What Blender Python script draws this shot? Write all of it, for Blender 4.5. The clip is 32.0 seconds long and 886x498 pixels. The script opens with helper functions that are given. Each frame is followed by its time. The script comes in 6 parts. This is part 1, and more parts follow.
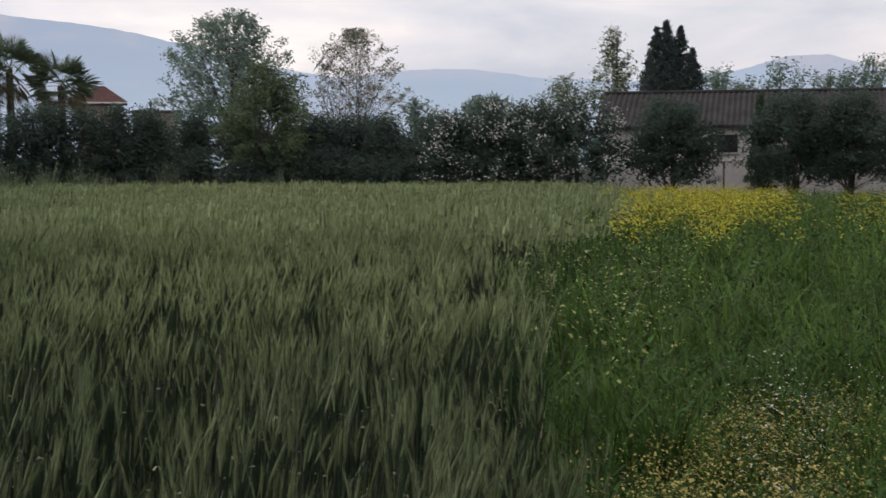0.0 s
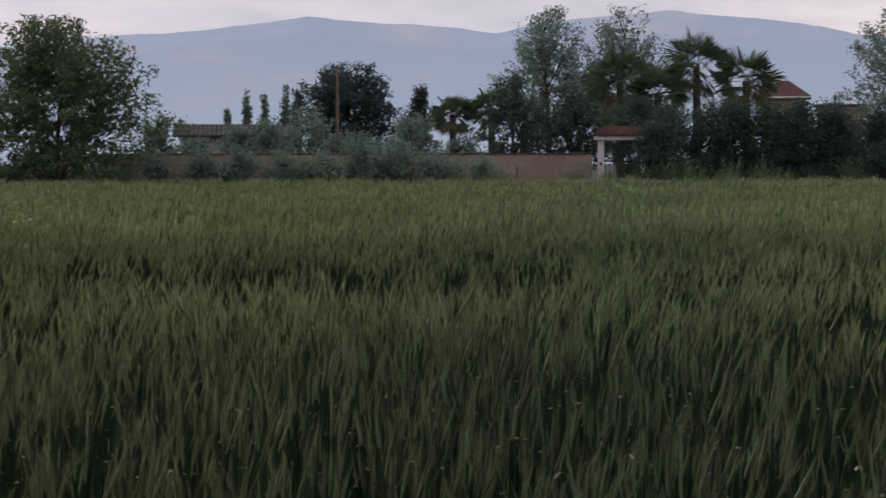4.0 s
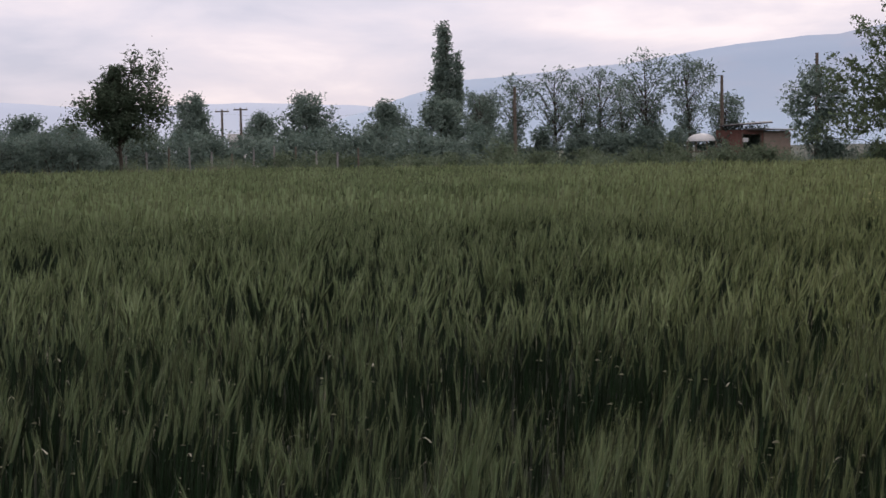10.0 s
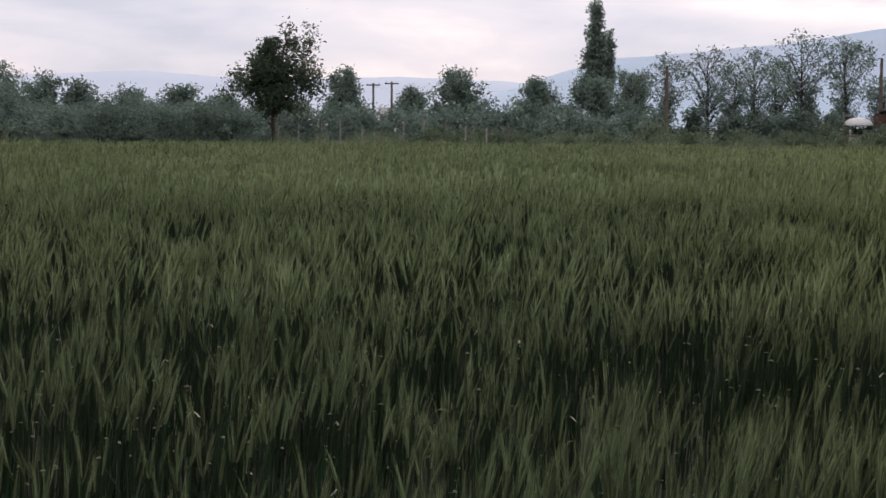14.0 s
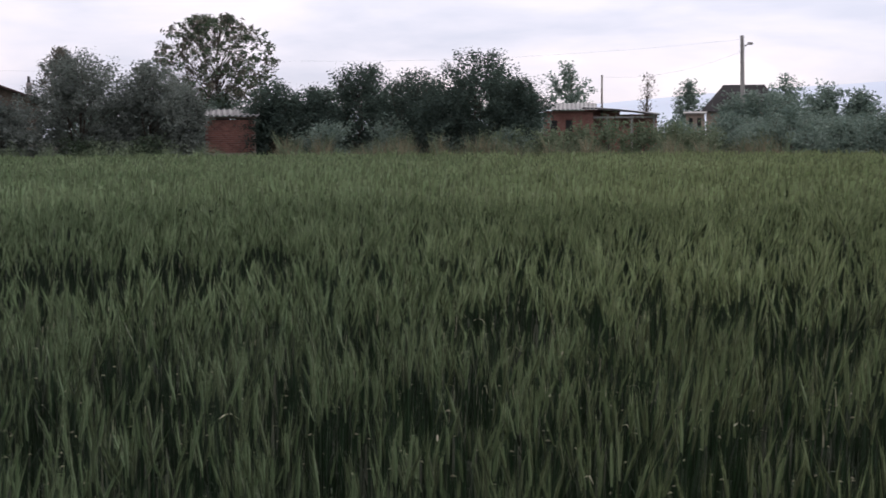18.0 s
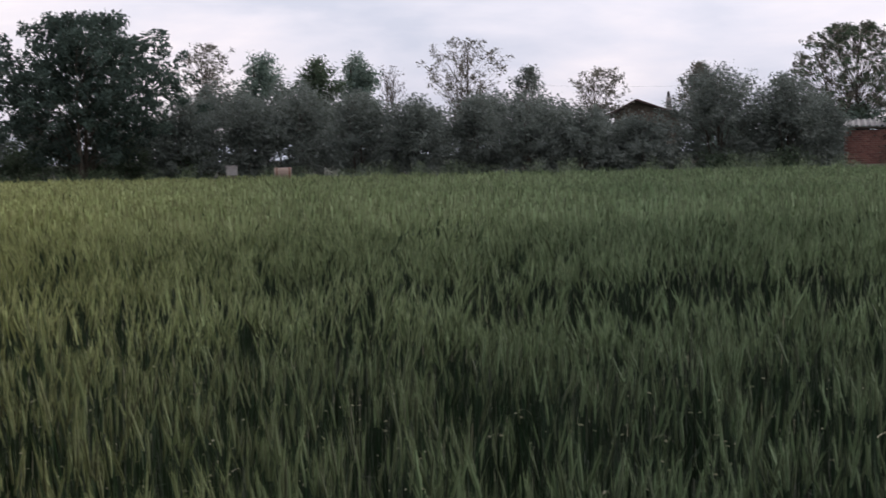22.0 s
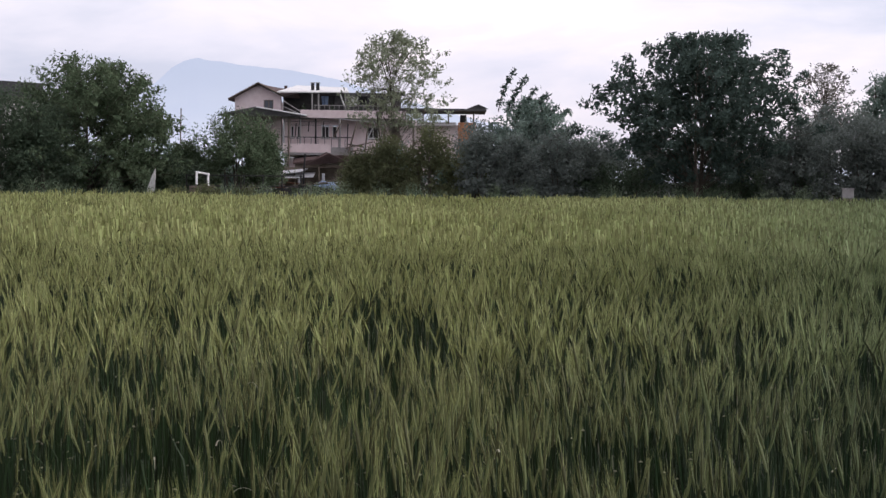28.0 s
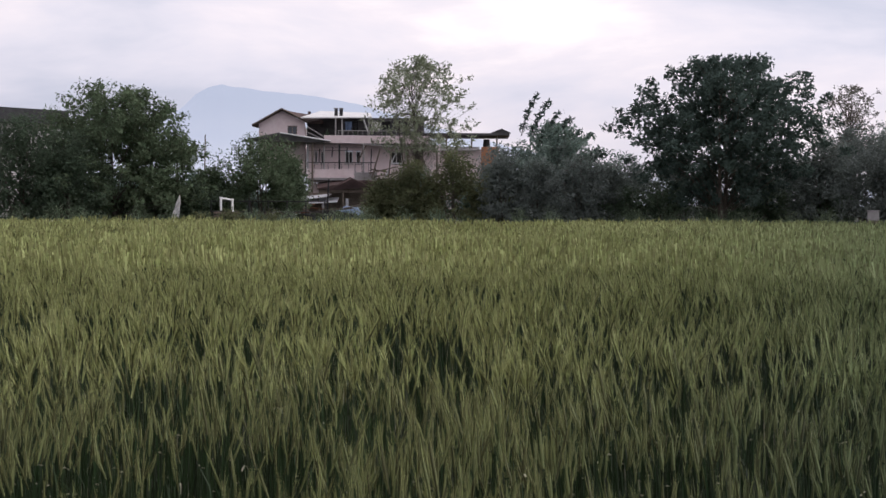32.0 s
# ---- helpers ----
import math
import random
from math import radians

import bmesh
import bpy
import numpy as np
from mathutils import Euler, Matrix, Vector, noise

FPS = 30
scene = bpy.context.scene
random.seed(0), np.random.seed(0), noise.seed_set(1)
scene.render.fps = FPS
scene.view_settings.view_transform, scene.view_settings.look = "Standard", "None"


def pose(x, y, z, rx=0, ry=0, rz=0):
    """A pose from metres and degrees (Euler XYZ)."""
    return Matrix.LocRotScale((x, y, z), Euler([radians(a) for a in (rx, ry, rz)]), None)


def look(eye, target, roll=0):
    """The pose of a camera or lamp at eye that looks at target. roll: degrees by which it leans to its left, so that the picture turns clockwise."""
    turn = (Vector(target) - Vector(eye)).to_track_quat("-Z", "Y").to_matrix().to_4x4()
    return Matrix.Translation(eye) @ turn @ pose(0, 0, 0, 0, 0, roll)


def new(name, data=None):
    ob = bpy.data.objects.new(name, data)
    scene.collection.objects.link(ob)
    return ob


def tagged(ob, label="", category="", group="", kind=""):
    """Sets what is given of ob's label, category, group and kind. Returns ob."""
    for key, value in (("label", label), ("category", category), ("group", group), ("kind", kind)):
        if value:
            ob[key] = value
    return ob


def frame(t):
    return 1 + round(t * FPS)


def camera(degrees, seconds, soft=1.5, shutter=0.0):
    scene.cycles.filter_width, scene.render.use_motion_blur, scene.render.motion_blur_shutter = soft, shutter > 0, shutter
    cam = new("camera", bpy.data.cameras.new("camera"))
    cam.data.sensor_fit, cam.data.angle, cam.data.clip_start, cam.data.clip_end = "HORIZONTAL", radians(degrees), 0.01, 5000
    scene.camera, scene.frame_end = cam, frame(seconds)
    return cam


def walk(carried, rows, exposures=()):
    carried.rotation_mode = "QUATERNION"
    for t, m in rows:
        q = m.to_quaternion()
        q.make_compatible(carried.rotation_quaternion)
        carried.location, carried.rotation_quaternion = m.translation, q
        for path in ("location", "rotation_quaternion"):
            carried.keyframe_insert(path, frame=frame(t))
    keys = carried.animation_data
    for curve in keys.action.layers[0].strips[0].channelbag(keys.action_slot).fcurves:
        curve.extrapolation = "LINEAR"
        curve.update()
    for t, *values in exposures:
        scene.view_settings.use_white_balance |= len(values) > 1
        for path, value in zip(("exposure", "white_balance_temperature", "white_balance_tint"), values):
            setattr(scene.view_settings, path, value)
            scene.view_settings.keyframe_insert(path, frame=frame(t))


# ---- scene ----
# The camera: a person turns on the spot at the field's edge of wheat; angles in degrees (heading, tilt, lean)
EYE = 1.6
cam = camera(32.50, 32.0, soft=1.45, shutter=0.3)
ROWS = [
    (0, -0.000, -3.121, -0.310), (0.5, 2.346, -2.539, -0.620), (1, 4.489, -2.122, -0.465), (1.5, 7.145, -1.949, -1.396),
    (2, 8.887, -2.404, -1.917), (2.5, 14.065, -3.142, -1.533), (3, 19.944, -1.702, 0.217), (3.5, 22.548, -2.492, 0.259),
    (5.5, 35.818, -2.653, -0.682), (6, 38.982, -2.683, -0.887), (6.5, 42.508, -2.919, -0.926), (7, 45.027, -3.112, -0.801),
    (7.5, 47.766, -4.197, -1.207), (8, 49.582, -4.412, -0.967), (8.5, 51.014, -4.225, -0.768), (9, 53.185, -4.304, -0.897),
    (9.5, 55.569, -3.605, -0.631), (10, 57.377, -3.742, -0.917), (10.5, 58.876, -3.530, -0.472), (11, 60.386, -3.474, -0.070),
    (11.5, 61.006, -3.228, 0.235), (12, 62.182, -2.771, -1.160), (12.5, 62.911, -2.679, -0.845), (13, 62.906, -3.313, -0.365),
    (13.5, 62.078, -4.379, 0.174), (15.5, 72.944, -4.479, 1.274), (16, 77.953, -4.405, 0.876), (16.5, 81.354, -3.842, 0.420),
    (17, 84.759, -4.294, 0.043), (17.5, 88.771, -4.161, -0.287), (18, 91.602, -4.205, -0.314), (18.5, 94.094, -4.172, -0.743),
    (19, 96.648, -4.349, -0.901), (19.5, 98.805, -4.142, -0.707), (20, 102.396, -3.738, -0.395), (20.5, 106.652, -4.020, -0.517),
    (21, 110.070, -3.816, -0.917), (21.5, 112.920, -4.012, -1.095), (22, 115.221, -3.453, -1.131), (22.5, 118.798, -2.506, -1.053),
    (23, 121.478, -2.624, -0.886), (23.5, 124.255, -2.480, -0.855), (24, 125.820, -2.871, -1.967), (24.5, 129.239, -3.401, -1.302),
    (25, 135.776, -2.797, -0.804), (25.5, 137.273, -2.316, -1.154), (27.5, 137.909, -2.812, 0.489), (28, 137.903, -2.605, 0.590),
    (28.5, 138.279, -2.511, 1.104), (29, 139.675, -1.749, 0.582), (29.5, 140.624, -1.781, 0.205), (30, 140.449, -0.921, -0.125),
    (30.5, 139.871, -1.369, 0.138), (31, 140.620, -1.497, 0.313), (31.5, 139.954, -1.614, 0.363), (32, 138.811, -1.690, 0.237),
]


def heading(az, pitch, roll):
    c, s = math.cos(radians(az)), math.sin(radians(az))
    return pose(0.15 * c, 0.15 * s, EYE, 90 + pitch, 0, az - 90) @ pose(0, 0, 0, 0, 0, roll)


EXPOSURES = [(0, 0.26, 6550, 4), (1, 0.36, 6550, 5), (2, 0.1, 6500, 8), (3, -0.2, 6500, 10), (6, 0.12, 6400, 10), (7, 0.14, 6350, 11), (8, 0.68, 6200, 10), (9, 0.26, 6450, 12), (10, 0.13, 6500, 12),
             (11, 0.22, 6500, 11), (12, -0.16, 6500, 10), (13, 0.1, 6550, 6), (15, 0.3, 6500, 13), (16, 0.4, 6550, 15), (17, 0.38, 6450, 12), (18, 0.48, 6350, 9), (19, 0.38, 6400, 8), (20, 0.02, 6550, 11), (21, 0.3, 6350, 8), (22, 0.36, 6300, 8), (23, -0.06, 6000, 7),
             (24, 0.2, 5900, 5), (25, 0.22, 5800, 6), (26.5, 0.32, 6000, 8), (28, 0.44, 6200, 10), (29, 0.2, 6150, 11), (30, 0.16, 6150, 11), (31, 0.15, 6250, 11), (32, 0.29, 6250, 10)]
walk(cam, [(t, heading(a, p, r)) for t, a, p, r in ROWS], EXPOSURES)

# ---- world and sun: a pale overcast dusk with thin pink cloud ----
world = bpy.data.worlds.new("dusk")
scene.world = world
world.use_nodes = True
wn, wl = world.node_tree.nodes, world.node_tree.links
wn.clear()


def wnode(kind, **values):
    n = wn.new(kind)
    for k, v in values.items():
        n.inputs[k].default_value = v
    return n


sky = wn.new("ShaderNodeTexSky")
sky.sky_type, sky.sun_disc = "NISHITA", False
sky.sun_elevation, sky.sun_rotation = radians(24), radians(90 - 58)
sky.dust_density, sky.air_density, sky.ozone_density = 0.1, 0.8, 3.0
wcoord = wn.new("ShaderNodeTexCoord")
wsep = wn.new("ShaderNodeSeparateXYZ")
wl.new(wcoord.outputs["Generated"], wsep.inputs[0])
wmap = wn.new("ShaderNodeMapping")
wmap.inputs["Scale"].default_value = (1.0, 1.0, 3.6)
wl.new(wcoord.outputs["Generated"], wmap.inputs["Vector"])
cloud = wnode("ShaderNodeTexNoise", Scale=5.2, Detail=7.0, Roughness=0.52, Distortion=0.25)
wl.new(wmap.outputs[0], cloud.inputs["Vector"])
cramp = wn.new("ShaderNodeValToRGB")
cramp.color_ramp.elements[0].position, cramp.color_ramp.elements[0].color = 0.35, (0.66, 0.64, 0.71, 1)
cramp.color_ramp.elements[1].position, cramp.color_ramp.elements[1].color = 0.68, (1.18, 1.02, 0.97, 1)
for place_, tint_ in ((0.48, (0.83, 0.765, 0.81, 1)), (0.58, (0.96, 0.85, 0.86, 1))):
    cramp.color_ramp.elements.new(place_).color = tint_
wl.new(cloud.outputs["Fac"], cramp.inputs[0])
# the low sky is a touch dimmer and bluer than the cloud above it
hramp = wn.new("ShaderNodeValToRGB")
hramp.color_ramp.elements[0].position, hramp.color_ramp.elements[0].color = 0.02, (0.55, 0.58, 0.69, 1)
hramp.color_ramp.elements[1].position, hramp.color_ramp.elements[1].color = 0.11, (1, 1, 1, 1)
wl.new(wsep.outputs["Z"], hramp.inputs[0])
wmix = wn.new("ShaderNodeMix")
wmix.data_type, wmix.blend_type = "RGBA", "MULTIPLY"
wmix.inputs[0].default_value = 0.55
wl.new(cramp.outputs[0], wmix.inputs[6])
wl.new(hramp.outputs[0], wmix.inputs[7])
back_sky = wnode("ShaderNodeBackground", Strength=0.05)
back_cloud = wnode("ShaderNodeBackground", Strength=0.80)
thin = wn.new("ShaderNodeMix")
thin.data_type, thin.blend_type = "RGBA", "MULTIPLY"
thin.inputs[0].default_value = 1.0
thin.inputs[7].default_value = (0.30, 0.24, 0.26, 1)
wl.new(sky.outputs[0], thin.inputs[6])
wl.new(thin.outputs[2], back_sky.inputs[0])
# away from the set sun's side the evening sky is dimmer
wdot = wn.new("ShaderNodeVectorMath")
wdot.operation = "DOT_PRODUCT"
wdot.inputs[1].default_value = (math.cos(radians(58)), math.sin(radians(58)), 0.25)
wl.new(wcoord.outputs["Generated"], wdot.inputs[0])
wdim = wnode("ShaderNodeMapRange")
for k_, v_ in (("From Min", -1.0), ("From Max", 0.05), ("To Min", 0.85), ("To Max", 1.0)):
    wdim.inputs[k_].default_value = v_
wl.new(wdot.outputs["Value"], wdim.inputs["Value"])
wscale = wn.new("ShaderNodeVectorMath")
wscale.operation = "SCALE"
wl.new(wmix.outputs[2], wscale.inputs[0])
wl.new(wdim.outputs[0], wscale.inputs["Scale"])
wl.new(wscale.outputs[0], back_cloud.inputs[0])
wadd = wn.new("ShaderNodeAddShader")
wl.new(back_sky.outputs[0], wadd.inputs[0])
wl.new(back_cloud.outputs[0], wadd.inputs[1])
wout = wn.new("ShaderNodeOutputWorld")
wl.new(wadd.outputs[0], wout.inputs[0])

sun = new("sun", bpy.data.lights.new("sun", "SUN"))
sun.data.energy, sun.data.angle, sun.data.color = 1.5, radians(40), (1.0, 0.93, 0.88)
sun_az, sun_el = radians(58), radians(24)
sun.matrix_world = look((80 * math.cos(sun_az), 80 * math.sin(sun_az), 80 * math.tan(sun_el)), (0, 0, 0))


# ---- materials ----
def material(name, dark, light, rough=0.8, scale=4.0, bump=0.0, metal=0.0, island=0.0, through_light=0.0, spec=0.3, piece=0.0, fine=6.0):
    """Two scales of noise between two colours; island / piece: brightness spread from leaf to leaf or from piece to piece."""
    m = bpy.data.materials.new(name)
    m.use_nodes = True
    n, l = m.node_tree.nodes, m.node_tree.links
    p = n["Principled BSDF"]
    p.inputs["Roughness"].default_value, p.inputs["Metallic"].default_value = rough, metal
    p.inputs["Specular IOR Level"].default_value = spec
    co = n.new("ShaderNodeTexCoord")
    a, b = n.new("ShaderNodeTexNoise"), n.new("ShaderNodeTexNoise")
    a.inputs["Scale"].default_value, a.inputs["Detail"].default_value = scale, 4
    b.inputs["Scale"].default_value, b.inputs["Detail"].default_value = scale * fine, 5
    for x in (a, b):
        l.new(co.outputs["Object"], x.inputs["Vector"])
    s = n.new("ShaderNodeMath")
    s.operation = "MULTIPLY_ADD"
    s.inputs[1].default_value = 0.6
    l.new(a.outputs["Fac"], s.inputs[0])
    f = n.new("ShaderNodeMath")
    f.operation = "MULTIPLY"
    f.inputs[1].default_value = 0.4
    l.new(b.outputs["Fac"], f.inputs[0])
    l.new(f.outputs[0], s.inputs[2])
    r = n.new("ShaderNodeValToRGB")
    r.color_ramp.elements[0].position, r.color_ramp.elements[0].color = 0.36, (*dark, 1)
    r.color_ramp.elements[1].position, r.color_ramp.elements[1].color = 0.64, (*light, 1)
    l.new(s.outputs[0], r.inputs[0])
    colour = r.outputs[0]
    if island or piece:
        if island:
            src = n.new("ShaderNodeNewGeometry").outputs["Random Per Island"]
        else:
            src = n.new("ShaderNodeObjectInfo").outputs["Random"]
        k = n.new("ShaderNodeMapRange")
        k.inputs["To Min"].default_value, k.inputs["To Max"].default_value = 1 - (island or piece), 1 + (island or piece)
        l.new(src, k.inputs["Value"])
        h = n.new("ShaderNodeHueSaturation")
        if island:
            hm = n.new("ShaderNodeMapRange")
            hm.inputs["To Min"].default_value, hm.inputs["To Max"].default_value = 0.481, 0.515
            l.new(src, hm.inputs["Value"])
            l.new(hm.outputs[0], h.inputs["Hue"])
        l.new(k.outputs[0], h.inputs["Value"])
        l.new(colour, h.inputs["Color"])
        colour = h.outputs[0]
    l.new(colour, p.inputs["Base Color"])
    if bump:
        bp = n.new("ShaderNodeBump")
        bp.inputs["Strength"].default_value, bp.inputs["Distance"].default_value = bump, 0.02
        l.new(b.outputs["Fac"], bp.inputs["Height"])
        l.new(bp.outputs[0], p.inputs["Normal"])
    if through_light:
        t = n.new("ShaderNodeBsdfTranslucent")
        l.new(colour, t.inputs["Color"])
        mx = n.new("ShaderNodeMixShader")
        mx.inputs[0].default_value = through_light
        l.new(p.outputs[0], mx.inputs[1])
        l.new(t.outputs[0], mx.inputs[2])
        l.new(mx.outputs[0], n["Material Output"].inputs["Surface"])
    return m


def ripe_and_lit_crop(name, green, ripe_lit, rough, island, thin):
    """Crop colour: two scales of noise, riper, yellower plants in the part of the field towards the house, and
    backlight darkening painted in by bearing.
    """
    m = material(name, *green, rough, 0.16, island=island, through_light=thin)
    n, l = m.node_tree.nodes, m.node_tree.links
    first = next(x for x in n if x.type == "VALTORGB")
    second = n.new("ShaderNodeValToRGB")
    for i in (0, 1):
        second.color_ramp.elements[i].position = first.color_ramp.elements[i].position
        second.color_ramp.elements[i].color = (*ripe_lit[i], 1)
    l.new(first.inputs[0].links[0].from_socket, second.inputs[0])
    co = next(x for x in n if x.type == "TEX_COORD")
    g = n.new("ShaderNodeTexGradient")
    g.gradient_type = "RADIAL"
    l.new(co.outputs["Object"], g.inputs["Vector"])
    # tone by bearing: ripeness, and also dark backlit against light front-lit crop
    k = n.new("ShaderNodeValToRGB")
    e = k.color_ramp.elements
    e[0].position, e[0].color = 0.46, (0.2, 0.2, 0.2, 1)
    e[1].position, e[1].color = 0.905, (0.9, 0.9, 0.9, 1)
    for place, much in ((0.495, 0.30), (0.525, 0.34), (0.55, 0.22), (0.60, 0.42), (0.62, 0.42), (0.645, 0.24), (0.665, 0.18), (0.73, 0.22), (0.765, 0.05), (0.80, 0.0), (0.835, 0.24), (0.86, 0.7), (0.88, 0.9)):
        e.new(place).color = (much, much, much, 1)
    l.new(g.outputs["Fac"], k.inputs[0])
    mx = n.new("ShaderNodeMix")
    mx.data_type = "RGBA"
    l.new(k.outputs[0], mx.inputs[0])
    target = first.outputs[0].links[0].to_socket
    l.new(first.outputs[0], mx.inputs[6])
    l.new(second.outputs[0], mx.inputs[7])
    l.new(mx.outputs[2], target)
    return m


def leafy(name, dark, light, rough=0.6, scale=0.5, island=0.24, thin=0.3):
    return material(name, dark, light, rough, scale, island=island, through_light=thin, spec=0.12)


# leaf and stem near black: the shade between stalks is put into the colour
WHEAT_LEAF = ripe_and_lit_crop("wheat_leaf", ((0.007, 0.018, 0.008), (0.016, 0.036, 0.014)), ((0.012, 0.026, 0.008), (0.028, 0.050, 0.016)), 0.6, 0.55, 0.06)
WHEAT_EAR = ripe_and_lit_crop("wheat_ear", ((0.120, 0.172, 0.088), (0.210, 0.278, 0.152)), ((0.265, 0.285, 0.100), (0.405, 0.425, 0.175)), 0.75, 0.4, 0.08)
EAR_BODY = ripe_and_lit_crop("wheat_ear_body", ((0.045, 0.070, 0.034), (0.085, 0.120, 0.058)), ((0.085, 0.096, 0.036), (0.150, 0.160, 0.064)), 0.7, 0.5, 0.03)
WHEAT_DRY = leafy("wheat_dry_leaf", (0.34, 0.33, 0.24), (0.50, 0.48, 0.36), 0.6, 1.0)
WEED = leafy("weed_leaf", (0.016, 0.042, 0.009), (0.070, 0.132, 0.030), 0.55, 1.6, 0.75)
WEED_BLADE = leafy("grass_blade", (0.046, 0.100, 0.020), (0.136, 0.212, 0.052), 0.5, 0.8, 0.75)
GRASS_GREY = leafy("grey_green_weed", (0.107, 0.143, 0.094), (0.187, 0.237, 0.150), 0.7, 0.5)
DRY_GRASS = leafy("dry_grass", (0.160, 0.150, 0.100), (0.250, 0.235, 0.165), 0.8, 0.5)
YELLOW = leafy("mustard_petal", (0.44, 0.41, 0.045), (0.62, 0.58, 0.10), 0.6, 2.0, 0.3)
PALE_YELLOW = leafy("pale_yellow_petal", (0.40, 0.40, 0.14), (0.54, 0.56, 0.28), 0.6, 2.0, 0.25)
STRAW = leafy("straw_petal", (0.43, 0.37, 0.12), (0.60, 0.53, 0.21), 0.7, 2.0, 0.35)
WHITE_PETAL = leafy("white_petal", (0.62, 0.62, 0.58), (0.80, 0.80, 0.76), 0.6, 2.0, 0.15)
# dark leaf, like the needles below, blued and lifted for veiling glare
LEAF_DARK = leafy("dark_leaf", (0.048, 0.072, 0.062), (0.096, 0.134, 0.112), 0.85)
LEAF_MID = leafy("green_leaf", (0.056, 0.084, 0.054), (0.112, 0.152, 0.098))
LEAF_FRESH = leafy("fresh_leaf", (0.076, 0.108, 0.062), (0.140, 0.184, 0.108), 0.85)
LEAF_LIGHT = leafy("light_leaf", (0.130, 0.165, 0.110), (0.215, 0.255, 0.175))
# olive grey lifted to paint haze over the grove
LEAF_GREY = leafy("olive_leaf", (0.104, 0.126, 0.115), (0.208, 0.238, 0.216), 0.75)
LEAF_OLIVE = leafy("yellowish_leaf", (0.084, 0.098, 0.050), (0.172, 0.186, 0.096), 0.75)
# blue-green leaf made paler: distance haze is put into its colour
LEAF_BLUE_HAZE = leafy("blue_green_leaf_hazed", (0.124, 0.178, 0.150), (0.232, 0.300, 0.252))
LEAF_WILLOW = leafy("willow_leaf", (0.19, 0.22, 0.145), (0.30, 0.335, 0.235), 0.6, thin=0.45)
LEAF_BROWN = leafy("young_brown_leaf", (0.105, 0.103, 0.086), (0.180, 0.170, 0.142))
BLOSSOM = leafy("pale_blossom", (0.42, 0.39, 0.38), (0.60, 0.56, 0.54), 0.7)
# needle colour carries the same painted glare
NEEDLE = leafy("dark_needles", (0.042, 0.062, 0.062), (0.084, 0.114, 0.108), 0.85)
PALM_LEAF = leafy("palm_leaf", (0.087, 0.128, 0.083), (0.167, 0.214, 0.137))
BARK = material("bark", (0.045, 0.036, 0.030), (0.10, 0.085, 0.07), 0.9, 3.0, 0.6)
SOIL = material("soil", (0.014, 0.019, 0.009), (0.034, 0.042, 0.020), 0.95, 0.4, 0.5)
PLASTER = material("plaster", (0.58, 0.55, 0.53), (0.76, 0.73, 0.71), 0.85, 0.7, 0.2)
PINK_PLASTER = material("pink_plaster", (0.70, 0.58, 0.58), (0.85, 0.74, 0.74), 0.85, 0.7, 0.2)
WHITE_PAINT = material("white_paint", (0.66, 0.66, 0.66), (0.82, 0.82, 0.80), 0.6, 1.5, 0.1)
TAN_WALL = material("tan_wall", (0.26, 0.205, 0.17), (0.37, 0.30, 0.255), 0.9, 0.6, 0.3)
BRICK = material("brick", (0.175, 0.085, 0.072), (0.28, 0.148, 0.125), 0.9, 1.2, 0.3, piece=0.25)
MORTAR = material("mortar", (0.26, 0.22, 0.20), (0.36, 0.31, 0.28), 0.95, 3.0, 0.3)
ORANGE_WALL = material("orange_block", (0.42, 0.20, 0.11), (0.56, 0.29, 0.17), 0.9, 0.8, 0.2)
TILE_RED = material("red_tile", (0.070, 0.032, 0.030), (0.120, 0.055, 0.050), 0.85, 1.5, 0.3)
TILE_BROWN = material("brown_tile", (0.070, 0.046, 0.044), (0.125, 0.085, 0.08), 0.85, 1.5, 0.3)
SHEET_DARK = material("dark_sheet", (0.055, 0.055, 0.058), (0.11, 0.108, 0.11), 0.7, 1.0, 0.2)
SHEET_GREY = material("grey_sheet", (0.16, 0.16, 0.165), (0.26, 0.26, 0.265), 0.7, 1.0, 0.2)
ROOF_OLD = material("old_fibre_roof", (0.026, 0.025, 0.027), (0.052, 0.050, 0.052), 0.9, 1.0, 0.2)
SHEET_PALE = material("pale_sheet", (0.42, 0.43, 0.45), (0.60, 0.61, 0.63), 0.5, 1.0, 0.15, metal=0.2)
CONCRETE = material("concrete", (0.25, 0.24, 0.24), (0.38, 0.37, 0.36), 0.9, 0.8, 0.25)
WOOD = material("old_wood", (0.10, 0.08, 0.065), (0.20, 0.165, 0.135), 0.85, 2.0, 0.4)
RUST = material("rust", (0.10, 0.045, 0.03), (0.19, 0.085, 0.05), 0.85, 2.0, 0.3)
# near black: dark bars and pipes, and painted shade inside openings
DARK = material("dark_opening", (0.012, 0.012, 0.014), (0.03, 0.03, 0.032), 0.5, 1.0)
BLACK_RUBBER = material("black_plastic", (0.015, 0.015, 0.016), (0.035, 0.035, 0.036), 0.5, 2.0)
BLUE_TARP = material("blue_tarp", (0.14, 0.20, 0.32), (0.24, 0.32, 0.46), 0.5, 1.5)
GLASS = material("window_glass", (0.05, 0.06, 0.07), (0.09, 0.10, 0.12), 0.1, 0.5, spec=0.6)


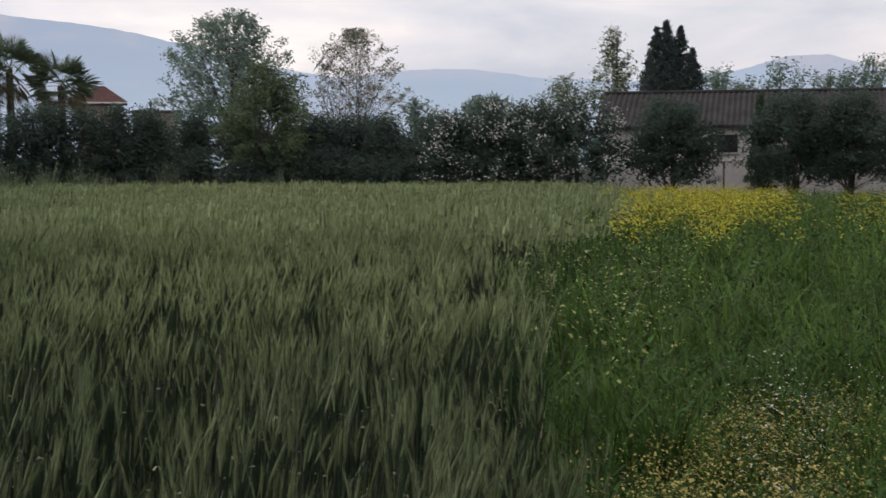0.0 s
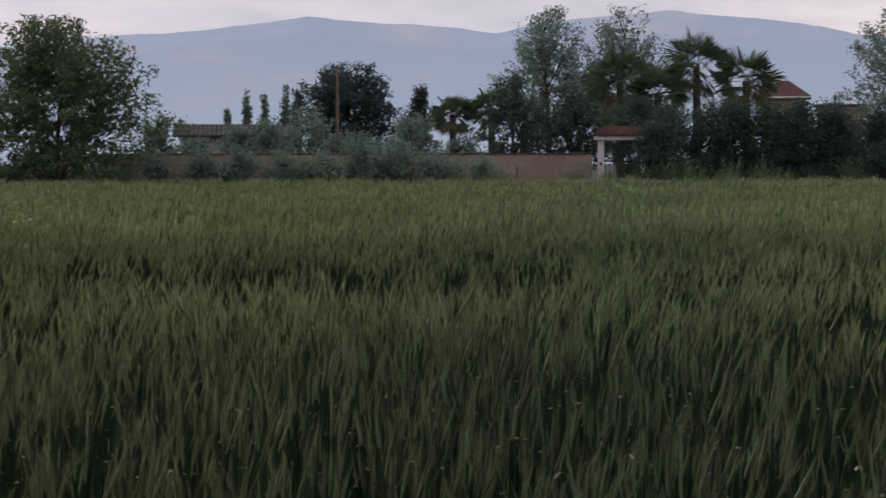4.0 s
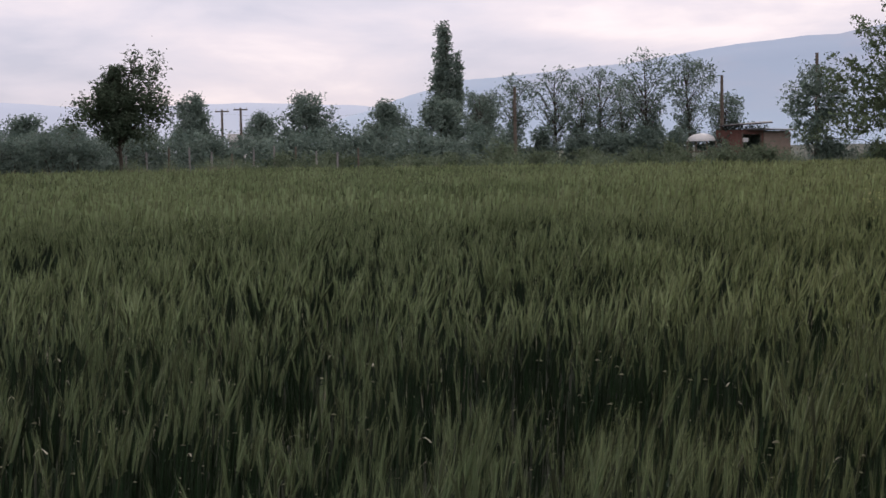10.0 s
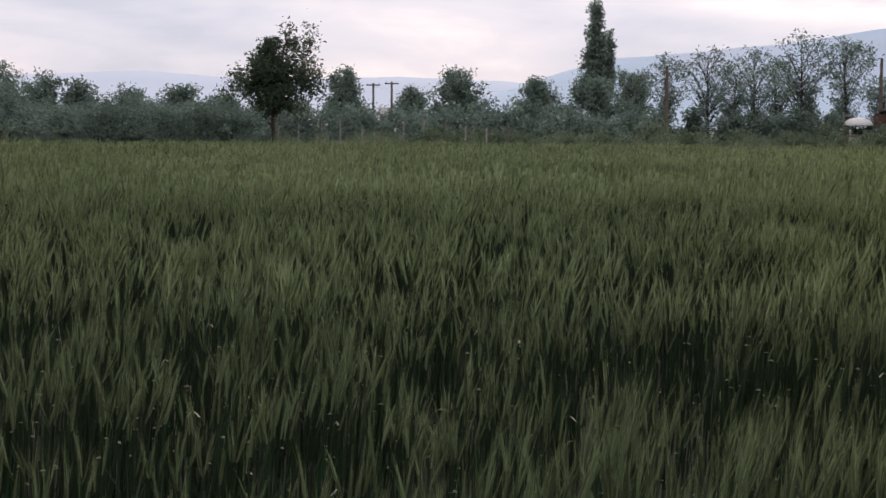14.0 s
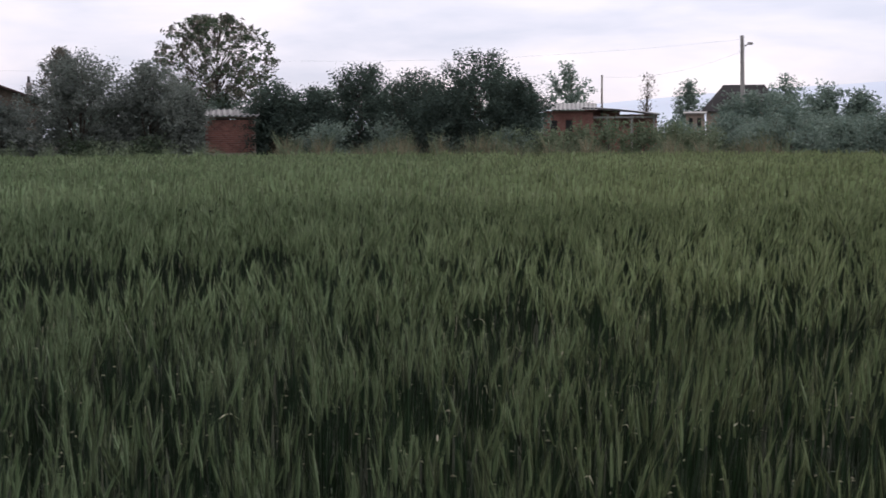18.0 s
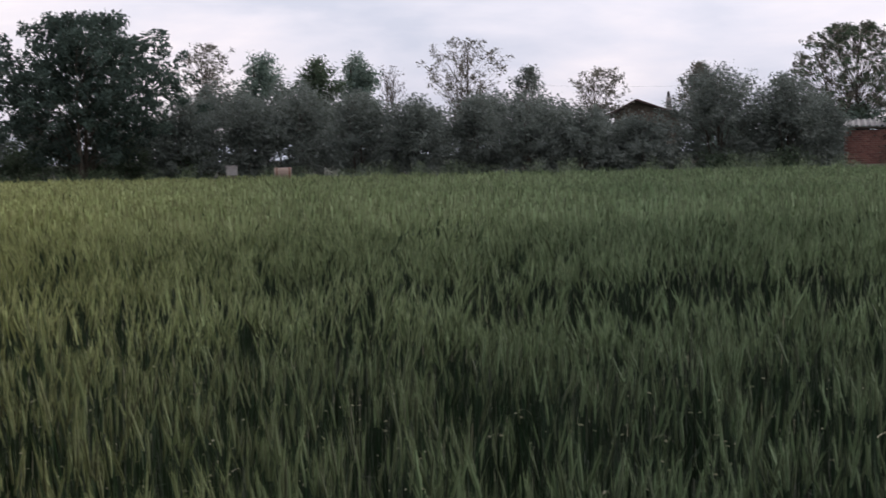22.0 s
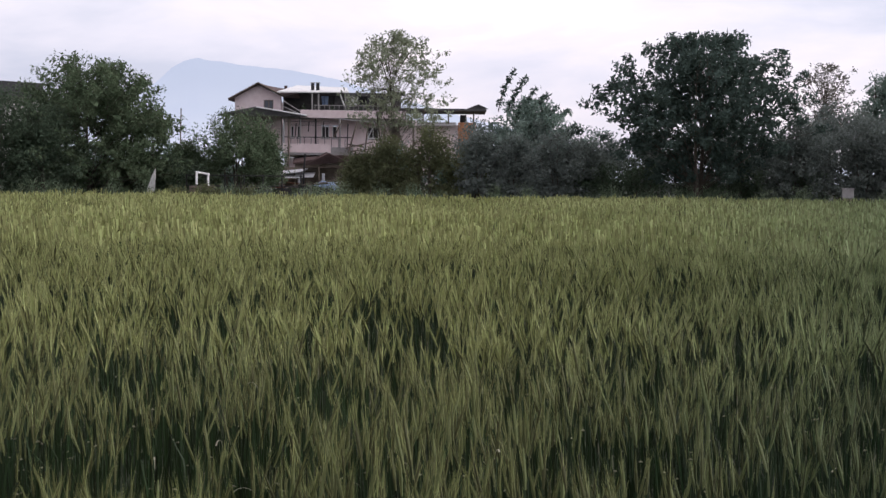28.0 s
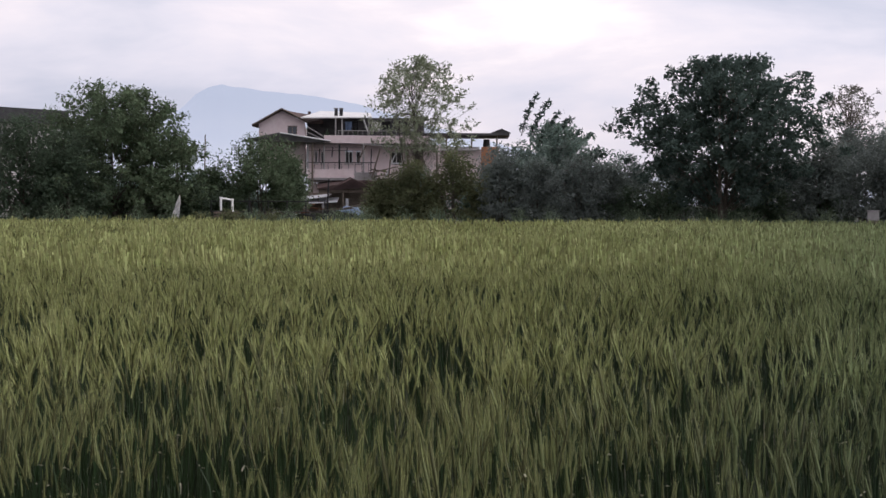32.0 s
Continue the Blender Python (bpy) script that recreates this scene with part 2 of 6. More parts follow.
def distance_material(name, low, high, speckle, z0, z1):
    """Far hills seen through miles of evening air: a plain backdrop whose glow has the haze painted into it."""
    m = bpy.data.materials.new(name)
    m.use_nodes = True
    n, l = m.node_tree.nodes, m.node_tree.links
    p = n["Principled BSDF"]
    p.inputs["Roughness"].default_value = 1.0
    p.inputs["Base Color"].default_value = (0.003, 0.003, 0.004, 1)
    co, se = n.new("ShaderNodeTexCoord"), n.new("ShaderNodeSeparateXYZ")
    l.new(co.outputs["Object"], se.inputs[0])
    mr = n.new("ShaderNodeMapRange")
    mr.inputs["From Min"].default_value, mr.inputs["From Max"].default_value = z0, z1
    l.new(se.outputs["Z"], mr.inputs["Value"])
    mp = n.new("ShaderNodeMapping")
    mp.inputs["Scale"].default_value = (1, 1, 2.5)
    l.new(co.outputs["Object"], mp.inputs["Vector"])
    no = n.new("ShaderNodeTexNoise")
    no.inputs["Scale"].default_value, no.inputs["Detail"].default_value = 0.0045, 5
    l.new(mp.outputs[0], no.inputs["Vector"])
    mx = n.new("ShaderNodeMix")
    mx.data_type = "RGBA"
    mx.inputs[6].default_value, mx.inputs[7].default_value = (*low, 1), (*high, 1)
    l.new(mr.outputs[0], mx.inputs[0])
    # pale sunlit patches painted in, stronger towards the crest
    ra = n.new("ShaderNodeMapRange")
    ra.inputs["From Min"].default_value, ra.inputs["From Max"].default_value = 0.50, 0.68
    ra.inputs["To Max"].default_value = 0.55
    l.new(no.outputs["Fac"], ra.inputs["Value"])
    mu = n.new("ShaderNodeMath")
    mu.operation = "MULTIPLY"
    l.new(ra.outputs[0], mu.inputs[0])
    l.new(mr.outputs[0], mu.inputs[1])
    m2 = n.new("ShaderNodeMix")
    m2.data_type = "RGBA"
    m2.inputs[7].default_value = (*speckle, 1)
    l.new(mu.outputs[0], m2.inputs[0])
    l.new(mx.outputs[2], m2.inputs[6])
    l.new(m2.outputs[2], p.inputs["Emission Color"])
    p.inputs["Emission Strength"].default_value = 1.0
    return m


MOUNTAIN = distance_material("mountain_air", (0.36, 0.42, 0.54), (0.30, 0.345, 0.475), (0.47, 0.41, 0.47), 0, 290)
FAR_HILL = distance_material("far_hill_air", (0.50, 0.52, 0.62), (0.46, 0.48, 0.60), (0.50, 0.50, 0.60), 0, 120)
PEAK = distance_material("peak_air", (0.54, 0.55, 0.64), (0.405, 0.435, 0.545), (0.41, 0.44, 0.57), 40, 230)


# ---- helpers for meshes ----
def mesh_of(name, verts, tris, mats, slots=None, smooth=False):
    """A mesh from arrays of vertices and triangles."""
    me = bpy.data.meshes.new(name)
    v, t = np.asarray(verts, np.float32), np.asarray(tris, np.int32)
    me.vertices.add(len(v))
    me.vertices.foreach_set("co", v.ravel())
    me.loops.add(t.size)
    me.loops.foreach_set("vertex_index", t.ravel())
    me.polygons.add(len(t))
    me.polygons.foreach_set("loop_start", np.arange(0, t.size, 3, dtype=np.int32))
    for m in mats:
        me.materials.append(m)
    if slots is not None:
        me.polygons.foreach_set("material_index", np.asarray(slots, np.int32))
    if smooth:
        me.polygons.foreach_set("use_smooth", np.ones(len(t), bool))
    me.update(calc_edges=True)
    return me


def part(name, bm, mat, parent, label=""):
    """Links a bmesh as one mesh object under a thing or a part."""
    me = bpy.data.meshes.new(name)
    bm.to_mesh(me)
    bm.free()
    me.materials.append(mat)
    ob = new(name, me)
    ob.parent = parent
    return tagged(ob, label)


def flat_part(name, me, parent, label=""):
    ob = new(name, me)
    ob.parent = parent
    return tagged(ob, label)


def box(x0, x1, y0, y1, z0, z1, bev=0.01):
    bm = bmesh.new()
    bmesh.ops.create_cube(bm, size=1.0)
    bmesh.ops.transform(bm, verts=bm.verts, matrix=Matrix.LocRotScale(((x0 + x1) / 2, (y0 + y1) / 2, (z0 + z1) / 2), None, (abs(x1 - x0), abs(y1 - y0), abs(z1 - z0))))
    if bev:
        bmesh.ops.bevel(bm, geom=bm.edges[:], offset=min(bev, 0.3 * min(abs(x1 - x0), abs(y1 - y0), abs(z1 - z0))), segments=1, affect="EDGES")
    return bm


def rod(p, q, r0, r1=None, sides=8):
    """A round bar between two points."""
    p, q = Vector(p), Vector(q)
    bm = bmesh.new()
    bmesh.ops.create_cone(bm, cap_ends=True, segments=sides, radius1=r0, radius2=r0 if r1 is None else r1, depth=(q - p).length)
    bmesh.ops.transform(bm, verts=bm.verts, matrix=Matrix.Translation((p + q) / 2) @ (q - p).to_track_quat("Z", "Y").to_matrix().to_4x4())
    return bm


def slab(corners, thick):
    """A sheet of some thickness through corner points in turn."""
    bm = bmesh.new()
    low = [bm.verts.new(Vector(c) - Vector((0, 0, thick))) for c in corners]
    top = [bm.verts.new(c) for c in corners]
    bm.faces.new(top)
    bm.faces.new(low[::-1])
    for i in range(len(corners)):
        j = (i + 1) % len(corners)
        bm.faces.new((low[i], low[j], top[j], top[i]))
    bmesh.ops.recalc_face_normals(bm, faces=bm.faces)
    return bm


def at(az, d, z=0.0):
    return Vector((d * math.cos(radians(az)), d * math.sin(radians(az)), z))


def facing(az, d, turn=0.0, z=0.0):
    """A pose at that bearing and distance whose x axis runs to the right and whose y axis runs away, as seen from the field."""
    p = at(az, d, z)
    return pose(p.x, p.y, p.z, 0, 0, az - 90 + turn)


def thing(name, m, label, category, group="", kind=""):
    ob = new(name)
    ob.matrix_world = m
    ob.empty_display_size = 0.3
    return tagged(ob, label, category, group, kind)


def waves(x, y, seed, size):
    """Smooth noise from -1 to 1 over the plan."""
    r = np.random.RandomState(seed)
    s = np.zeros_like(x)
    for k in range(7):
        a, w, ph = r.uniform(0, 6.28), r.uniform(0.6, 1.8) * 6.28 / size, r.uniform(0, 6.28)
        s = s + np.sin((x * math.cos(a) + y * math.sin(a)) * w + ph + 1.3 * np.sin((x * math.sin(a) - y * math.cos(a)) * w * 0.6 + ph))
    return s / 4.0


# ---- ground and far hills ----
def ground():
    rad = np.array([0, 3, 8, 20, 45, 64, 70, 80, 100, 150, 250, 600, 1500, 3000, 4600], float)
    n = 96
    v, t = [(0, 0, 0)], []
    for r in rad[1:]:
        for k in range(n):
            a = 2 * math.pi * k / n
            v.append((r * math.cos(a), r * math.sin(a), 0.0))
    v = np.array(v)
    v[1:, 2] = 0.03 * waves(v[1:, 0], v[1:, 1], 5, 12) * (np.hypot(v[1:, 0], v[1:, 1]) < 60)
    for k in range(n):
        t.append((0, 1 + k, 1 + (k + 1) % n))
    for i in range(len(rad) - 2):
        for k in range(n):
            a, b = 1 + i * n + k, 1 + i * n + (k + 1) % n
            t += [(a, a + n, b + n), (a, b + n, b)]
    return tagged(new("ground", mesh_of("ground", v, t, [SOIL], smooth=True)), "brown soil with thin grass under the crops", "ground", kind="structure")


ground()


def hills(name, ridge, d, mat, label, depth=500.0, rough=6.0, seed=1):
    """A range of hills at distance d under a skyline of (bearing, height in degrees)."""
    az = np.linspace(ridge[0][0], ridge[-1][0], 420)
    el = np.interp(az, [r[0] for r in ridge], [r[1] for r in ridge])
    rs = np.random.RandomState(seed)
    jag = np.convolve(rs.normal(0, 1, len(az) + 8), np.ones(5) / 5, "same")[4:-4]
    top = EYE + d * np.tan(np.radians(el)) + jag * rough * 0.4
    v, t = [], []
    prof = [(-depth, -0.02), (-depth * 0.8, 0.18), (-depth * 0.5, 0.5), (-depth * 0.22, 0.82), (0, 1.0), (depth * 0.5, 0.75), (depth * 0.8, -0.02)]
    for j, (dr, hz) in enumerate(prof):
        fold = waves(az * 40, az * 0 + j * 30, seed + 3, 260) * depth * 0.05 * (0 < j < 4)
        r = d + dr + fold
        z = top * hz * (d + dr) / d if j < 4 else top * hz
        v.append(np.stack([r * np.cos(np.radians(az)), r * np.sin(np.radians(az)), z], 1))
    n = len(az)
    for j in range(len(prof) - 1):
        a = np.arange(n - 1) + j * n
        t.append(np.stack([a, a + 1, a + n + 1], 1))
        t.append(np.stack([a, a + n + 1, a + n], 1))
    return tagged(new(name, mesh_of(name, np.concatenate(v), np.concatenate(t), [mat], smooth=True)), label, "hill", kind="structure")


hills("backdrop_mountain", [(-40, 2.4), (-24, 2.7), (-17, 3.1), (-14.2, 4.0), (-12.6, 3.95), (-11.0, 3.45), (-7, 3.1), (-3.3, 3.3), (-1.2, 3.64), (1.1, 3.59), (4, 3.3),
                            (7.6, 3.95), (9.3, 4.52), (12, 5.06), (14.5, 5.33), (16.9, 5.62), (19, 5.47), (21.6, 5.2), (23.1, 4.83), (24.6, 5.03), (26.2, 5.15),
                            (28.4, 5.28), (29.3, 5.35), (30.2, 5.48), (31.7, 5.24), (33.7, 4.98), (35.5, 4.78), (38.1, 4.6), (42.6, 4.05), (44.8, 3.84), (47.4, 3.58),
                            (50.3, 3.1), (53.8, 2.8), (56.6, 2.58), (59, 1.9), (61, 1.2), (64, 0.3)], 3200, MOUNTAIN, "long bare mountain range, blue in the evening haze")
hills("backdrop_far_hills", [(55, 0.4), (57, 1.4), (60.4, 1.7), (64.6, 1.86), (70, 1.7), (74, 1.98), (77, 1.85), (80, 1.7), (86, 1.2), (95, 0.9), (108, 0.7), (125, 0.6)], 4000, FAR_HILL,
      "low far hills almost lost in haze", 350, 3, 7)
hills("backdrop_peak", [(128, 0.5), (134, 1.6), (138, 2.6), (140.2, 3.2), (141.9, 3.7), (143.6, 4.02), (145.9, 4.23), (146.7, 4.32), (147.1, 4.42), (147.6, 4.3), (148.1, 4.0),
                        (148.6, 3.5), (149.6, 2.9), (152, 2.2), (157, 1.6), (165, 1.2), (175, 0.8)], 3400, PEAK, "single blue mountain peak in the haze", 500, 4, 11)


# ---- plants ----
def tubes(paths, sides=5):
    """Tapered limbs: each path is a list of (point, radius)."""
    v, t, k = [], [], 0
    for path in paths:
        pts = np.array([p for p, _ in path], float)
        for i, (p, r) in enumerate(path):
            d = pts[min(i + 1, len(pts) - 1)] - pts[max(i - 1, 0)]
            d = d / (np.linalg.norm(d) + 1e-9)
            u = np.cross(d, (0.31, 0.95, 0.05))
            u /= np.linalg.norm(u) + 1e-9
            w = np.cross(d, u)
            for s in range(sides):
                a = 2 * math.pi * s / sides
                v.append(pts[i] + r * (math.cos(a) * u + math.sin(a) * w))
        for i in range(len(path) - 1):
            for s in range(sides):
                a, b = k + i * sides + s, k + i * sides + (s + 1) % sides
                t += [(a, b, b + sides), (a, b + sides, a + sides)]
        k += len(path) * sides
    return np.array(v), np.array(t)


def leaf_quads(c, size, r, droop=0.0, long=1.6):
    """Small pointed leaves at the points c; size: one for all, or one each."""
    n = len(c)
    ax = r.normal(0, 1, (n, 3))
    ax[:, 2] -= droop
    ax /= np.linalg.norm(ax, axis=1)[:, None]
    si = np.cross(ax, r.normal(0, 1, (n, 3)))
    si /= np.linalg.norm(si, axis=1)[:, None] + 1e-9
    s = (size * r.uniform(0.55, 1.3, n))[:, None]
    v = np.stack([c - ax * s * long * 0.55 + si * s * 0.25, c + ax * s * long * 0.55, c - ax * s * long * 0.1 - si * s * 0.62], 1).reshape(-1, 3)
    return v, 3 * np.arange(n)[:, None] + np.array([[0, 1, 2]])


PROFILES = {
    "round": [(0, 0.45), (0.15, 0.8), (0.4, 1.0), (0.65, 0.92), (0.85, 0.6), (1, 0.15)],
    "tall": [(0, 0.5), (0.2, 0.9), (0.4, 1.0), (0.6, 0.8), (0.8, 0.5), (1, 0.1)],
    "shrub": [(0, 0.75), (0.2, 0.98), (0.5, 1.0), (0.75, 0.85), (0.92, 0.5), (1, 0.2)],
    "column": [(0, 0.55), (0.2, 0.9), (0.5, 1.0), (0.75, 0.75), (1, 0.1)],
    "cone": [(0, 0.9), (0.15, 1.0), (0.5, 0.62), (0.8, 0.28), (1, 0.03)],
    "umbrella": [(0, 0.35), (0.25, 0.95), (0.5, 1.0), (0.75, 0.85), (0.92, 0.5), (1, 0.25)],
    "spread": [(0, 0.4), (0.3, 0.9), (0.6, 1.0), (0.85, 0.8), (1, 0.3)],
    "vase": [(0, 0.25), (0.3, 0.6), (0.6, 0.95), (0.8, 1.0), (0.93, 0.75), (1, 0.3)],
}


def tree(name, az, d, h, w, leaf, label, base=0.25, shape="round", tips=70, per=70, size=0.13, clump=0.32, droop=0.0, seed=0, blossom=None, share=0.3,
         category="tree", group="", stems=1, hollow=0.45, lean=0.0, depth=None, twig=0.012, lump=0.28, long=1.6, fill=0.3, splay=1.7, girth=1.0):
    """A tree or shrub: trunk and limbs as one part, its crown of single small leaves as another.
    base: where the crown begins, as a share of the height; tips: twig ends; per: leaves at each."""
    r = np.random.RandomState(seed + int(abs(az) * 37) + 11)
    ob = thing(name, facing(az, d), label, category, group)
    w, size, per = w * 1.1, size * 0.76, int(per * 1.22 * (0.80 if per > 50 else 1.0))
    prof = PROFILES[shape]
    zb, dep = h * base, (depth or w)
    # twig ends in the crown, towards its skin, with lumps in the outline
    u = r.uniform(0, 1, tips)
    rel = u if shape in ("column", "cone") else 0.02 + 0.98 * u ** 0.85
    rad = np.interp(rel, [p[0] for p in prof], [p[1] for p in prof])
    a = r.uniform(0, 2 * math.pi, tips)
    lumpy = 1 + lump * (np.sin(2 * a + rel * 5 + r.uniform(0, 6)) * 0.5 + np.sin(3 * a - rel * 9 + r.uniform(0, 6)) * 0.5) + r.normal(0, lump * 0.35, tips)
    q = r.uniform(hollow ** 2, 1, tips) ** 0.5 * rad * lumpy
    top = (h - zb - clump * 0.8)
    tip = np.stack([q * np.cos(a) * (w / 2 - clump * 0.6) + lean * rel, q * np.sin(a) * (dep / 2 - clump * 0.6), zb + clump * 0.5 + top * rel * (1 + r.normal(0, 0.03, tips))], 1)
    tip[:, 2] = np.minimum(tip[:, 2], h - clump * 0.5)
    tr = girth * (max(0.05, 0.018 * h) if stems == 1 else max(0.03, 0.012 * h))
    paths, trunks = [], []
    for s in range(stems):
        turn = 2 * math.pi * (s + r.uniform(-0.3, 0.3)) / stems
        off = np.array([math.cos(turn), math.sin(turn), 0]) * 0.10 * w * (s > 0)
        high = h * (0.93 if s == 0 else 0.74)
        bend = np.clip(r.normal(0, 0.04 * h, 2), -0.06 * h, 0.06 * h)
        tp = [np.array([off[0] * (0.3 + splay * k) + bend[0] * k * k + lean * k * 0.8, off[1] * (0.3 + splay * k) + bend[1] * k * k, high * k]) for k in (0, 0.12, 0.3, 0.5, 0.72, 1.0)]
        tp[0][2] = -0.15
        trunks.append(tp)
        paths.append([(p, tr * f) for p, f in zip(tp, (1.35, 1.0, 0.85, 0.62, 0.35, 0.08))])
    for i, p in enumerate(tip):
        if per > 40 and i % 2:
            continue
        tp = trunks[i % stems]
        zt = max(min(zb * 0.9, p[2] * 0.6), p[2] - r.uniform(0.5, 1.1) * math.hypot(p[0], p[1]) - 0.1 * h)
        k = np.interp(zt, [x[2] for x in tp], range(len(tp)))
        j = min(int(k), len(tp) - 2)
        o = tp[j] + (tp[j + 1] - tp[j]) * (k - j)
        m = o * 0.45 + p * 0.55 + np.array([0, 0, 0.1 * np.linalg.norm(p - o)]) + r.normal(0, 0.05, 3)
        lr = tr * 0.26 if i % 6 == 0 else max(tr * 0.09, twig * 0.7)
        paths.append([(o, lr), (m, lr * 0.7), (p, 0.006)])
    v, t = tubes(paths[:stems], 7)
    v2, t2 = tubes(paths[stems:], 3)
    v, t = np.concatenate([v, v2]), np.concatenate([t, t2 + len(v)])
    flat_part("trunk", mesh_of("trunk", v, t, [BARK], smooth=True), ob)
    n = tips * per
    c = np.repeat(tip, per, 0)
    ctr = np.array([lean * 0.5, 0, zb + 0.4 * top])
    back = (ctr - c)
    back /= np.linalg.norm(back, axis=1)[:, None] + 1e-6
    c = c + np.clip(r.normal(0, 1, (n, 3)), -1.5, 1.5) * clump * np.repeat(r.uniform(0.5, 1.15, tips), per)[:, None] * np.array([0.72, 0.72, 0.58]) + back * np.abs(r.normal(0, clump * 0.7, n))[:, None]
    c[:, 2] = np.maximum(c[:, 2], 0.12 if base < 0.15 else zb * 0.7)
    each = np.full(n, size)
    if per > 30:  # larger leaves deep inside close the crown
        deep = r.uniform(0, 1, n) < fill
        pull = r.uniform(0.55, 0.93, n)[:, None]
        c[deep] = (ctr + (c - ctr) * pull)[deep]
        each[deep] *= 1.8
    v, t = leaf_quads(c, each, r, droop, long)
    mats, slots = [leaf], None
    if blossom:
        mats = [leaf, blossom]
        pick = (r.uniform(0, 1, n) < share * 3.0 * np.repeat(r.uniform(0, 1, tips) ** 2, per)).astype(int)
        pick[each > size] = 0
        slots = pick
    flat_part("crown", mesh_of("crown", v, t, mats, slots), ob)
    return ob


def conifer(name, az, d, h, w, label, seed=0, leaf=None, slim=0.85):
    """A dense dark spire: whorls of upswept sprays round a straight stem."""
    r = np.random.RandomState(seed + int(abs(az) * 41))
    ob = thing(name, facing(az, d), label, "conifer")
    paths = [[(np.array([0, 0, -0.1]), 0.02 * h), (np.array([0, 0, h * 0.5]), 0.012 * h), (np.array([0.02, 0, h]), 0.01)]]
    cs = []
    for k in range(int(h * 44)):
        z = h * (0.06 + 0.93 * (k / (h * 44)))
        ln = 0.55 * w * (1 - z / h) ** slim * r.uniform(0.75, 1.1) + 0.04
        a = r.uniform(0, 6.28)
        e = np.array([math.cos(a) * ln, math.sin(a) * ln, z + ln * 0.35])
        paths.append([(np.array([0, 0, z]), 0.02), (e, 0.005)])
        f = r.uniform(0.15, 1.05, 20)[:, None]
        cs.append(np.array([0, 0, z]) + (e - np.array([0, 0, z])) * f + r.normal(0, 0.05, (20, 3)))
    v, t = tubes(paths, 3)
    flat_part("trunk", mesh_of("trunk", v, t, [BARK], smooth=True), ob)
    v, t = leaf_quads(np.concatenate(cs), 0.085, r, -1.6, 2.6)
    flat_part("crown", mesh_of("crown", v, t, [leaf or NEEDLE]), ob)
    return ob


def palm(az, d, h, w, label, seed=0, fronds=44):
    """A fan palm: a shaggy stem, fronds of narrow blades, each frond a part of its own."""
    r = np.random.RandomState(seed + int(az * 29))
    ob = thing("palm_tree", facing(az, d), label, "palm tree", "palms behind the hedge")
    zc = h - w * 0.36
    tp = [(np.array([0.05 * math.sin(3 * k), 0, zc * k - 0.1 * (k == 0)]), 0.26 - 0.06 * k) for k in np.linspace(0, 1, 7)]
    v, t = tubes([tp], 8)
    flat_part("trunk", mesh_of("trunk", v, t, [BARK], smooth=True), ob)
    for k in range(fronds):
        a, e = r.uniform(0, 6.28), r.uniform(-1.25, 1.35)
        ln = w * 0.30 * r.uniform(0.85, 1.1)
        dr = np.array([math.cos(a) * math.cos(e), math.sin(a) * math.cos(e), math.sin(e)])
        si = np.array([-math.sin(a), math.cos(a), 0.0])
        tw = r.uniform(-0.9, 0.9)
        si = si * math.cos(tw) + np.cross(dr, si) * math.sin(tw)
        o = np.array([0.03, 0, zc])
        hub = o + dr * ln * 0.75
        v, t = [o - si * 0.02, o + si * 0.02, hub + si * 0.015, hub - si * 0.015], [(0, 1, 2), (0, 2, 3)]
        for b in np.linspace(-1.35, 1.35, 17):
            q = math.cos(b) * dr + math.sin(b) * si
            tip = hub + q * ln * 0.95 + np.array([0, 0, -0.06 - 0.12 * r.uniform()])
            mid = hub + q * ln * 0.55
            sw = np.cross(q, dr + np.array([0, 0, 0.01]))
            sw = np.cross(q, sw)
            sw = sw / (np.linalg.norm(sw) + 1e-6) * 0.028
            i = len(v)
            v += [hub, mid + sw, tip, mid - sw]
            t += [(i, i + 1, i + 2), (i, i + 2, i + 3)]
        flat_part("frond", mesh_of("frond", np.array(v), t, [DRY_GRASS if e < -0.55 else PALM_LEAF]), ob)
    return ob


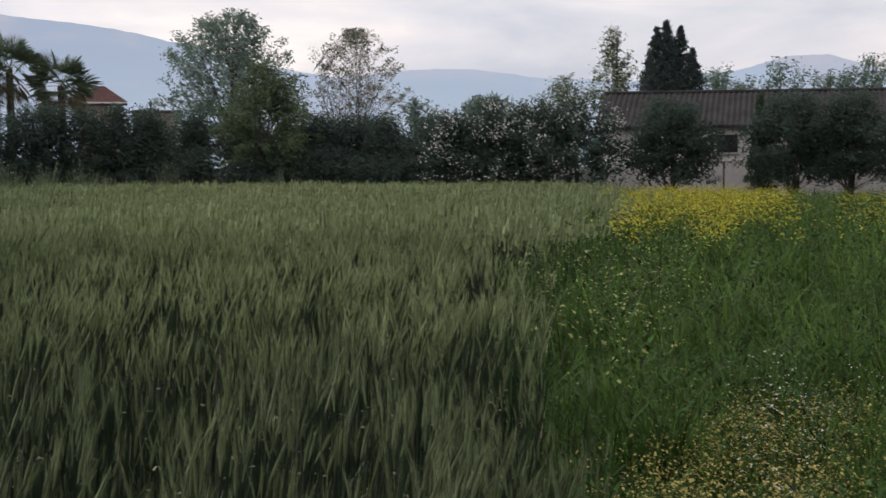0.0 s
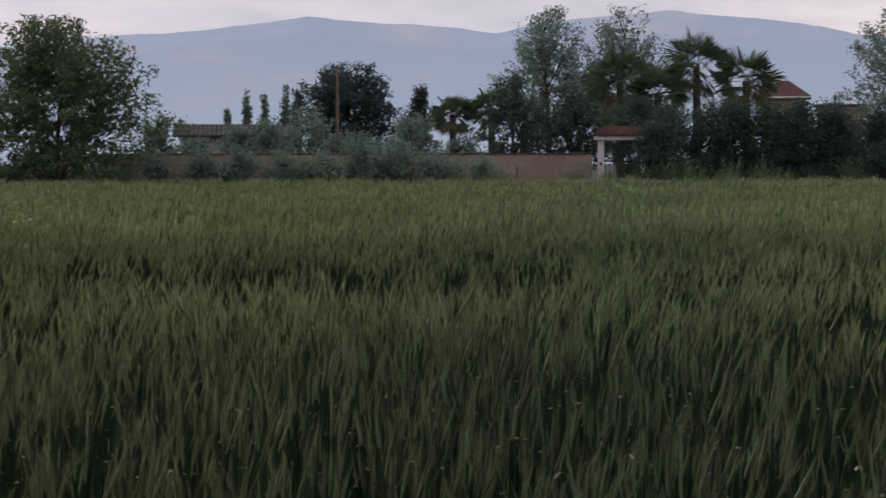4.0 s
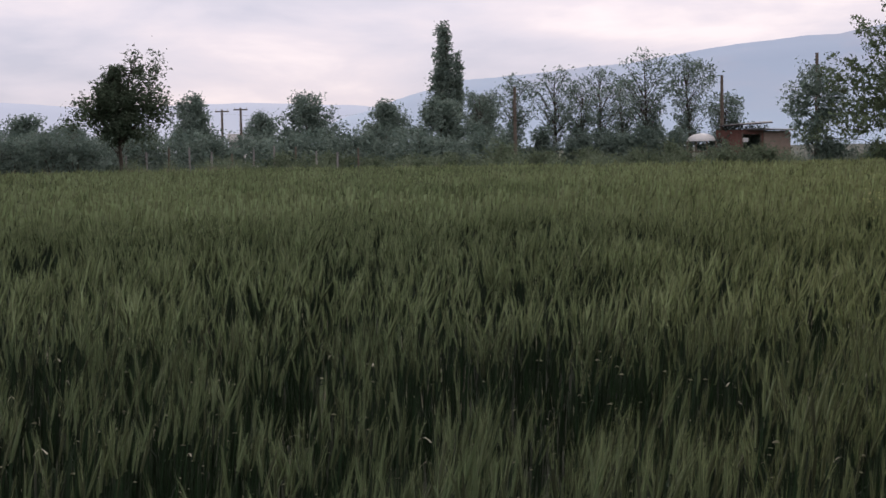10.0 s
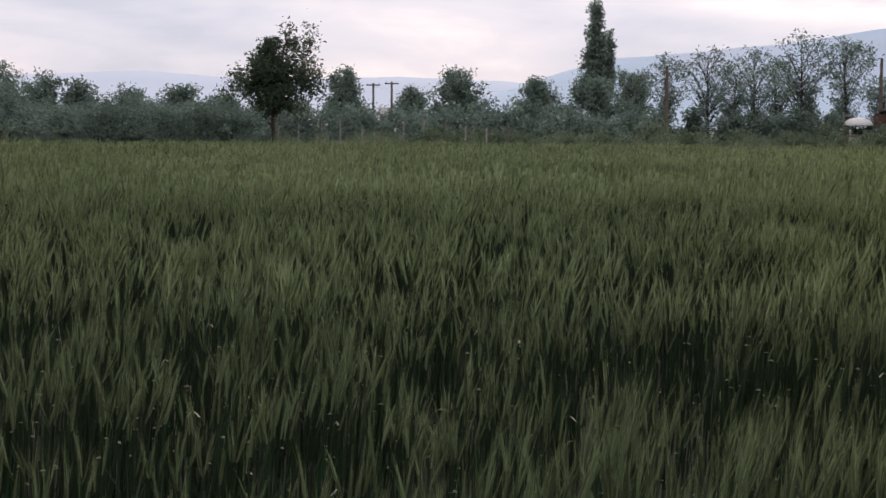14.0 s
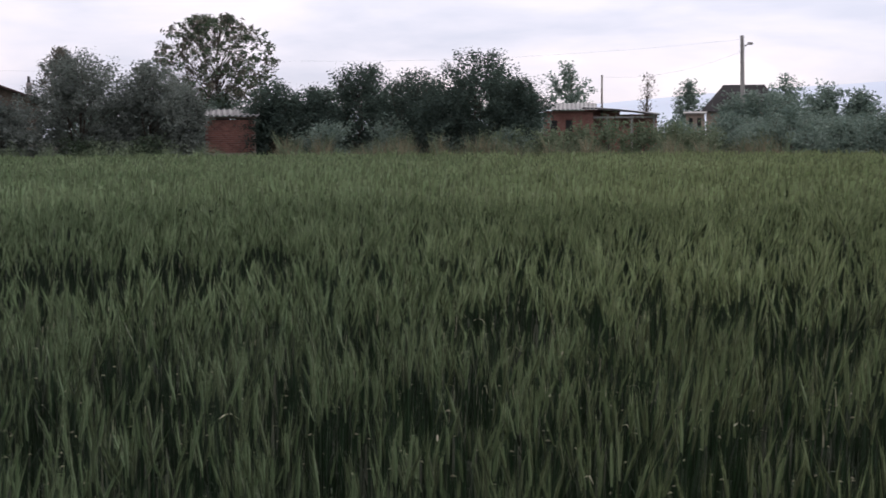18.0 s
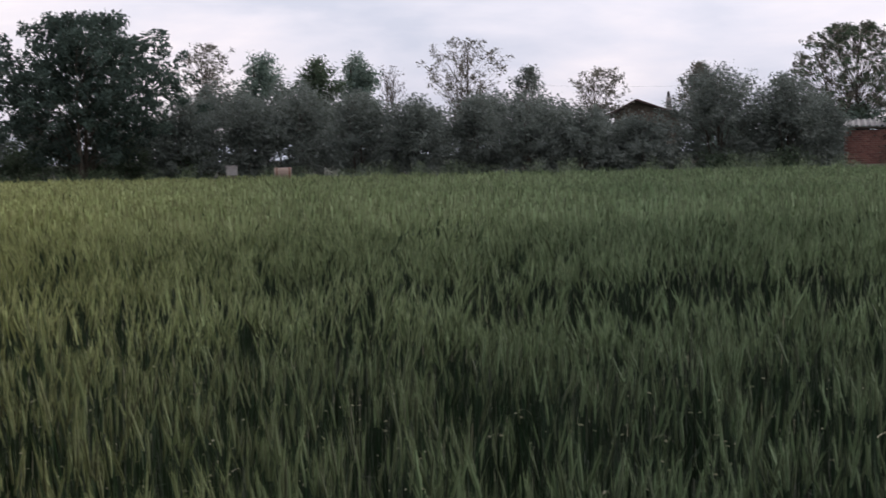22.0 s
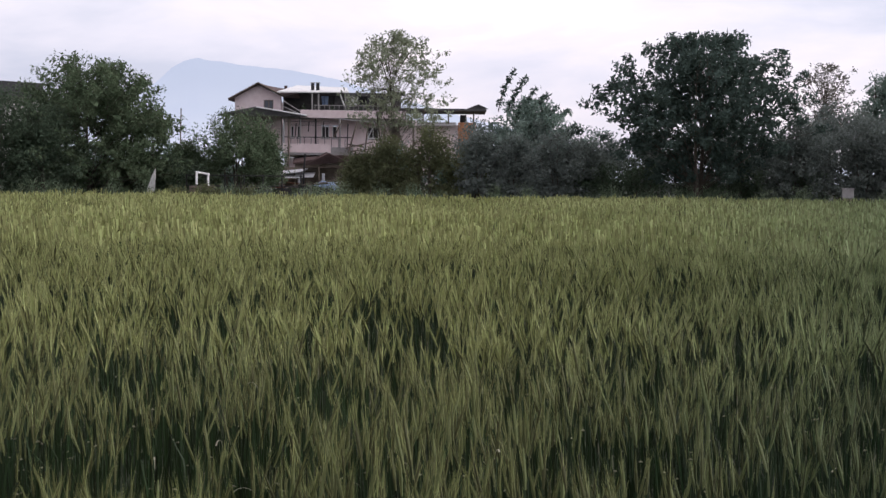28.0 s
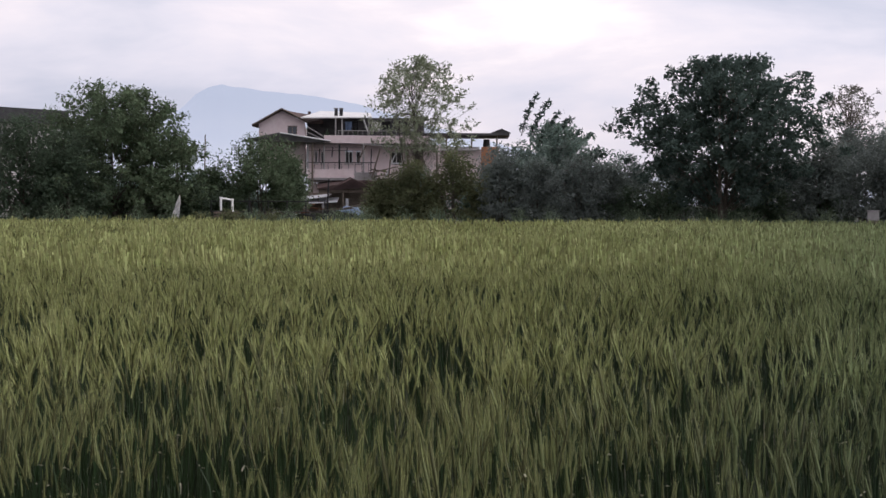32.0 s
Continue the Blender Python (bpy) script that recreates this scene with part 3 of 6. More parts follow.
# ---- wheat and weeds ----
def stalk(r, kind):
    """One plant about a metre high, near the origin; returns vertices, triangles and slots (0 leaf, 1 ear, 2 dry)."""
    v, t, s = [], [], []

    def strip(pts, wid, slot, side):
        i = len(v)
        for p, w in zip(pts, wid):
            v.extend([np.array(p) - np.array(side) * w, np.array(p) + np.array(side) * w])
        for k in range(len(pts) - 1):
            a = i + 2 * k
            t.extend([(a, a + 1, a + 3), (a, a + 3, a + 2)])
            s.extend([slot, slot])

    def blade(p, q, w, slot, side):
        i = len(v)
        v.extend([np.array(p) - np.array(side) * w, np.array(p) + np.array(side) * w, np.array(q)])
        t.append((i, i + 1, i + 2))
        s.append(slot)

    def diamond(p, m, q, w, slot, side):
        i = len(v)
        sd = np.array(side) * w
        v.extend([np.array(p), np.array(m) + sd, np.array(q), np.array(m) - sd])
        t.extend([(i, i + 1, i + 2), (i, i + 2, i + 3)])
        s.extend([slot, slot])

    bx, by = r.normal(0, 0.022, 2)
    nod = np.array([r.normal(0.02, 0.02), r.normal(0, 0.02), 0])
    e0 = np.array([bx, by, 0.85])
    e1 = e0 + nod + np.array([0, 0, 0.10])
    up = np.array([0, 0, 1.0])
    if kind == 0:  # near: stem, bearded ear, upright leaves
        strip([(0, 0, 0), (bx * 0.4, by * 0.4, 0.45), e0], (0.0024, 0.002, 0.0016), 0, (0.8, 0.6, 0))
        i = len(v)
        for f, w in ((0, 0.003), (0.4, 0.0055), (1, 0.0022)):
            c = e0 + (e1 - e0) * f
            for k in range(3):
                a = 2.1 * k
                v.append(c + np.array([math.cos(a) * w, math.sin(a) * w, 0]))
        for k in range(2):
            for j in range(3):
                a, b = i + 3 * k + j, i + 3 * k + (j + 1) % 3
                t.extend([(a, b, b + 3), (a, b + 3, a + 3)])
                s.extend([3, 3])
        for k in range(10):  # awns in a narrow brush
            a = r.uniform(0, 6.28)
            c = e0 + (e1 - e0) * r.uniform(0.0, 0.95)
            o = np.array([math.cos(a), math.sin(a), 0])
            blade(c + o * 0.003, c + o * r.uniform(0.006, 0.024) + nod * 0.8 + up * r.uniform(0.055, 0.105), 0.0006, 1, (-o[1], o[0], 0))
        for k in range(3):
            a, z = r.uniform(0, 6.28), (0.12, 0.28, 0.44)[k] + r.uniform(0, 0.14)
            o, sd = np.array([math.cos(a), math.sin(a), 0]), np.array([-math.sin(a), math.cos(a), 0])
            c = np.array([bx * z, by * z, z])
            ln, flop = r.uniform(0.18, 0.32), r.uniform(0, 1) ** 6
            pts = [c, c + o * ln * 0.06 + up * ln * 0.5, c + o * ln * (0.11 + 0.5 * flop) + up * ln * (0.98 - 0.55 * flop)]
            strip(pts, (0.0028, 0.0034, 0.0006), 0, sd)
        if r.uniform() < 0.25:  # a tiny pale speck
            c = np.array([bx, by, r.uniform(0.45, 0.8)]) + r.normal(0, 0.02, 3)
            diamond(c, c + np.array([0.008, 0.002, 0.007]), c + np.array([0.020, 0.008, 0.001]), 0.0022, 2, (0.3, 0.9, 0.3))
    elif kind == 1:  # middle distance
        a = r.uniform(0, 3.1)
        sd = (math.cos(a), math.sin(a), 0)
        diamond(e0 - up * 0.03, e0 + nod * 0.5 + up * 0.05, e1 + nod * 0.3 + up * 0.02, 0.0068, 3, sd)
        for k in range(9):
            a = r.uniform(0, 6.28)
            o = np.array([math.cos(a), math.sin(a), 0])
            c = e0 + (e1 - e0) * r.uniform(-0.1, 0.8)
            blade(c, c + o * r.uniform(0.006, 0.028) + nod * 0.8 + up * r.uniform(0.07, 0.13), 0.0031, 1, (-o[1], o[0], 0))
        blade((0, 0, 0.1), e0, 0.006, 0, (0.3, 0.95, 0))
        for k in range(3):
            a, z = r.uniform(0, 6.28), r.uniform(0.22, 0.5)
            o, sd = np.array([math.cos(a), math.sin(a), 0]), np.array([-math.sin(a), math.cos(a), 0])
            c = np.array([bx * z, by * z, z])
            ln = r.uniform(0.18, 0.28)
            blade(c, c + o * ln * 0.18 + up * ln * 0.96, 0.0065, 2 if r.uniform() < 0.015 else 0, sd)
    else:  # far: a tuft
        for k in range(3):
            a = r.uniform(0, 6.28)
            o, sd = np.array([math.cos(a), math.sin(a), 0]), np.array([-math.sin(a), math.cos(a), 0])
            c = o * 0.07 * r.uniform(0, 1)
            blade(c + up * 0.2, c + o * 0.05 + np.array([0.03, 0, r.uniform(0.5, 0.72)]), 0.022, 0, sd)
        for k in range(5):
            a = r.uniform(0, 6.28)
            sd = np.array([math.cos(a), math.sin(a), 0])
            c = r.normal(0, 0.08, 3) * np.array([1, 1, 0.5]) + np.array([0.03, 0, 0.80])
            blade(c - sd * 0.004, c + nod + sd * 0.010 + up * r.uniform(0.14, 0.21), 0.017, 1, sd)
            if r.uniform() < 0.28:
                diamond(c - up * 0.02, c + up * 0.06 + nod * 0.4, c + up * 0.15 + nod, 0.009, 3, sd)
            else:
                blade(c + up * 0.16 + nod * 0.5, c - up * 0.03, 0.015, 1, sd)
    return np.array(v), np.array(t), np.array(s)


def scatter(templates, x, y, sc, lean, rng, wide=1.0):
    """Plants at the places given; lean: how far their tops bow, along x and y."""
    V, T, S, k = [], [], [], 0
    which = rng.randint(0, len(templates), len(x))
    for i, (v, t, s) in enumerate(templates):
        m = np.where(which == i)[0]
        if not len(m):
            continue
        a = rng.uniform(0, 2 * math.pi, len(m))
        c, sn = np.cos(a)[:, None], np.sin(a)[:, None]
        f = sc[m][:, None]
        wd = f * wide if np.isscalar(wide) else f * wide[m][:, None]
        vx, vy, vz = v[None, :, 0] * wd, v[None, :, 1] * wd, v[None, :, 2] * f
        b = np.maximum(vz, 0) ** 1.8
        px = c * vx - sn * vy + x[m][:, None] + b * lean[0][m][:, None]
        py = sn * vx + c * vy + y[m][:, None] + b * lean[1][m][:, None]
        V.append(np.stack([px, py, vz + np.zeros_like(px)], 2).reshape(-1, 3))
        T.append((t[None] + k + (np.arange(len(m)) * len(v))[:, None, None]).reshape(-1, 3))
        S.append(np.tile(s, len(m)))
        k += len(m) * len(v)
    return np.concatenate(V), np.concatenate(T), np.concatenate(S)


def wheat_edge(az):
    """How far the wheat reaches at a bearing."""
    return 66.0 + 1.2 * np.sin(az * 0.21) + 0.6 * np.sin(az * 0.73)


def is_wheat(az, d):
    """The weedy strip lies beyond this bearing, with a wavering edge."""
    return az > -4.6 + 0.9 * np.sin(d * 0.9) + 0.4 * np.sin(d * 2.3) - 1.2 * np.clip((d - 12) / 14, 0, 1) + 0.5 * np.sin(d * 0.31 + 1) + 3.0 * np.exp(-((d - 13) / 4.5) ** 2)


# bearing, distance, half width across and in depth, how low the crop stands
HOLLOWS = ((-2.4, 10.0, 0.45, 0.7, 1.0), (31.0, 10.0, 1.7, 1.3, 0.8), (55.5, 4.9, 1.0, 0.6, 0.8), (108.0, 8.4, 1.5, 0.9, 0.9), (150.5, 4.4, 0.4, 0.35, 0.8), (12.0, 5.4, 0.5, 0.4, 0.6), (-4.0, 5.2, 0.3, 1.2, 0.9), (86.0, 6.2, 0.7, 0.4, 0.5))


def wheat(name, d0, d1, density, kind, seed, wide=1.0, tuft=5, gap=0.05, tall=1.0):
    r = np.random.RandomState(seed)
    a0, a1 = -19.0, 160.0
    n = int(density / tuft * radians(a1 - a0) / 2 * (d1 * d1 - d0 * d0))
    az = r.uniform(a0, a1, n)
    d = np.sqrt(r.uniform(d0 * d0, d1 * d1, n))
    keep = is_wheat(az + r.normal(0, 0.7, n), d) & (d < wheat_edge(az))
    az, d = np.repeat(az[keep], tuft), np.repeat(d[keep], tuft)
    x, y = d * np.cos(np.radians(az)) + r.normal(0, gap, len(d)), d * np.sin(np.radians(az)) + r.normal(0, gap, len(d))
    big, small = waves(x, y, 21, 9.0), waves(x, y, 22, 2.6)
    h = 0.91 + 0.02 * big + 0.02 * small + np.repeat(r.normal(0, 0.065, len(x) // tuft), tuft) + r.normal(0, 0.03, len(x))
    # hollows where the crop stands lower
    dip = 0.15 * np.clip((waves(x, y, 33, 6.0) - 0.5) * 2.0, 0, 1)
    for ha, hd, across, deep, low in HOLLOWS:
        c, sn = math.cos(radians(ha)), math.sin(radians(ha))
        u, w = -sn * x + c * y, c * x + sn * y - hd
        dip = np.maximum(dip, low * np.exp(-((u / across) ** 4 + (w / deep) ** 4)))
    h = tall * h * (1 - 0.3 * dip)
    lx = 0.03 + 0.04 * waves(x, y, 41, 5.0) + np.repeat(r.normal(0, 0.02, len(x) // tuft), tuft) + r.normal(0, 0.018, len(x))
    ly = -0.05 + 0.04 * waves(x, y, 42, 5.0) + np.repeat(r.normal(0, 0.02, len(x) // tuft), tuft) + r.normal(0, 0.018, len(x))
    tem = [stalk(r, kind) for _ in range(14)]
    v, t, s = scatter(tem, x, y, h, (lx, ly), r, wide)
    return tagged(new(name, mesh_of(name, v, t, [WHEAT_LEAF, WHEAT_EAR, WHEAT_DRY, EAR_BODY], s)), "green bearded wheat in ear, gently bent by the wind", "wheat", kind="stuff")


# low unseen plants added to keep light off the wheat beyond them
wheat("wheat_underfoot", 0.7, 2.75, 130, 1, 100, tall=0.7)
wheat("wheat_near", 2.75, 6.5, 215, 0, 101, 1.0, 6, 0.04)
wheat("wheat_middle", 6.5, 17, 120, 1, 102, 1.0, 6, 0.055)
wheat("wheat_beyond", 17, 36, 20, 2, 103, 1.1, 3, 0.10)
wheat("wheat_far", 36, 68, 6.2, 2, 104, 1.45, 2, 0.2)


def dry_leaves(n, seed):
    """Single dead leaves that arch over above the ears, close to the path."""
    r = np.random.RandomState(seed)
    v, t = [], []
    for _ in range(n):
        a, d = r.uniform(-3, 158), r.uniform(3.4, 6.4)
        o, turn = at(a, d, r.uniform(0.72, 0.9)), r.uniform(0, 6.28)
        u, sd = np.array([math.cos(turn), math.sin(turn), 0]), np.array([-math.sin(turn), math.cos(turn), 0])
        ln, i = r.uniform(0.025, 0.075), len(v)
        for k in range(6):
            f = k / 5
            p = np.array(o) + u * ln * f + np.array([0, 0, ln * (0.9 * f - 1.1 * f * f)])
            w = 0.003 * (1 - f * 0.85)
            v += [p - sd * w, p + sd * w]
        for k in range(5):
            q = i + 2 * k
            t += [(q, q + 1, q + 3), (q, q + 3, q + 2)]
    return tagged(new("dry_wheat_leaves", mesh_of("dry_wheat_leaves", np.array(v), t, [WHEAT_DRY])), "pale dead wheat leaves curled over among the ears", "dead leaves", kind="stuff")


dry_leaves(70, 77)


# ---- trees and shrubs round the field, from the weedy strip leftwards ----
def shrubs(name, spots, leaf, label, group, **kw):
    for i, (az, d, h, w) in enumerate(spots):
        tree(name, az, d, h, w, leaf, label, seed=i * 7 + 3, group=group, category="shrub", **{"base": 0.04, "shape": "shrub", "stems": 4, "tips": 105, "per": 62, "size": 0.10, "clump": 0.36, "hollow": 0.55, **kw})


def row(a0, a1, n, d, h, w, seed, jd=1.5, jh=0.25):
    r = np.random.RandomState(seed)
    return [(a0 + (a1 - a0) * (i + 0.5) / n + r.normal(0, 0.15), d + r.uniform(-jd, jd), h + r.normal(0, jh), w * r.uniform(0.9, 1.15)) for i in range(n)]


def clear(spots, a0, a1):
    """The spots of a row, but for a gap between two bearings."""
    return [s for s in spots if not a0 < s[0] < a1]


# by the white building
shrubs("clipped_shrub", [(-8.55, 66.0, 4.6, 4.3), (-13.0, 66.0, 4.7, 4.4), (-15.0, 66.2, 4.8, 4.4), (-17.6, 66.5, 4.6, 4.6)], LEAF_DARK, "broad dark evergreen shrub against the white building", "shrubs before the building",
       tips=190, per=80, stems=5, base=0.1)
conifer("young_cypress", -11.75, 66.6, 4.6, 1.3, "slim young light green cypress beside a dark shrub", leaf=LEAF_MID)
for i, (az, h, w) in enumerate(((-8.0, 10.1, 6.8), (-8.35, 10.6, 6.4), (-8.85, 10.3, 6.8), (-9.3, 9.0, 5.6), (-8.6, 9.6, 7.4), (-7.75, 8.8, 5.4))):
    conifer("cypress_tree", az, 95 + i, h, w, "tall dark pointed cypress behind the roof", seed=i, slim=1.0)
for i, (az, h, w) in enumerate(((-10.2, 8.6, 3.6), (-11.3, 8.0, 3.6), (-12.6, 9.0, 4.0), (-14.2, 8.6, 3.6), (-15.6, 9.3, 4.6), (-17.5, 9.0, 5.0))):
    tree("orchard_tree", az, 108 + i % 3, h, w, LEAF_BLUE_HAZE, "leafy orchard tree seen over the long roof", base=0.35, shape="vase", tips=46, per=55, size=0.17, clump=0.42, seed=i, group="trees behind the building")
tree("young_poplar", -6.35, 100, 10.7, 4.4, LEAF_LIGHT, "airy young poplar with fresh pale leaves", base=0.3, shape="tall", tips=95, per=26, size=0.15, clump=0.42, blossom=WHITE_PETAL, share=0.35)
tree("young_poplar", -4.6, 98, 7.6, 5.0, LEAF_LIGHT, "low airy poplar growth with fresh leaves", base=0.2, shape="round", tips=70, per=40, size=0.14, clump=0.4)
shrubs("flowering_shrub", [(-1.95, 67.0, 4.6, 4.4), (-5.0, 66.0, 4.75, 5.2), (-0.4, 67.4, 4.2, 3.6), (-3.5, 66.6, 4.6, 4.6)], LEAF_DARK, "dense shrub covered with white blossom", "white flowering shrubs", blossom=WHITE_PETAL, share=0.17, tips=120, per=85, size=0.11)
tree("bay_tree", -1.7, 73, 5.0, 5.6, LEAF_BLUE_HAZE, "upright bay tree behind the flowering shrubs", base=0.1, shape="shrub", tips=150, per=46, size=0.15, clump=0.28, droop=-1.6, long=2.6)
tree("bay_tree", 0.9, 78, 5.2, 3.4, LEAF_BLUE_HAZE, "grey-green tree behind the hedge", base=0.1, shape="round", tips=60, per=60)

# the hedge along the villa's garden
shrubs("hedge_shrub", [(4.6, 71, 4.2, 3.2)] + row(3.9, -0.2, 3, 71.5, 4.2, 3.6, 5) + row(10.2, 4.2, 3, 73, 4.2, 3.2, 6), LEAF_DARK, "dark evergreen hedge shrub, grown into its neighbours", "garden hedge", tips=100, per=85)
shrubs("hedge_shrub", row(17.2, 10.0, 6, 71, 4.5, 3.2, 7, 1.0, 0.15), LEAF_DARK, "dark evergreen hedge shrub, grown into its neighbours", "garden hedge", tips=100, per=85)
shrubs("hedge_shrub", [(17.15, 67.7, 3.6, 2.4)], LEAF_DARK, "dark evergreen hedge shrub crowding the gateway", "garden hedge")
shrubs("low_shrub", row(9.8, -4.0, 9, 69, 2.3, 2.4, 8), LEAF_DARK, "low dark bush at the foot of the hedge", "bushes under the hedge", tips=50, per=70)
tree("plane_tree", 7.9, 86, 10.4, 8.6, LEAF_BLUE_HAZE, "tall full plane tree rising above the hedge", base=0.2, tips=230, per=75, size=0.15, clump=0.40, shape="round", fill=0.12, lump=0.36)
tree("mulberry_tree", 6.6, 70.2, 6.4, 5.8, LEAF_FRESH, "rounded fresh green tree in the hedge", base=0.08, tips=140, per=85, size=0.12, stems=3)
tree("blossoming_tree", 3.2, 85, 9.3, 6.8, LEAF_LIGHT, "airy tree with sparse pale blossom and bare twigs", base=0.22, shape="round", tips=420, per=16, size=0.13, clump=0.22, blossom=BLOSSOM, share=0.5, girth=0.6, twig=0.010, stems=5, splay=2.6, hollow=0.1)

# behind the garden wall
for az, d, h, w, s in ((18.6, 85, 7.7, 4.6, 1), (15.8, 85, 8.5, 4.4, 2), (14.0, 86, 7.6, 4.2, 3), (24.85, 90, 5.5, 3.0, 4), (23.4, 90, 5.9, 3.0, 5), (17.2, 84, 6.6, 3.6, 6)):
    palm(az, d, h, w, "fan palm with a shaggy crown of stiff fronds", s)
tree("eucalyptus_tree", 21.2, 95, 11.3, 7.6, LEAF_BLUE_HAZE, "tall feathery eucalyptus with open crown", base=0.12, shape="round", tips=210, per=42, size=0.15, clump=0.42, droop=0.5)
tree("eucalyptus_tree", 18.6, 96, 11.3, 6.6, LEAF_BLUE_HAZE, "tall feathery eucalyptus with open crown", base=0.12, shape="round", tips=180, per=42, size=0.15, clump=0.42, droop=0.5, seed=3)
tree("dark_bay_tree", 22.6, 80, 6.4, 4.0, LEAF_DARK, "dark leafy garden tree above the wall", base=0.08, tips=90, per=70)
tree("dark_bay_tree", 20.4, 78, 5.9, 4.4, LEAF_DARK, "dark leafy garden tree above the wall", base=0.08, tips=90, per=70, seed=4)
tree("dark_bay_tree", 17.9, 79, 5.2, 3.6, LEAF_DARK, "dark leafy garden tree above the wall", base=0.08, tips=80, per=70, seed=5)
tree("umbrella_pine", 28.8, 120, 9.6, 9.2, NEEDLE, "broad dark umbrella pine with a flat domed crown", base=0.2, shape="umbrella", tips=210, per=75, size=0.2, clump=0.42, hollow=0.3, lump=0.2)
tree("dark_pine", 26.1, 100, 6.8, 2.6, NEEDLE, "small dark pine with an irregular top", base=0.3, tips=50, per=60, size=0.16)
for az, h, w in ((32.52, 8.9, 1.15), (31.87, 8.5, 1.05), (31.08, 9.6, 1.3), (30.64, 8.8, 1.5), (33.24, 7.0, 0.85)):
    tree("slim_poplar", az, 150, h, w, LEAF_BLUE_HAZE, "slim far poplar standing in a row", base=0.08, shape="column", tips=60, per=36, size=0.2, clump=0.3, group="row of slim poplars")
shrubs("garden_tree", row(36.5, 24.0, 9, 80, 3.9, 3.4, 15, 3.0, 0.5), LEAF_BLUE_HAZE, "grey-green garden tree above the wall", "garden trees", tips=55, per=60, size=0.14)
shrubs("wall_shrub", row(36.6, 23.2, 9, 66.8, 2.5, 2.6, 16, 0.5, 0.2), LEAF_BLUE_HAZE, "tangled grey-green bush before the garden wall", "bushes before the wall", tips=50, per=55)

# the big walnut and the orchard beyond it
tree("walnut_tree", 39.4, 67, 7.9, 8.8, LEAF_FRESH, "big spreading walnut tree with hanging outer twigs", base=0.02, shape="shrub", tips=320, per=64, size=0.15, clump=0.38, droop=0.7, stems=3, lump=0.36, hollow=0.2, fill=0.26)
tree("walnut_tree", 43.6, 70, 5.4, 3.4, LEAF_BLUE_HAZE, "small thin walnut tree beside the big one", base=0.2, tips=60, per=30, size=0.15, clump=0.36, droop=0.4)
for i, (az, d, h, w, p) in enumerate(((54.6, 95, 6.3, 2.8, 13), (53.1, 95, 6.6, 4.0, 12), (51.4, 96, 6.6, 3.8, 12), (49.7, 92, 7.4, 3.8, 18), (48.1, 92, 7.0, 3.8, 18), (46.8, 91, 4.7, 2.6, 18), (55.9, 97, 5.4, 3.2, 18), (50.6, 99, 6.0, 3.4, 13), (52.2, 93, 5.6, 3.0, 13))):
    tree("orchard_tree", az, d, h, w, LEAF_BLUE_HAZE, "thin young walnut tree with upswept leafy twigs", fill=0, base=0.22, shape="vase", tips=120, per=p, size=0.13, clump=0.34, seed=i, group="young orchard", long=2.4)
shrubs("orchard_bush", row(56.5, 45.5, 9, 90, 2.9, 2.6, 18, 2.5, 0.3), LEAF_BLUE_HAZE, "grey-green bush under the orchard trees", "orchard bushes", tips=45, per=55, size=0.14)
tree("black_poplar", 57.25, 130, 12.6, 2.5, LEAF_BLUE_HAZE, "tall narrow poplar standing above the rest", base=0.22, shape="column", tips=120, per=60, size=0.2, clump=0.45, lump=0.4)
tree("black_poplar", 56.75, 130.4, 10.0, 1.6, LEAF_BLUE_HAZE, "lower side limb of the tall poplar", base=0.2, shape="tall", tips=45, per=52, size=0.2, clump=0.36)
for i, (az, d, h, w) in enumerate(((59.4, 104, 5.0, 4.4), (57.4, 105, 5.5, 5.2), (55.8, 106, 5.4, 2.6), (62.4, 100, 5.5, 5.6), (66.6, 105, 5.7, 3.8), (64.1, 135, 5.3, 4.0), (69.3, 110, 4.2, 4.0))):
    tree("round_tree", az, d, h, w, LEAF_BLUE_HAZE, "round leafy tree at the edge of the next field", base=0.03, tips=110, per=62, size=0.17, clump=0.42, lump=0.16, stems=3, seed=i, group="trees at the far edge")
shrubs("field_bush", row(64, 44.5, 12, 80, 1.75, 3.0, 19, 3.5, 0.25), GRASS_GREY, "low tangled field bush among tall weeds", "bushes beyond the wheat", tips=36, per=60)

shrubs("field_bush", row(73, 55, 14, 86, 2.8, 4.4, 71, 2.5, 0.35), LEAF_BLUE_HAZE, "low blue-green bush along the far edge", "bushes beyond the wheat", tips=45, per=55, size=0.14, clump=0.42)

# the lone tree, the scrub, the sheds
def growth(ob, x, z, rx, rz, n, leaf, size, seed, root=(0.0, 0.0, 2.2)):
    """A side mass of leaves on its own limb, as further parts of a tree."""
    r = np.random.RandomState(seed)
    lumps = r.normal(0, 0.5, (14, 3)) * np.array([rx, rx, rz]) + np.array([x, 0, z])
    paths = [[(np.array(root), 0.07), (np.array([x * 0.6, 0, z - rz * 0.4]), 0.05), (np.array([x, 0, z + rz * 0.5]), 0.015)]]
    paths += [[(np.array([x * 0.8, 0, z - rz * 0.2]), 0.03), (p, 0.008)] for p in lumps]
    v, t = tubes(paths, 4)
    flat_part("limb", mesh_of("limb", v, t, [BARK], smooth=True), ob)
    c = lumps[r.randint(0, 14, n)] + r.normal(0, 0.30, (n, 3)) * np.array([rx, rx, rz])
    v, t = leaf_quads(c, size, r)
    flat_part("crown", mesh_of("crown", v, t, [leaf]), ob)


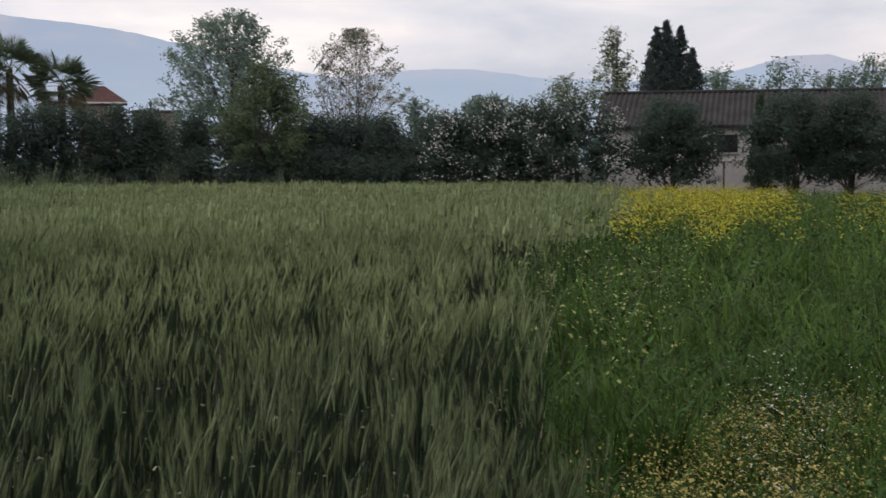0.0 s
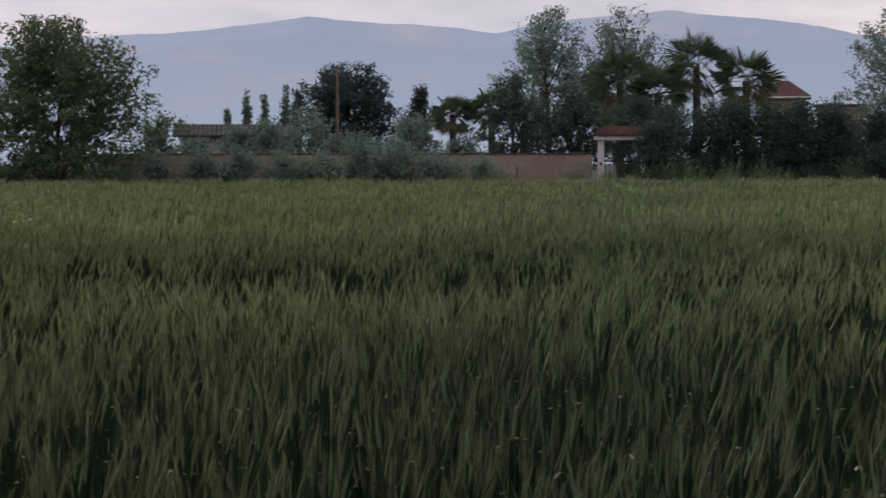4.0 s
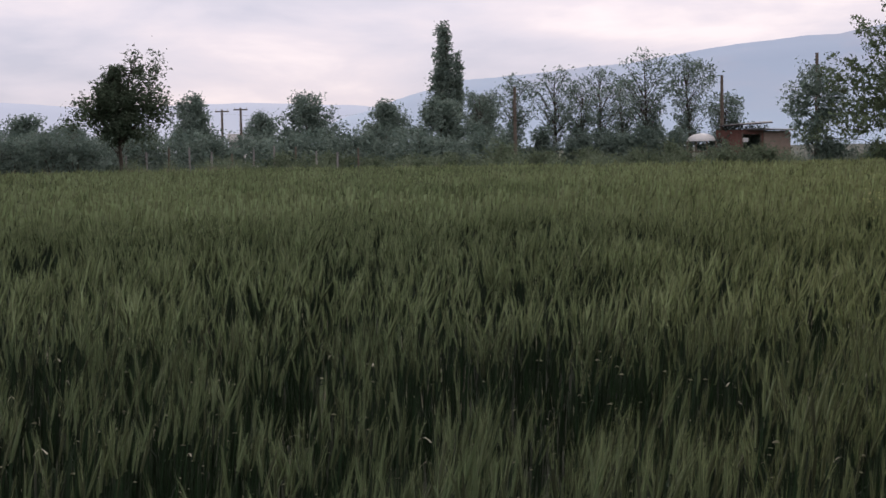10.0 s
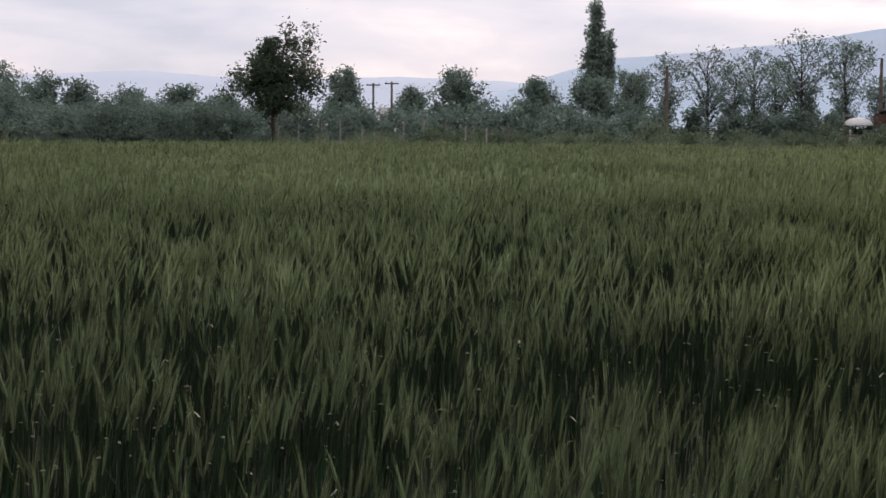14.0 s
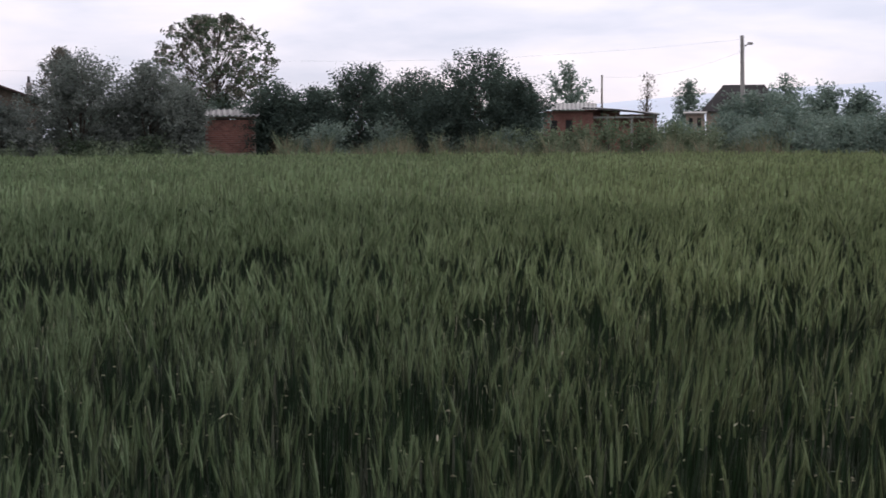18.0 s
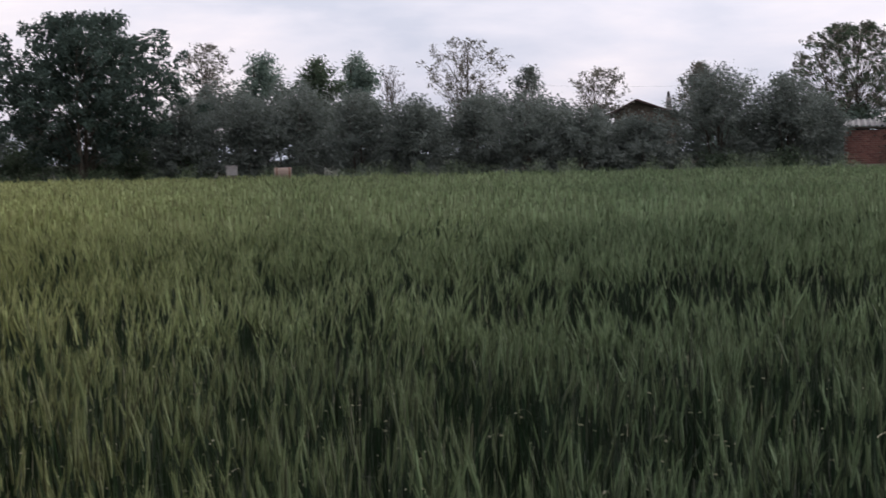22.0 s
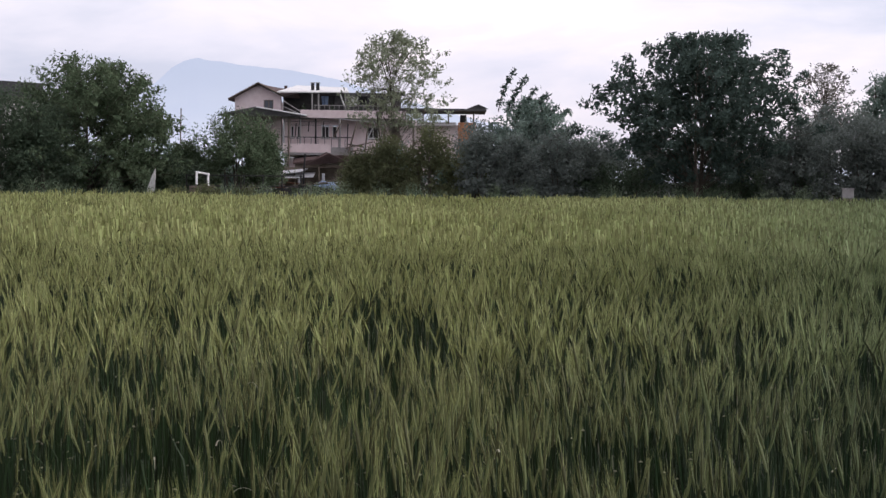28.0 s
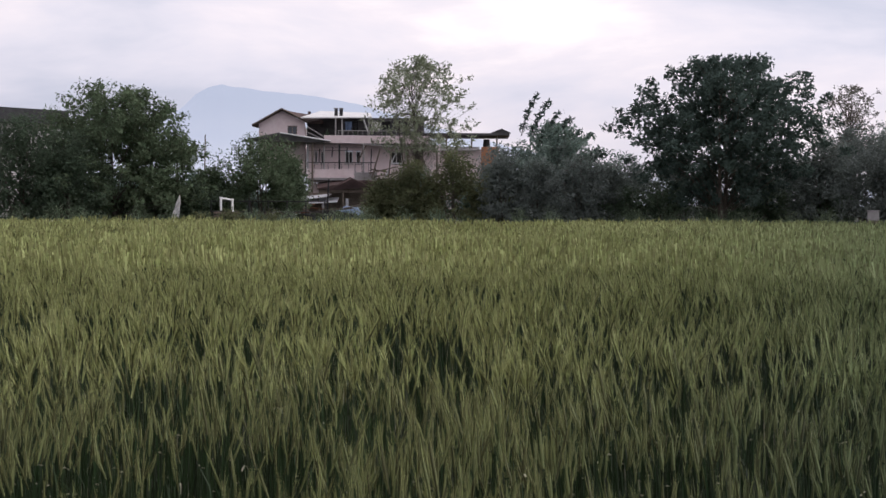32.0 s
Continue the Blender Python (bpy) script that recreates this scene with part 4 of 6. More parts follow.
lone = tree("lone_tree", 69.2, 76, 6.0, 3.0, LEAF_MID, "lone dark tree with a leaning trunk and broken top", base=0.30, tips=130, per=42, size=0.15, clump=0.30, lean=-0.2, lump=0.30, hollow=0.3)
growth(lone, 1.55, 3.9, 0.85, 1.5, 2600, LEAF_MID, 0.11, 5)
growth(lone, -1.35, 3.5, 0.95, 1.0, 1600, LEAF_MID, 0.12, 6)
growth(lone, 0.75, 5.7, 0.5, 0.72, 330, LEAF_MID, 0.12, 7, (0.3, 0.0, 4.2))
shrubs("scrub_bush", row(81.0, 70.2, 13, 74, 2.9, 3.8, 23, 3.0, 0.3), LEAF_BLUE_HAZE, "green scrub bush, paled for the haze", "scrub beyond the wheat", tips=55, per=60)
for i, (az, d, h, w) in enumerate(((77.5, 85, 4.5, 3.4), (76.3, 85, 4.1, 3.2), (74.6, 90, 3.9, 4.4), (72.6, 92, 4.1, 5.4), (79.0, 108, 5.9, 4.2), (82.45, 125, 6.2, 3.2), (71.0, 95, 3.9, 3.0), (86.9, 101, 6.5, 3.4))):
    tree("round_tree", az, d, h, w, LEAF_BLUE_HAZE, "grey-green tree behind the scrub", base=0.12, tips=60, per=55, size=0.16, clump=0.38, seed=i + 20, group="trees behind the scrub")
tree("bare_tree", 84.0, 100, 5.9, 1.7, LEAF_BROWN, "small nearly bare fruit tree", base=0.35, shape="vase", tips=50, per=7, size=0.12)
shrubs("weedy_bush", row(89.5, 81.0, 7, 71, 2.3, 2.6, 24, 1.0, 0.2), GRASS_GREY, "low bush overgrown with weeds", "bushes before the sheds", tips=36, per=55)
shrubs("big_bush", [(90.3, 74, 5.9, 6.0), (88.8, 74.5, 4.6, 3.6), (92.6, 76, 5.0, 4.4), (94.6, 78, 5.4, 4.6), (96.4, 77, 4.3, 4.0), (91.4, 73.5, 4.2, 4.0), (97.9, 76, 4.5, 3.8)], LEAF_DARK, "big dense dark green bush", "big bushes by the brick hut", tips=200, per=75)

# the olive grove
tree("ash_tree", 100.0, 86, 8.5, 7.4, LEAF_MID, "spreading tree with fresh open foliage against the sky", base=0.36, shape="umbrella", tips=430, per=15, size=0.16, clump=0.2, lump=0.1, blossom=LEAF_BROWN, share=0.4, long=2.0, stems=3, splay=2.4, hollow=0.2)
shrubs("large_olive", [(102.4, 72.5, 5.3, 4.4), (104.9, 73, 5.8, 5.4), (101.3, 74, 4.4, 2.6)], LEAF_GREY, "large grey-green olive tree with branches to the ground", "olive grove", tips=210, per=75, size=0.11, base=0.02, stems=3)
shrubs("olive_tree", [(a, d, 3.5 if a < 109.4 else h, w) for a, d, h, w in row(125.5, 106.6, 9, 71.5, 4.7, 4.0, 27, 1.2, 0.3)], LEAF_GREY, "grey-green olive tree in a close row", "olive grove", tips=140, per=75, size=0.11, base=0.03, stems=3)
shrubs("olive_tree", [(a, d, 3.6 if a < 109.4 else h, w) for a, d, h, w in row(124.5, 107.5, 7, 78, 5.1, 4.4, 28, 1.5, 0.4)], LEAF_GREY, "grey-green olive tree in a close row", "olive grove", tips=90, per=70, size=0.13, base=0.15, stems=2)
for i, (az, d, h, w, leaf, p) in enumerate(((123.9, 92, 8.6, 3.6, LEAF_BROWN, 26), (121.9, 90, 8.0, 3.4, LEAF_BLUE_HAZE, 40), (119.8, 86, 7.4, 3.2, LEAF_MID, 62), (118.3, 87, 7.7, 3.0, LEAF_BLUE_HAZE, 60), (117.1, 92, 7.3, 2.2, BARK, 4),
                                             (114.2, 90, 8.6, 5.0, LEAF_BROWN, 26), (111.9, 88, 6.8, 2.8, LEAF_GREY, 30), (109.3, 95, 7.0, 4.4, LEAF_BROWN, 24), (105.6, 92, 7.0, 3.2, LEAF_BROWN, 30))):
    tree("background_tree", az, d, h, w, leaf, "thin spring tree rising behind the olive grove", base=0.35, tips=95 if p > 30 else 170, per=p if p > 30 else int(p * 0.6), size=0.14, clump=0.36 if p > 30 else 0.24, hollow=0.45 if p > 30 else 0.15, stems=1 if p > 30 else 3, seed=i + 40, shape="vase" if p < 30 else "round", group="trees behind the olives")
tree("dark_oak", 128.35, 70, 8.3, 8.8, LEAF_DARK, "large dark spreading tree with a forked trunk", base=0.16, shape="spread", tips=430, per=50, size=0.17, clump=0.30, stems=3, splay=2.4, hollow=0.25, lump=0.26, fill=0.1)
ws = tree("windswept_tree", 134.6, 78, 5.9, 6.0, LEAF_BLUE_HAZE, "tree with long feathery shoots bent by the wind", base=0.05, shape="round", tips=150, per=60, size=0.14, clump=0.36, lump=0.3, long=2.2)
rw_ = np.random.RandomState(9)
for i in range(9):
    x0, z0, ln, tilt_ = -1.75 + 0.42 * i, 5.1 - 0.26 * i + 0.2 * math.sin(i * 3), 2.5 - 0.13 * i, radians(8 + 6 * i)
    ax_ = [np.array([x0 + ln * f * math.sin(tilt_) + 0.18 * ln * f * f, 0.1 * math.sin(i * 2), z0 + ln * (f * math.cos(tilt_) - 0.12 * f * f)]) for f in np.linspace(0, 1, 5)]
    sv, st_ = tubes([[(p, 0.03 * (1 - 0.8 * k / 4)) for k, p in enumerate(ax_)]], 4)
    f_ = rw_.uniform(0.1, 1, 110)
    lc_ = np.stack([np.interp(f_, np.linspace(0, 1, 5), [p[k] for p in ax_]) for k in range(3)], 1) + rw_.normal(0, 0.075, (110, 3))
    lv, lt = leaf_quads(lc_, 0.13, rw_, 0.5, 2.4)
    flat_part("shoot", mesh_of("shoot", np.concatenate([sv, lv]), np.concatenate([st_, lt + len(sv)]), [BARK, LEAF_DARK], np.r_[np.zeros(len(st_)), np.ones(len(lt))]), ws)
shrubs("olive_bush", row(137.4, 131.8, 4, 72, 3.8, 3.2, 30, 0.8, 0.2), LEAF_GREY, "greyish bush under the trees", "bushes below the house", tips=80, per=70, size=0.11)

# round the house
tree("young_willow", 139.7, 86, 9.9, 6.8, LEAF_WILLOW, "airy young tree with pale leaves before the house", base=0.42, shape="round", tips=360, per=12, size=0.17, clump=0.24, stems=3, splay=2.4, hollow=0.1, twig=0.007, long=1.8, girth=0.5)
shrubs("house_bush", [(140.0, 74, 3.9, 3.0), (138.4, 73.5, 4.2, 3.6), (141.1, 74, 3.0, 2.0), (136.9, 74, 3.2, 2.6)], LEAF_OLIVE, "leafy green bush below the house", "bushes below the house", tips=90, per=75)
shrubs("round_bush", [(145.6, 76, 5.1, 4.9), (144.6, 77, 4.0, 2.2), (147.4, 77, 3.5, 2.8)], LEAF_FRESH, "round clipped-looking green tree", "round bushes", tips=130, per=85, base=0.15)
tree("walnut_by_house", 151.0, 74, 7.4, 8.6, LEAF_FRESH, "full leafy walnut tree with light new leaves", base=0.02, shape="shrub", tips=360, per=75, size=0.14, stems=3, lump=0.14)
tree("walnut_by_house", 148.7, 74.5, 5.3, 3.2, LEAF_FRESH, "leafy side shoot of the walnut", base=0.1, tips=60, per=50, size=0.14)
shrubs("dense_bush", [(154.3, 71.5, 5.7, 5.0), (156.8, 71, 5.8, 5.2), (159.3, 71, 5.4, 4.8), (152.6, 71.5, 5.0, 4.4), (162, 71, 5.4, 5)], LEAF_MID, "dense dark green bush at the field's edge", "bushes at the field corner", tips=170, per=80)
shrubs("low_shrub", [(146.7, 70.4, 1.35, 1.8), (147.9, 70.6, 1.2, 1.6), (145.3, 70.3, 1.25, 1.9)], LEAF_OLIVE, "low weedy bush before the stacked pallets", "undergrowth", tips=40, per=60)

# undergrowth all along the field's edge
shrubs("undergrowth_bush", row(44, 36.5, 4, 70, 2.0, 2.8, 51, 1.2, 0.3) + row(88, 97, 4, 73, 2.4, 3.0, 52, 1.2, 0.3), LEAF_BLUE_HAZE, "low dark bush at the field's edge", "undergrowth", tips=40, per=65)
shrubs("undergrowth_bush", clear(row(97.2, 106, 4, 72, 1.9, 2.8, 53, 1.0, 0.3), 97.9, 101.2) + row(124, 133, 5, 73, 2.8, 3.2, 54, 1.2, 0.4) + clear(row(137, 143.2, 4, 76, 2.4, 2.8, 55, 1.0, 0.3), 141.8, 144.2) + row(147.2, 153, 4, 75, 2.6, 2.8, 56, 1.2, 0.3),
       LEAF_MID, "low leafy bush at the field's edge", "undergrowth", tips=45, per=65)
shrubs("undergrowth_bush", row(45, 70, 9, 96, 2.6, 4.4, 57, 3, 0.4) + row(70, 89, 8, 96, 2.8, 4.4, 58, 3, 0.4), LEAF_BLUE_HAZE, "grey-green bush in the distance", "undergrowth", tips=45, per=60, size=0.15, clump=0.42)
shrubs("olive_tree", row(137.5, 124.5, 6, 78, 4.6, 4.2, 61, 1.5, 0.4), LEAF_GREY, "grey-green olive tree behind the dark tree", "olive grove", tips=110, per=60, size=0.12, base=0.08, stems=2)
shrubs("scrub_bush", clear(row(82.5, 78.5, 4, 84, 3.8, 3.4, 62, 1.0, 0.2), 81.3, 83), LEAF_BLUE_HAZE, "green scrub bush, paled for the haze", "scrub beyond the wheat", tips=70, per=60, size=0.14)
shrubs("background_bush", clear(row(88.5, 107.5, 9, 86, 4.2, 4.6, 63, 1.5, 0.3), 105.6, 109.5), LEAF_BLUE_HAZE, "grey-green bush behind the olive trees", "bushes behind the hut", tips=80, per=55, size=0.15, clump=0.42)
shrubs("background_bush", clear(row(154, 132, 10, 84, 3.4, 4.2, 64, 1.5, 0.3), 140.8, 144.9), LEAF_BLUE_HAZE, "grey-green bush between the trees and the house", "bushes before the house", tips=70, per=55, size=0.14, clump=0.4)


# ---- the weedy strip beside the wheat, and the rough margin of the field ----
def herb(r, kind):
    """A weed a metre high: 0 broad-leaved, 1 grass tuft, 2 mustard in flower, 3 low daisy-like plant, 4 tall grey weed. Slots: 0 leaf, 1 flower."""
    v, t, s = [], [], []

    def leaf(c, o, ln, w, slot, rise):
        i = len(v)
        sd = np.array([-o[1], o[0], 0.0])
        m = c + o * ln * 0.4 + np.array([0, 0, rise * ln * 0.36])
        v.extend([c - sd * w * 0.5, m + sd * w * 1.2, c + o * ln + np.array([0, 0, rise * ln * 0.8])])
        t.append((i, i + 1, i + 2))
        s.append(slot)

    def bloom(c, size):
        for a in (r.uniform(0, 3), r.uniform(0, 3)):
            i = len(v)
            o = np.array([math.cos(a), math.sin(a), r.normal(0, 0.4)]) * size
            p = np.array([-math.sin(a), math.cos(a), r.normal(0, 0.5)]) * size
            v.extend([c - o, c + p, c + o, c - p])
            t.extend([(i, i + 1, i + 2), (i, i + 2, i + 3)])
            s.extend([1, 1])

    def way():
        a = r.uniform(0, 6.28)
        return np.array([math.cos(a), math.sin(a), 0.0])

    if kind == 0:
        for k in range(22):
            leaf(way() * 0.18 * r.uniform() + np.array([0, 0, r.uniform(0.15, 0.95)]), way(), r.uniform(0.05, 0.13), r.uniform(0.010, 0.020), 0, r.uniform(-0.1, 1.3))
        if r.uniform() < 0.05:
            bloom(np.array([0, 0, 0.98]), 0.014)
    elif kind == 1:
        for k in range(9):  # arching blades
            o, ln = way(), r.uniform(0.6, 1.05)
            sd, c = np.array([-o[1], o[0], 0.0]) * 0.006, way() * 0.06 * r.uniform()
            bow = r.uniform(0.05, 0.55)
            m = c + o * ln * bow * 0.35 + np.array([0, 0, ln * 0.62])
            e = c + o * ln * bow + np.array([0, 0, ln * (1.0 - 0.55 * bow ** 2)])
            i = len(v)
            v.extend([c - sd, c + sd, m + sd, m - sd, e])
            t.extend([(i, i + 1, i + 2), (i, i + 2, i + 3), (i + 3, i + 2, i + 4)])
            s.extend([2, 2, 2])
    elif kind == 2:
        for k in range(5):
            leaf(np.array([0, 0, r.uniform(0.1, 0.6)]), way(), 0.16, 0.03, 0, 0.6)
        for k in range(9):
            o = way() * r.uniform(0.02, 0.2)
            c = o + np.array([0, 0, r.uniform(0.72, 1.0)])
            leaf(o * 0.3 + np.array([0, 0, 0.4]), (c - o * 0.3 - np.array([0, 0, 0.4])) * np.array([1, 1, 0]) + way() * 0.01, 1.0, 0.004, 0, 0.5)
            bloom(c, r.uniform(0.010, 0.019))
    elif kind == 3:
        for k in range(7):
            leaf(np.array([0, 0, r.uniform(0.05, 0.6)]), way(), r.uniform(0.12, 0.3), 0.012, 0, r.uniform(0.3, 1.4))
        for k in range(8):
            bloom(way() * r.uniform(0.02, 0.26) + np.array([0, 0, r.uniform(0.7, 1.0)]), r.uniform(0.006, 0.014))
    else:
        for k in range(12):
            z = r.uniform(0.1, 0.95)
            leaf(np.array([0, 0, z]), way(), 0.22 * (1.15 - z), 0.02, 0, r.uniform(0.2, 1.2))
        leaf(np.array([0, 0, 0.0]), way() * 0.05, 1.0, 0.012, 0, 1.25)
    return np.array(v), np.array(t), np.array(s)


def weeds(name, az, d, h, kinds, mats, label, seed, category="weeds", wide=1.0):
    r = np.random.RandomState(seed)
    x, y = d * np.cos(np.radians(az)), d * np.sin(np.radians(az))
    tem = [herb(r, k) for k in kinds for _ in range(5)]
    v, t, s = scatter(tem, x, y, h, (r.normal(0, 0.1, len(x)), r.normal(0, 0.1, len(x))), r, wide)
    return tagged(new(name, mesh_of(name, v, t, mats, s)), label, category, kind="stuff")


def strip_spots(n, d0, d1, seed, a0=-20.0, a1=-2.0):
    r = np.random.RandomState(seed)
    az, d = r.uniform(a0, a1, n), np.sqrt(r.uniform(d0 * d0, d1 * d1, n))
    k = ~is_wheat(az + r.normal(0, 0.7, n), d)
    return az[k], d[k], r


def clumps(az, d, seed):
    """Uneven growth: tall tufts and low hollows."""
    x, y = d * np.cos(np.radians(az)), d * np.sin(np.radians(az))
    return np.clip(0.9 + 0.45 * waves(x, y, seed, 0.7) + 0.4 * waves(x, y, seed + 9, 2.2), 0.25, 1.7)


a_, d_, r_ = strip_spots(9600, 4.2, 10, 301)
weeds("green_weeds", a_, d_, r_.uniform(0.30, 0.55, len(a_)) * clumps(a_, d_, 61), (0, 1), [WEED, WHITE_PETAL, WEED_BLADE], "lush green weeds and clover", 302)
a_, d_, r_ = strip_spots(8500, 10, 30, 303)
weeds("green_weeds_beyond", a_, d_, r_.uniform(0.45, 0.75, len(a_)) * clumps(a_, d_, 62), (0, 1), [WEED, WHITE_PETAL, WEED_BLADE], "lush green weeds and tall grass", 304, wide=1.2)
a_, d_, r_ = strip_spots(3800, 30, 66, 305)
weeds("green_weeds_far", a_, d_, r_.uniform(0.5, 0.8, len(a_)), (0, 1), [WEED, PALE_YELLOW, WEED_BLADE], "rough grass before the building", 306, wide=2.0)
a_, d_, r_ = strip_spots(3600, 15, 46, 307, -13.6, -5.6)
k_ = (r_.uniform(0, 1, len(a_)) < np.clip(1.6 - np.abs(a_ + 9.6) / 2.4, 0.05, 1)) & (d_ > 20 + 3 * np.sin(a_ * 2))
weeds("mustard", a_[k_], d_[k_], r_.uniform(0.8, 1.08, k_.sum()), (2, 2, 2, 1), [WEED, YELLOW, WEED_BLADE], "yellow flowering field mustard", 308, "flowers", 1.0)
a_, d_, r_ = strip_spots(260, 18, 46, 309, -20, -14.6)
weeds("mustard_by_the_path", a_, d_, r_.uniform(0.8, 1.0, len(a_)), (2,), [WEED, YELLOW], "yellow flowering field mustard", 310, "flowers", 1.0)
a_, d_, r_ = strip_spots(4600, 4.6, 8.2, 311, -18, -3)
k_ = (np.abs(a_ + 9.6 + (d_ - 5.5) * 1.4) + r_.normal(0, 1.3, len(a_)) < 5.0 - (d_ - 4.6) * 0.9) & (waves(a_ * d_ * 0.05, d_, 65, 0.8) + r_.normal(0, 0.5, len(a_)) > -0.1)
weeds("pale_daisies", a_[k_], d_[k_], r_.uniform(0.36, 0.52, k_.sum()), (3,), [WEED, STRAW], "small straw-yellow wild flowers gone to seed", 312, "flowers")
a_, d_, r_ = strip_spots(320, 5.0, 9, 313, -20, -11)
k_ = waves(a_ * d_ * 0.05, d_, 64, 1.5) > 0.2
weeds("white_daisies", a_[k_], d_[k_], r_.uniform(0.42, 0.6, k_.sum()), (3,), [WEED, WHITE_PETAL], "scattered small white wild flowers", 314, "flowers")

a_, d_, r_ = strip_spots(210, 6.5, 24, 315, -9.5, -2.5)
weeds("edge_flowers", a_, d_, r_.uniform(0.62, 0.92, len(a_)), (3,), [WEED, PALE_YELLOW], "pale yellow wild flowers along the edge of the wheat", 316, "flowers")

r_ = np.random.RandomState(341)
a_, d_ = 40.0 + r_.normal(0, 1.0, 90), r_.uniform(17, 30, 90)
weeds("mustard_in_the_wheat", a_, d_, r_.uniform(0.9, 1.05, 90), (2,), [WEED, PALE_YELLOW], "patch of pale yellow flowers growing through the wheat", 342, "flowers")


def margin(name, a0, a1, n, d0, d1, h0, h1, kinds, mats, label, seed, wide=1.2):
    n = int(n * 1.3)
    r = np.random.RandomState(seed)
    az = r.uniform(a0, a1, n)
    d = r.uniform(d0, d1, n) + (wheat_edge(az) - 66)
    h = r.uniform(h0, h1, n) * (0.85 + 0.25 * np.sin(az * 3.1 + np.sin(az * 1.3) * 2))
    return weeds(name, az, d, h, kinds, mats, label, seed + 1, wide=wide)


margin("edge_weeds", -4, 18.5, 1500, 67, 70, 1.1, 1.9, (4, 1), [GRASS_GREY, WHITE_PETAL, GRASS_GREY], "tall grey-green weeds at the foot of the hedge", 321)
margin("edge_weeds_by_wall", 18.5, 38, 1500, 66.5, 68, 0.9, 1.5, (4, 1, 0), [GRASS_GREY, WHITE_PETAL, GRASS_GREY], "tall weeds before the garden wall", 323)
margin("green_bank", 37, 71, 4000, 67, 86, 0.9, 1.45, (4, 0, 1), [GRASS_GREY, PALE_YELLOW, GRASS_GREY], "green bank of tall weeds", 325)
margin("dry_strip", 56, 84, 1800, 66.5, 69, 0.8, 1.1, (1,), [DRY_GRASS, PALE_YELLOW, DRY_GRASS], "strip of dry pale grass", 327)
margin("shed_weeds", 79, 98, 2700, 67, 78, 1.2, 1.9, (4, 1), [GRASS_GREY, PALE_YELLOW, DRY_GRASS], "tall rough grass before the sheds", 329)
margin("grove_weeds", 98, 160, 3000, 66.8, 70, 1.0, 1.5, (0, 4, 0, 1), [GRASS_GREY, PALE_YELLOW, GRASS_GREY], "rough grass at the field's edge", 331)


# ---- buildings and yard things ----
def corrugated(x0, x1, y0, z0, y1, z1, pitch=0.2, amp=0.03):
    """A waved roof sheet from the line (y0, z0) to the line (y1, z1)."""
    n = max(2, int((x1 - x0) / pitch * 4))
    bm = bmesh.new()
    rows_ = []
    for (y, z) in ((y0, z0), (y1, z1)):
        rows_.append([[bm.verts.new((x0 + (x1 - x0) * i / n, y, z + amp * math.sin(i * math.pi / 2) - dz)) for i in range(n + 1)] for dz in (0, 0.025)])
    for k in (0, 1):
        for i in range(n):
            q = (rows_[0][k][i], rows_[0][k][i + 1], rows_[1][k][i + 1], rows_[1][k][i])
            bm.faces.new(q if k == 0 else q[::-1])
    for r_ in (0, 1):
        for i in range(n):
            bm.faces.new((rows_[r_][0][i], rows_[r_][1][i], rows_[r_][1][i + 1], rows_[r_][0][i + 1]))
    bmesh.ops.recalc_face_normals(bm, faces=bm.faces)
    return bm


def wall_with_holes(x0, x1, z0, z1, y, thick, holes):
    """A wall along x with openings (x0, x1, z0, z1) right through it."""
    xs = sorted({x0, x1, *[h[0] for h in holes], *[h[1] for h in holes]})
    zs = sorted({z0, z1, *[h[2] for h in holes], *[h[3] for h in holes]})
    bm = bmesh.new()

    def solid(i, j):
        if not (0 <= i < len(xs) - 1 and 0 <= j < len(zs) - 1):
            return False
        cx, cz = (xs[i] + xs[i + 1]) / 2, (zs[j] + zs[j + 1]) / 2
        return not any(h[0] < cx < h[1] and h[2] < cz < h[3] for h in holes)

    def quad(*p):
        bm.faces.new([bm.verts.new(q) for q in p])

    a, b = y, y + thick
    for i in range(len(xs) - 1):
        for j in range(len(zs) - 1):
            if not solid(i, j):
                continue
            X0, X1, Z0, Z1 = xs[i], xs[i + 1], zs[j], zs[j + 1]
            quad((X0, a, Z0), (X1, a, Z0), (X1, a, Z1), (X0, a, Z1))
            quad((X1, b, Z0), (X0, b, Z0), (X0, b, Z1), (X1, b, Z1))
            if not solid(i - 1, j):
                quad((X0, b, Z0), (X0, a, Z0), (X0, a, Z1), (X0, b, Z1))
            if not solid(i + 1, j):
                quad((X1, a, Z0), (X1, b, Z0), (X1, b, Z1), (X1, a, Z1))
            if not solid(i, j - 1):
                quad((X0, a, Z0), (X0, b, Z0), (X1, b, Z0), (X1, a, Z0))
            if not solid(i, j + 1):
                quad((X0, a, Z1), (X1, a, Z1), (X1, b, Z1), (X0, b, Z1))
    bmesh.ops.remove_doubles(bm, verts=bm.verts, dist=0.001)
    return bm


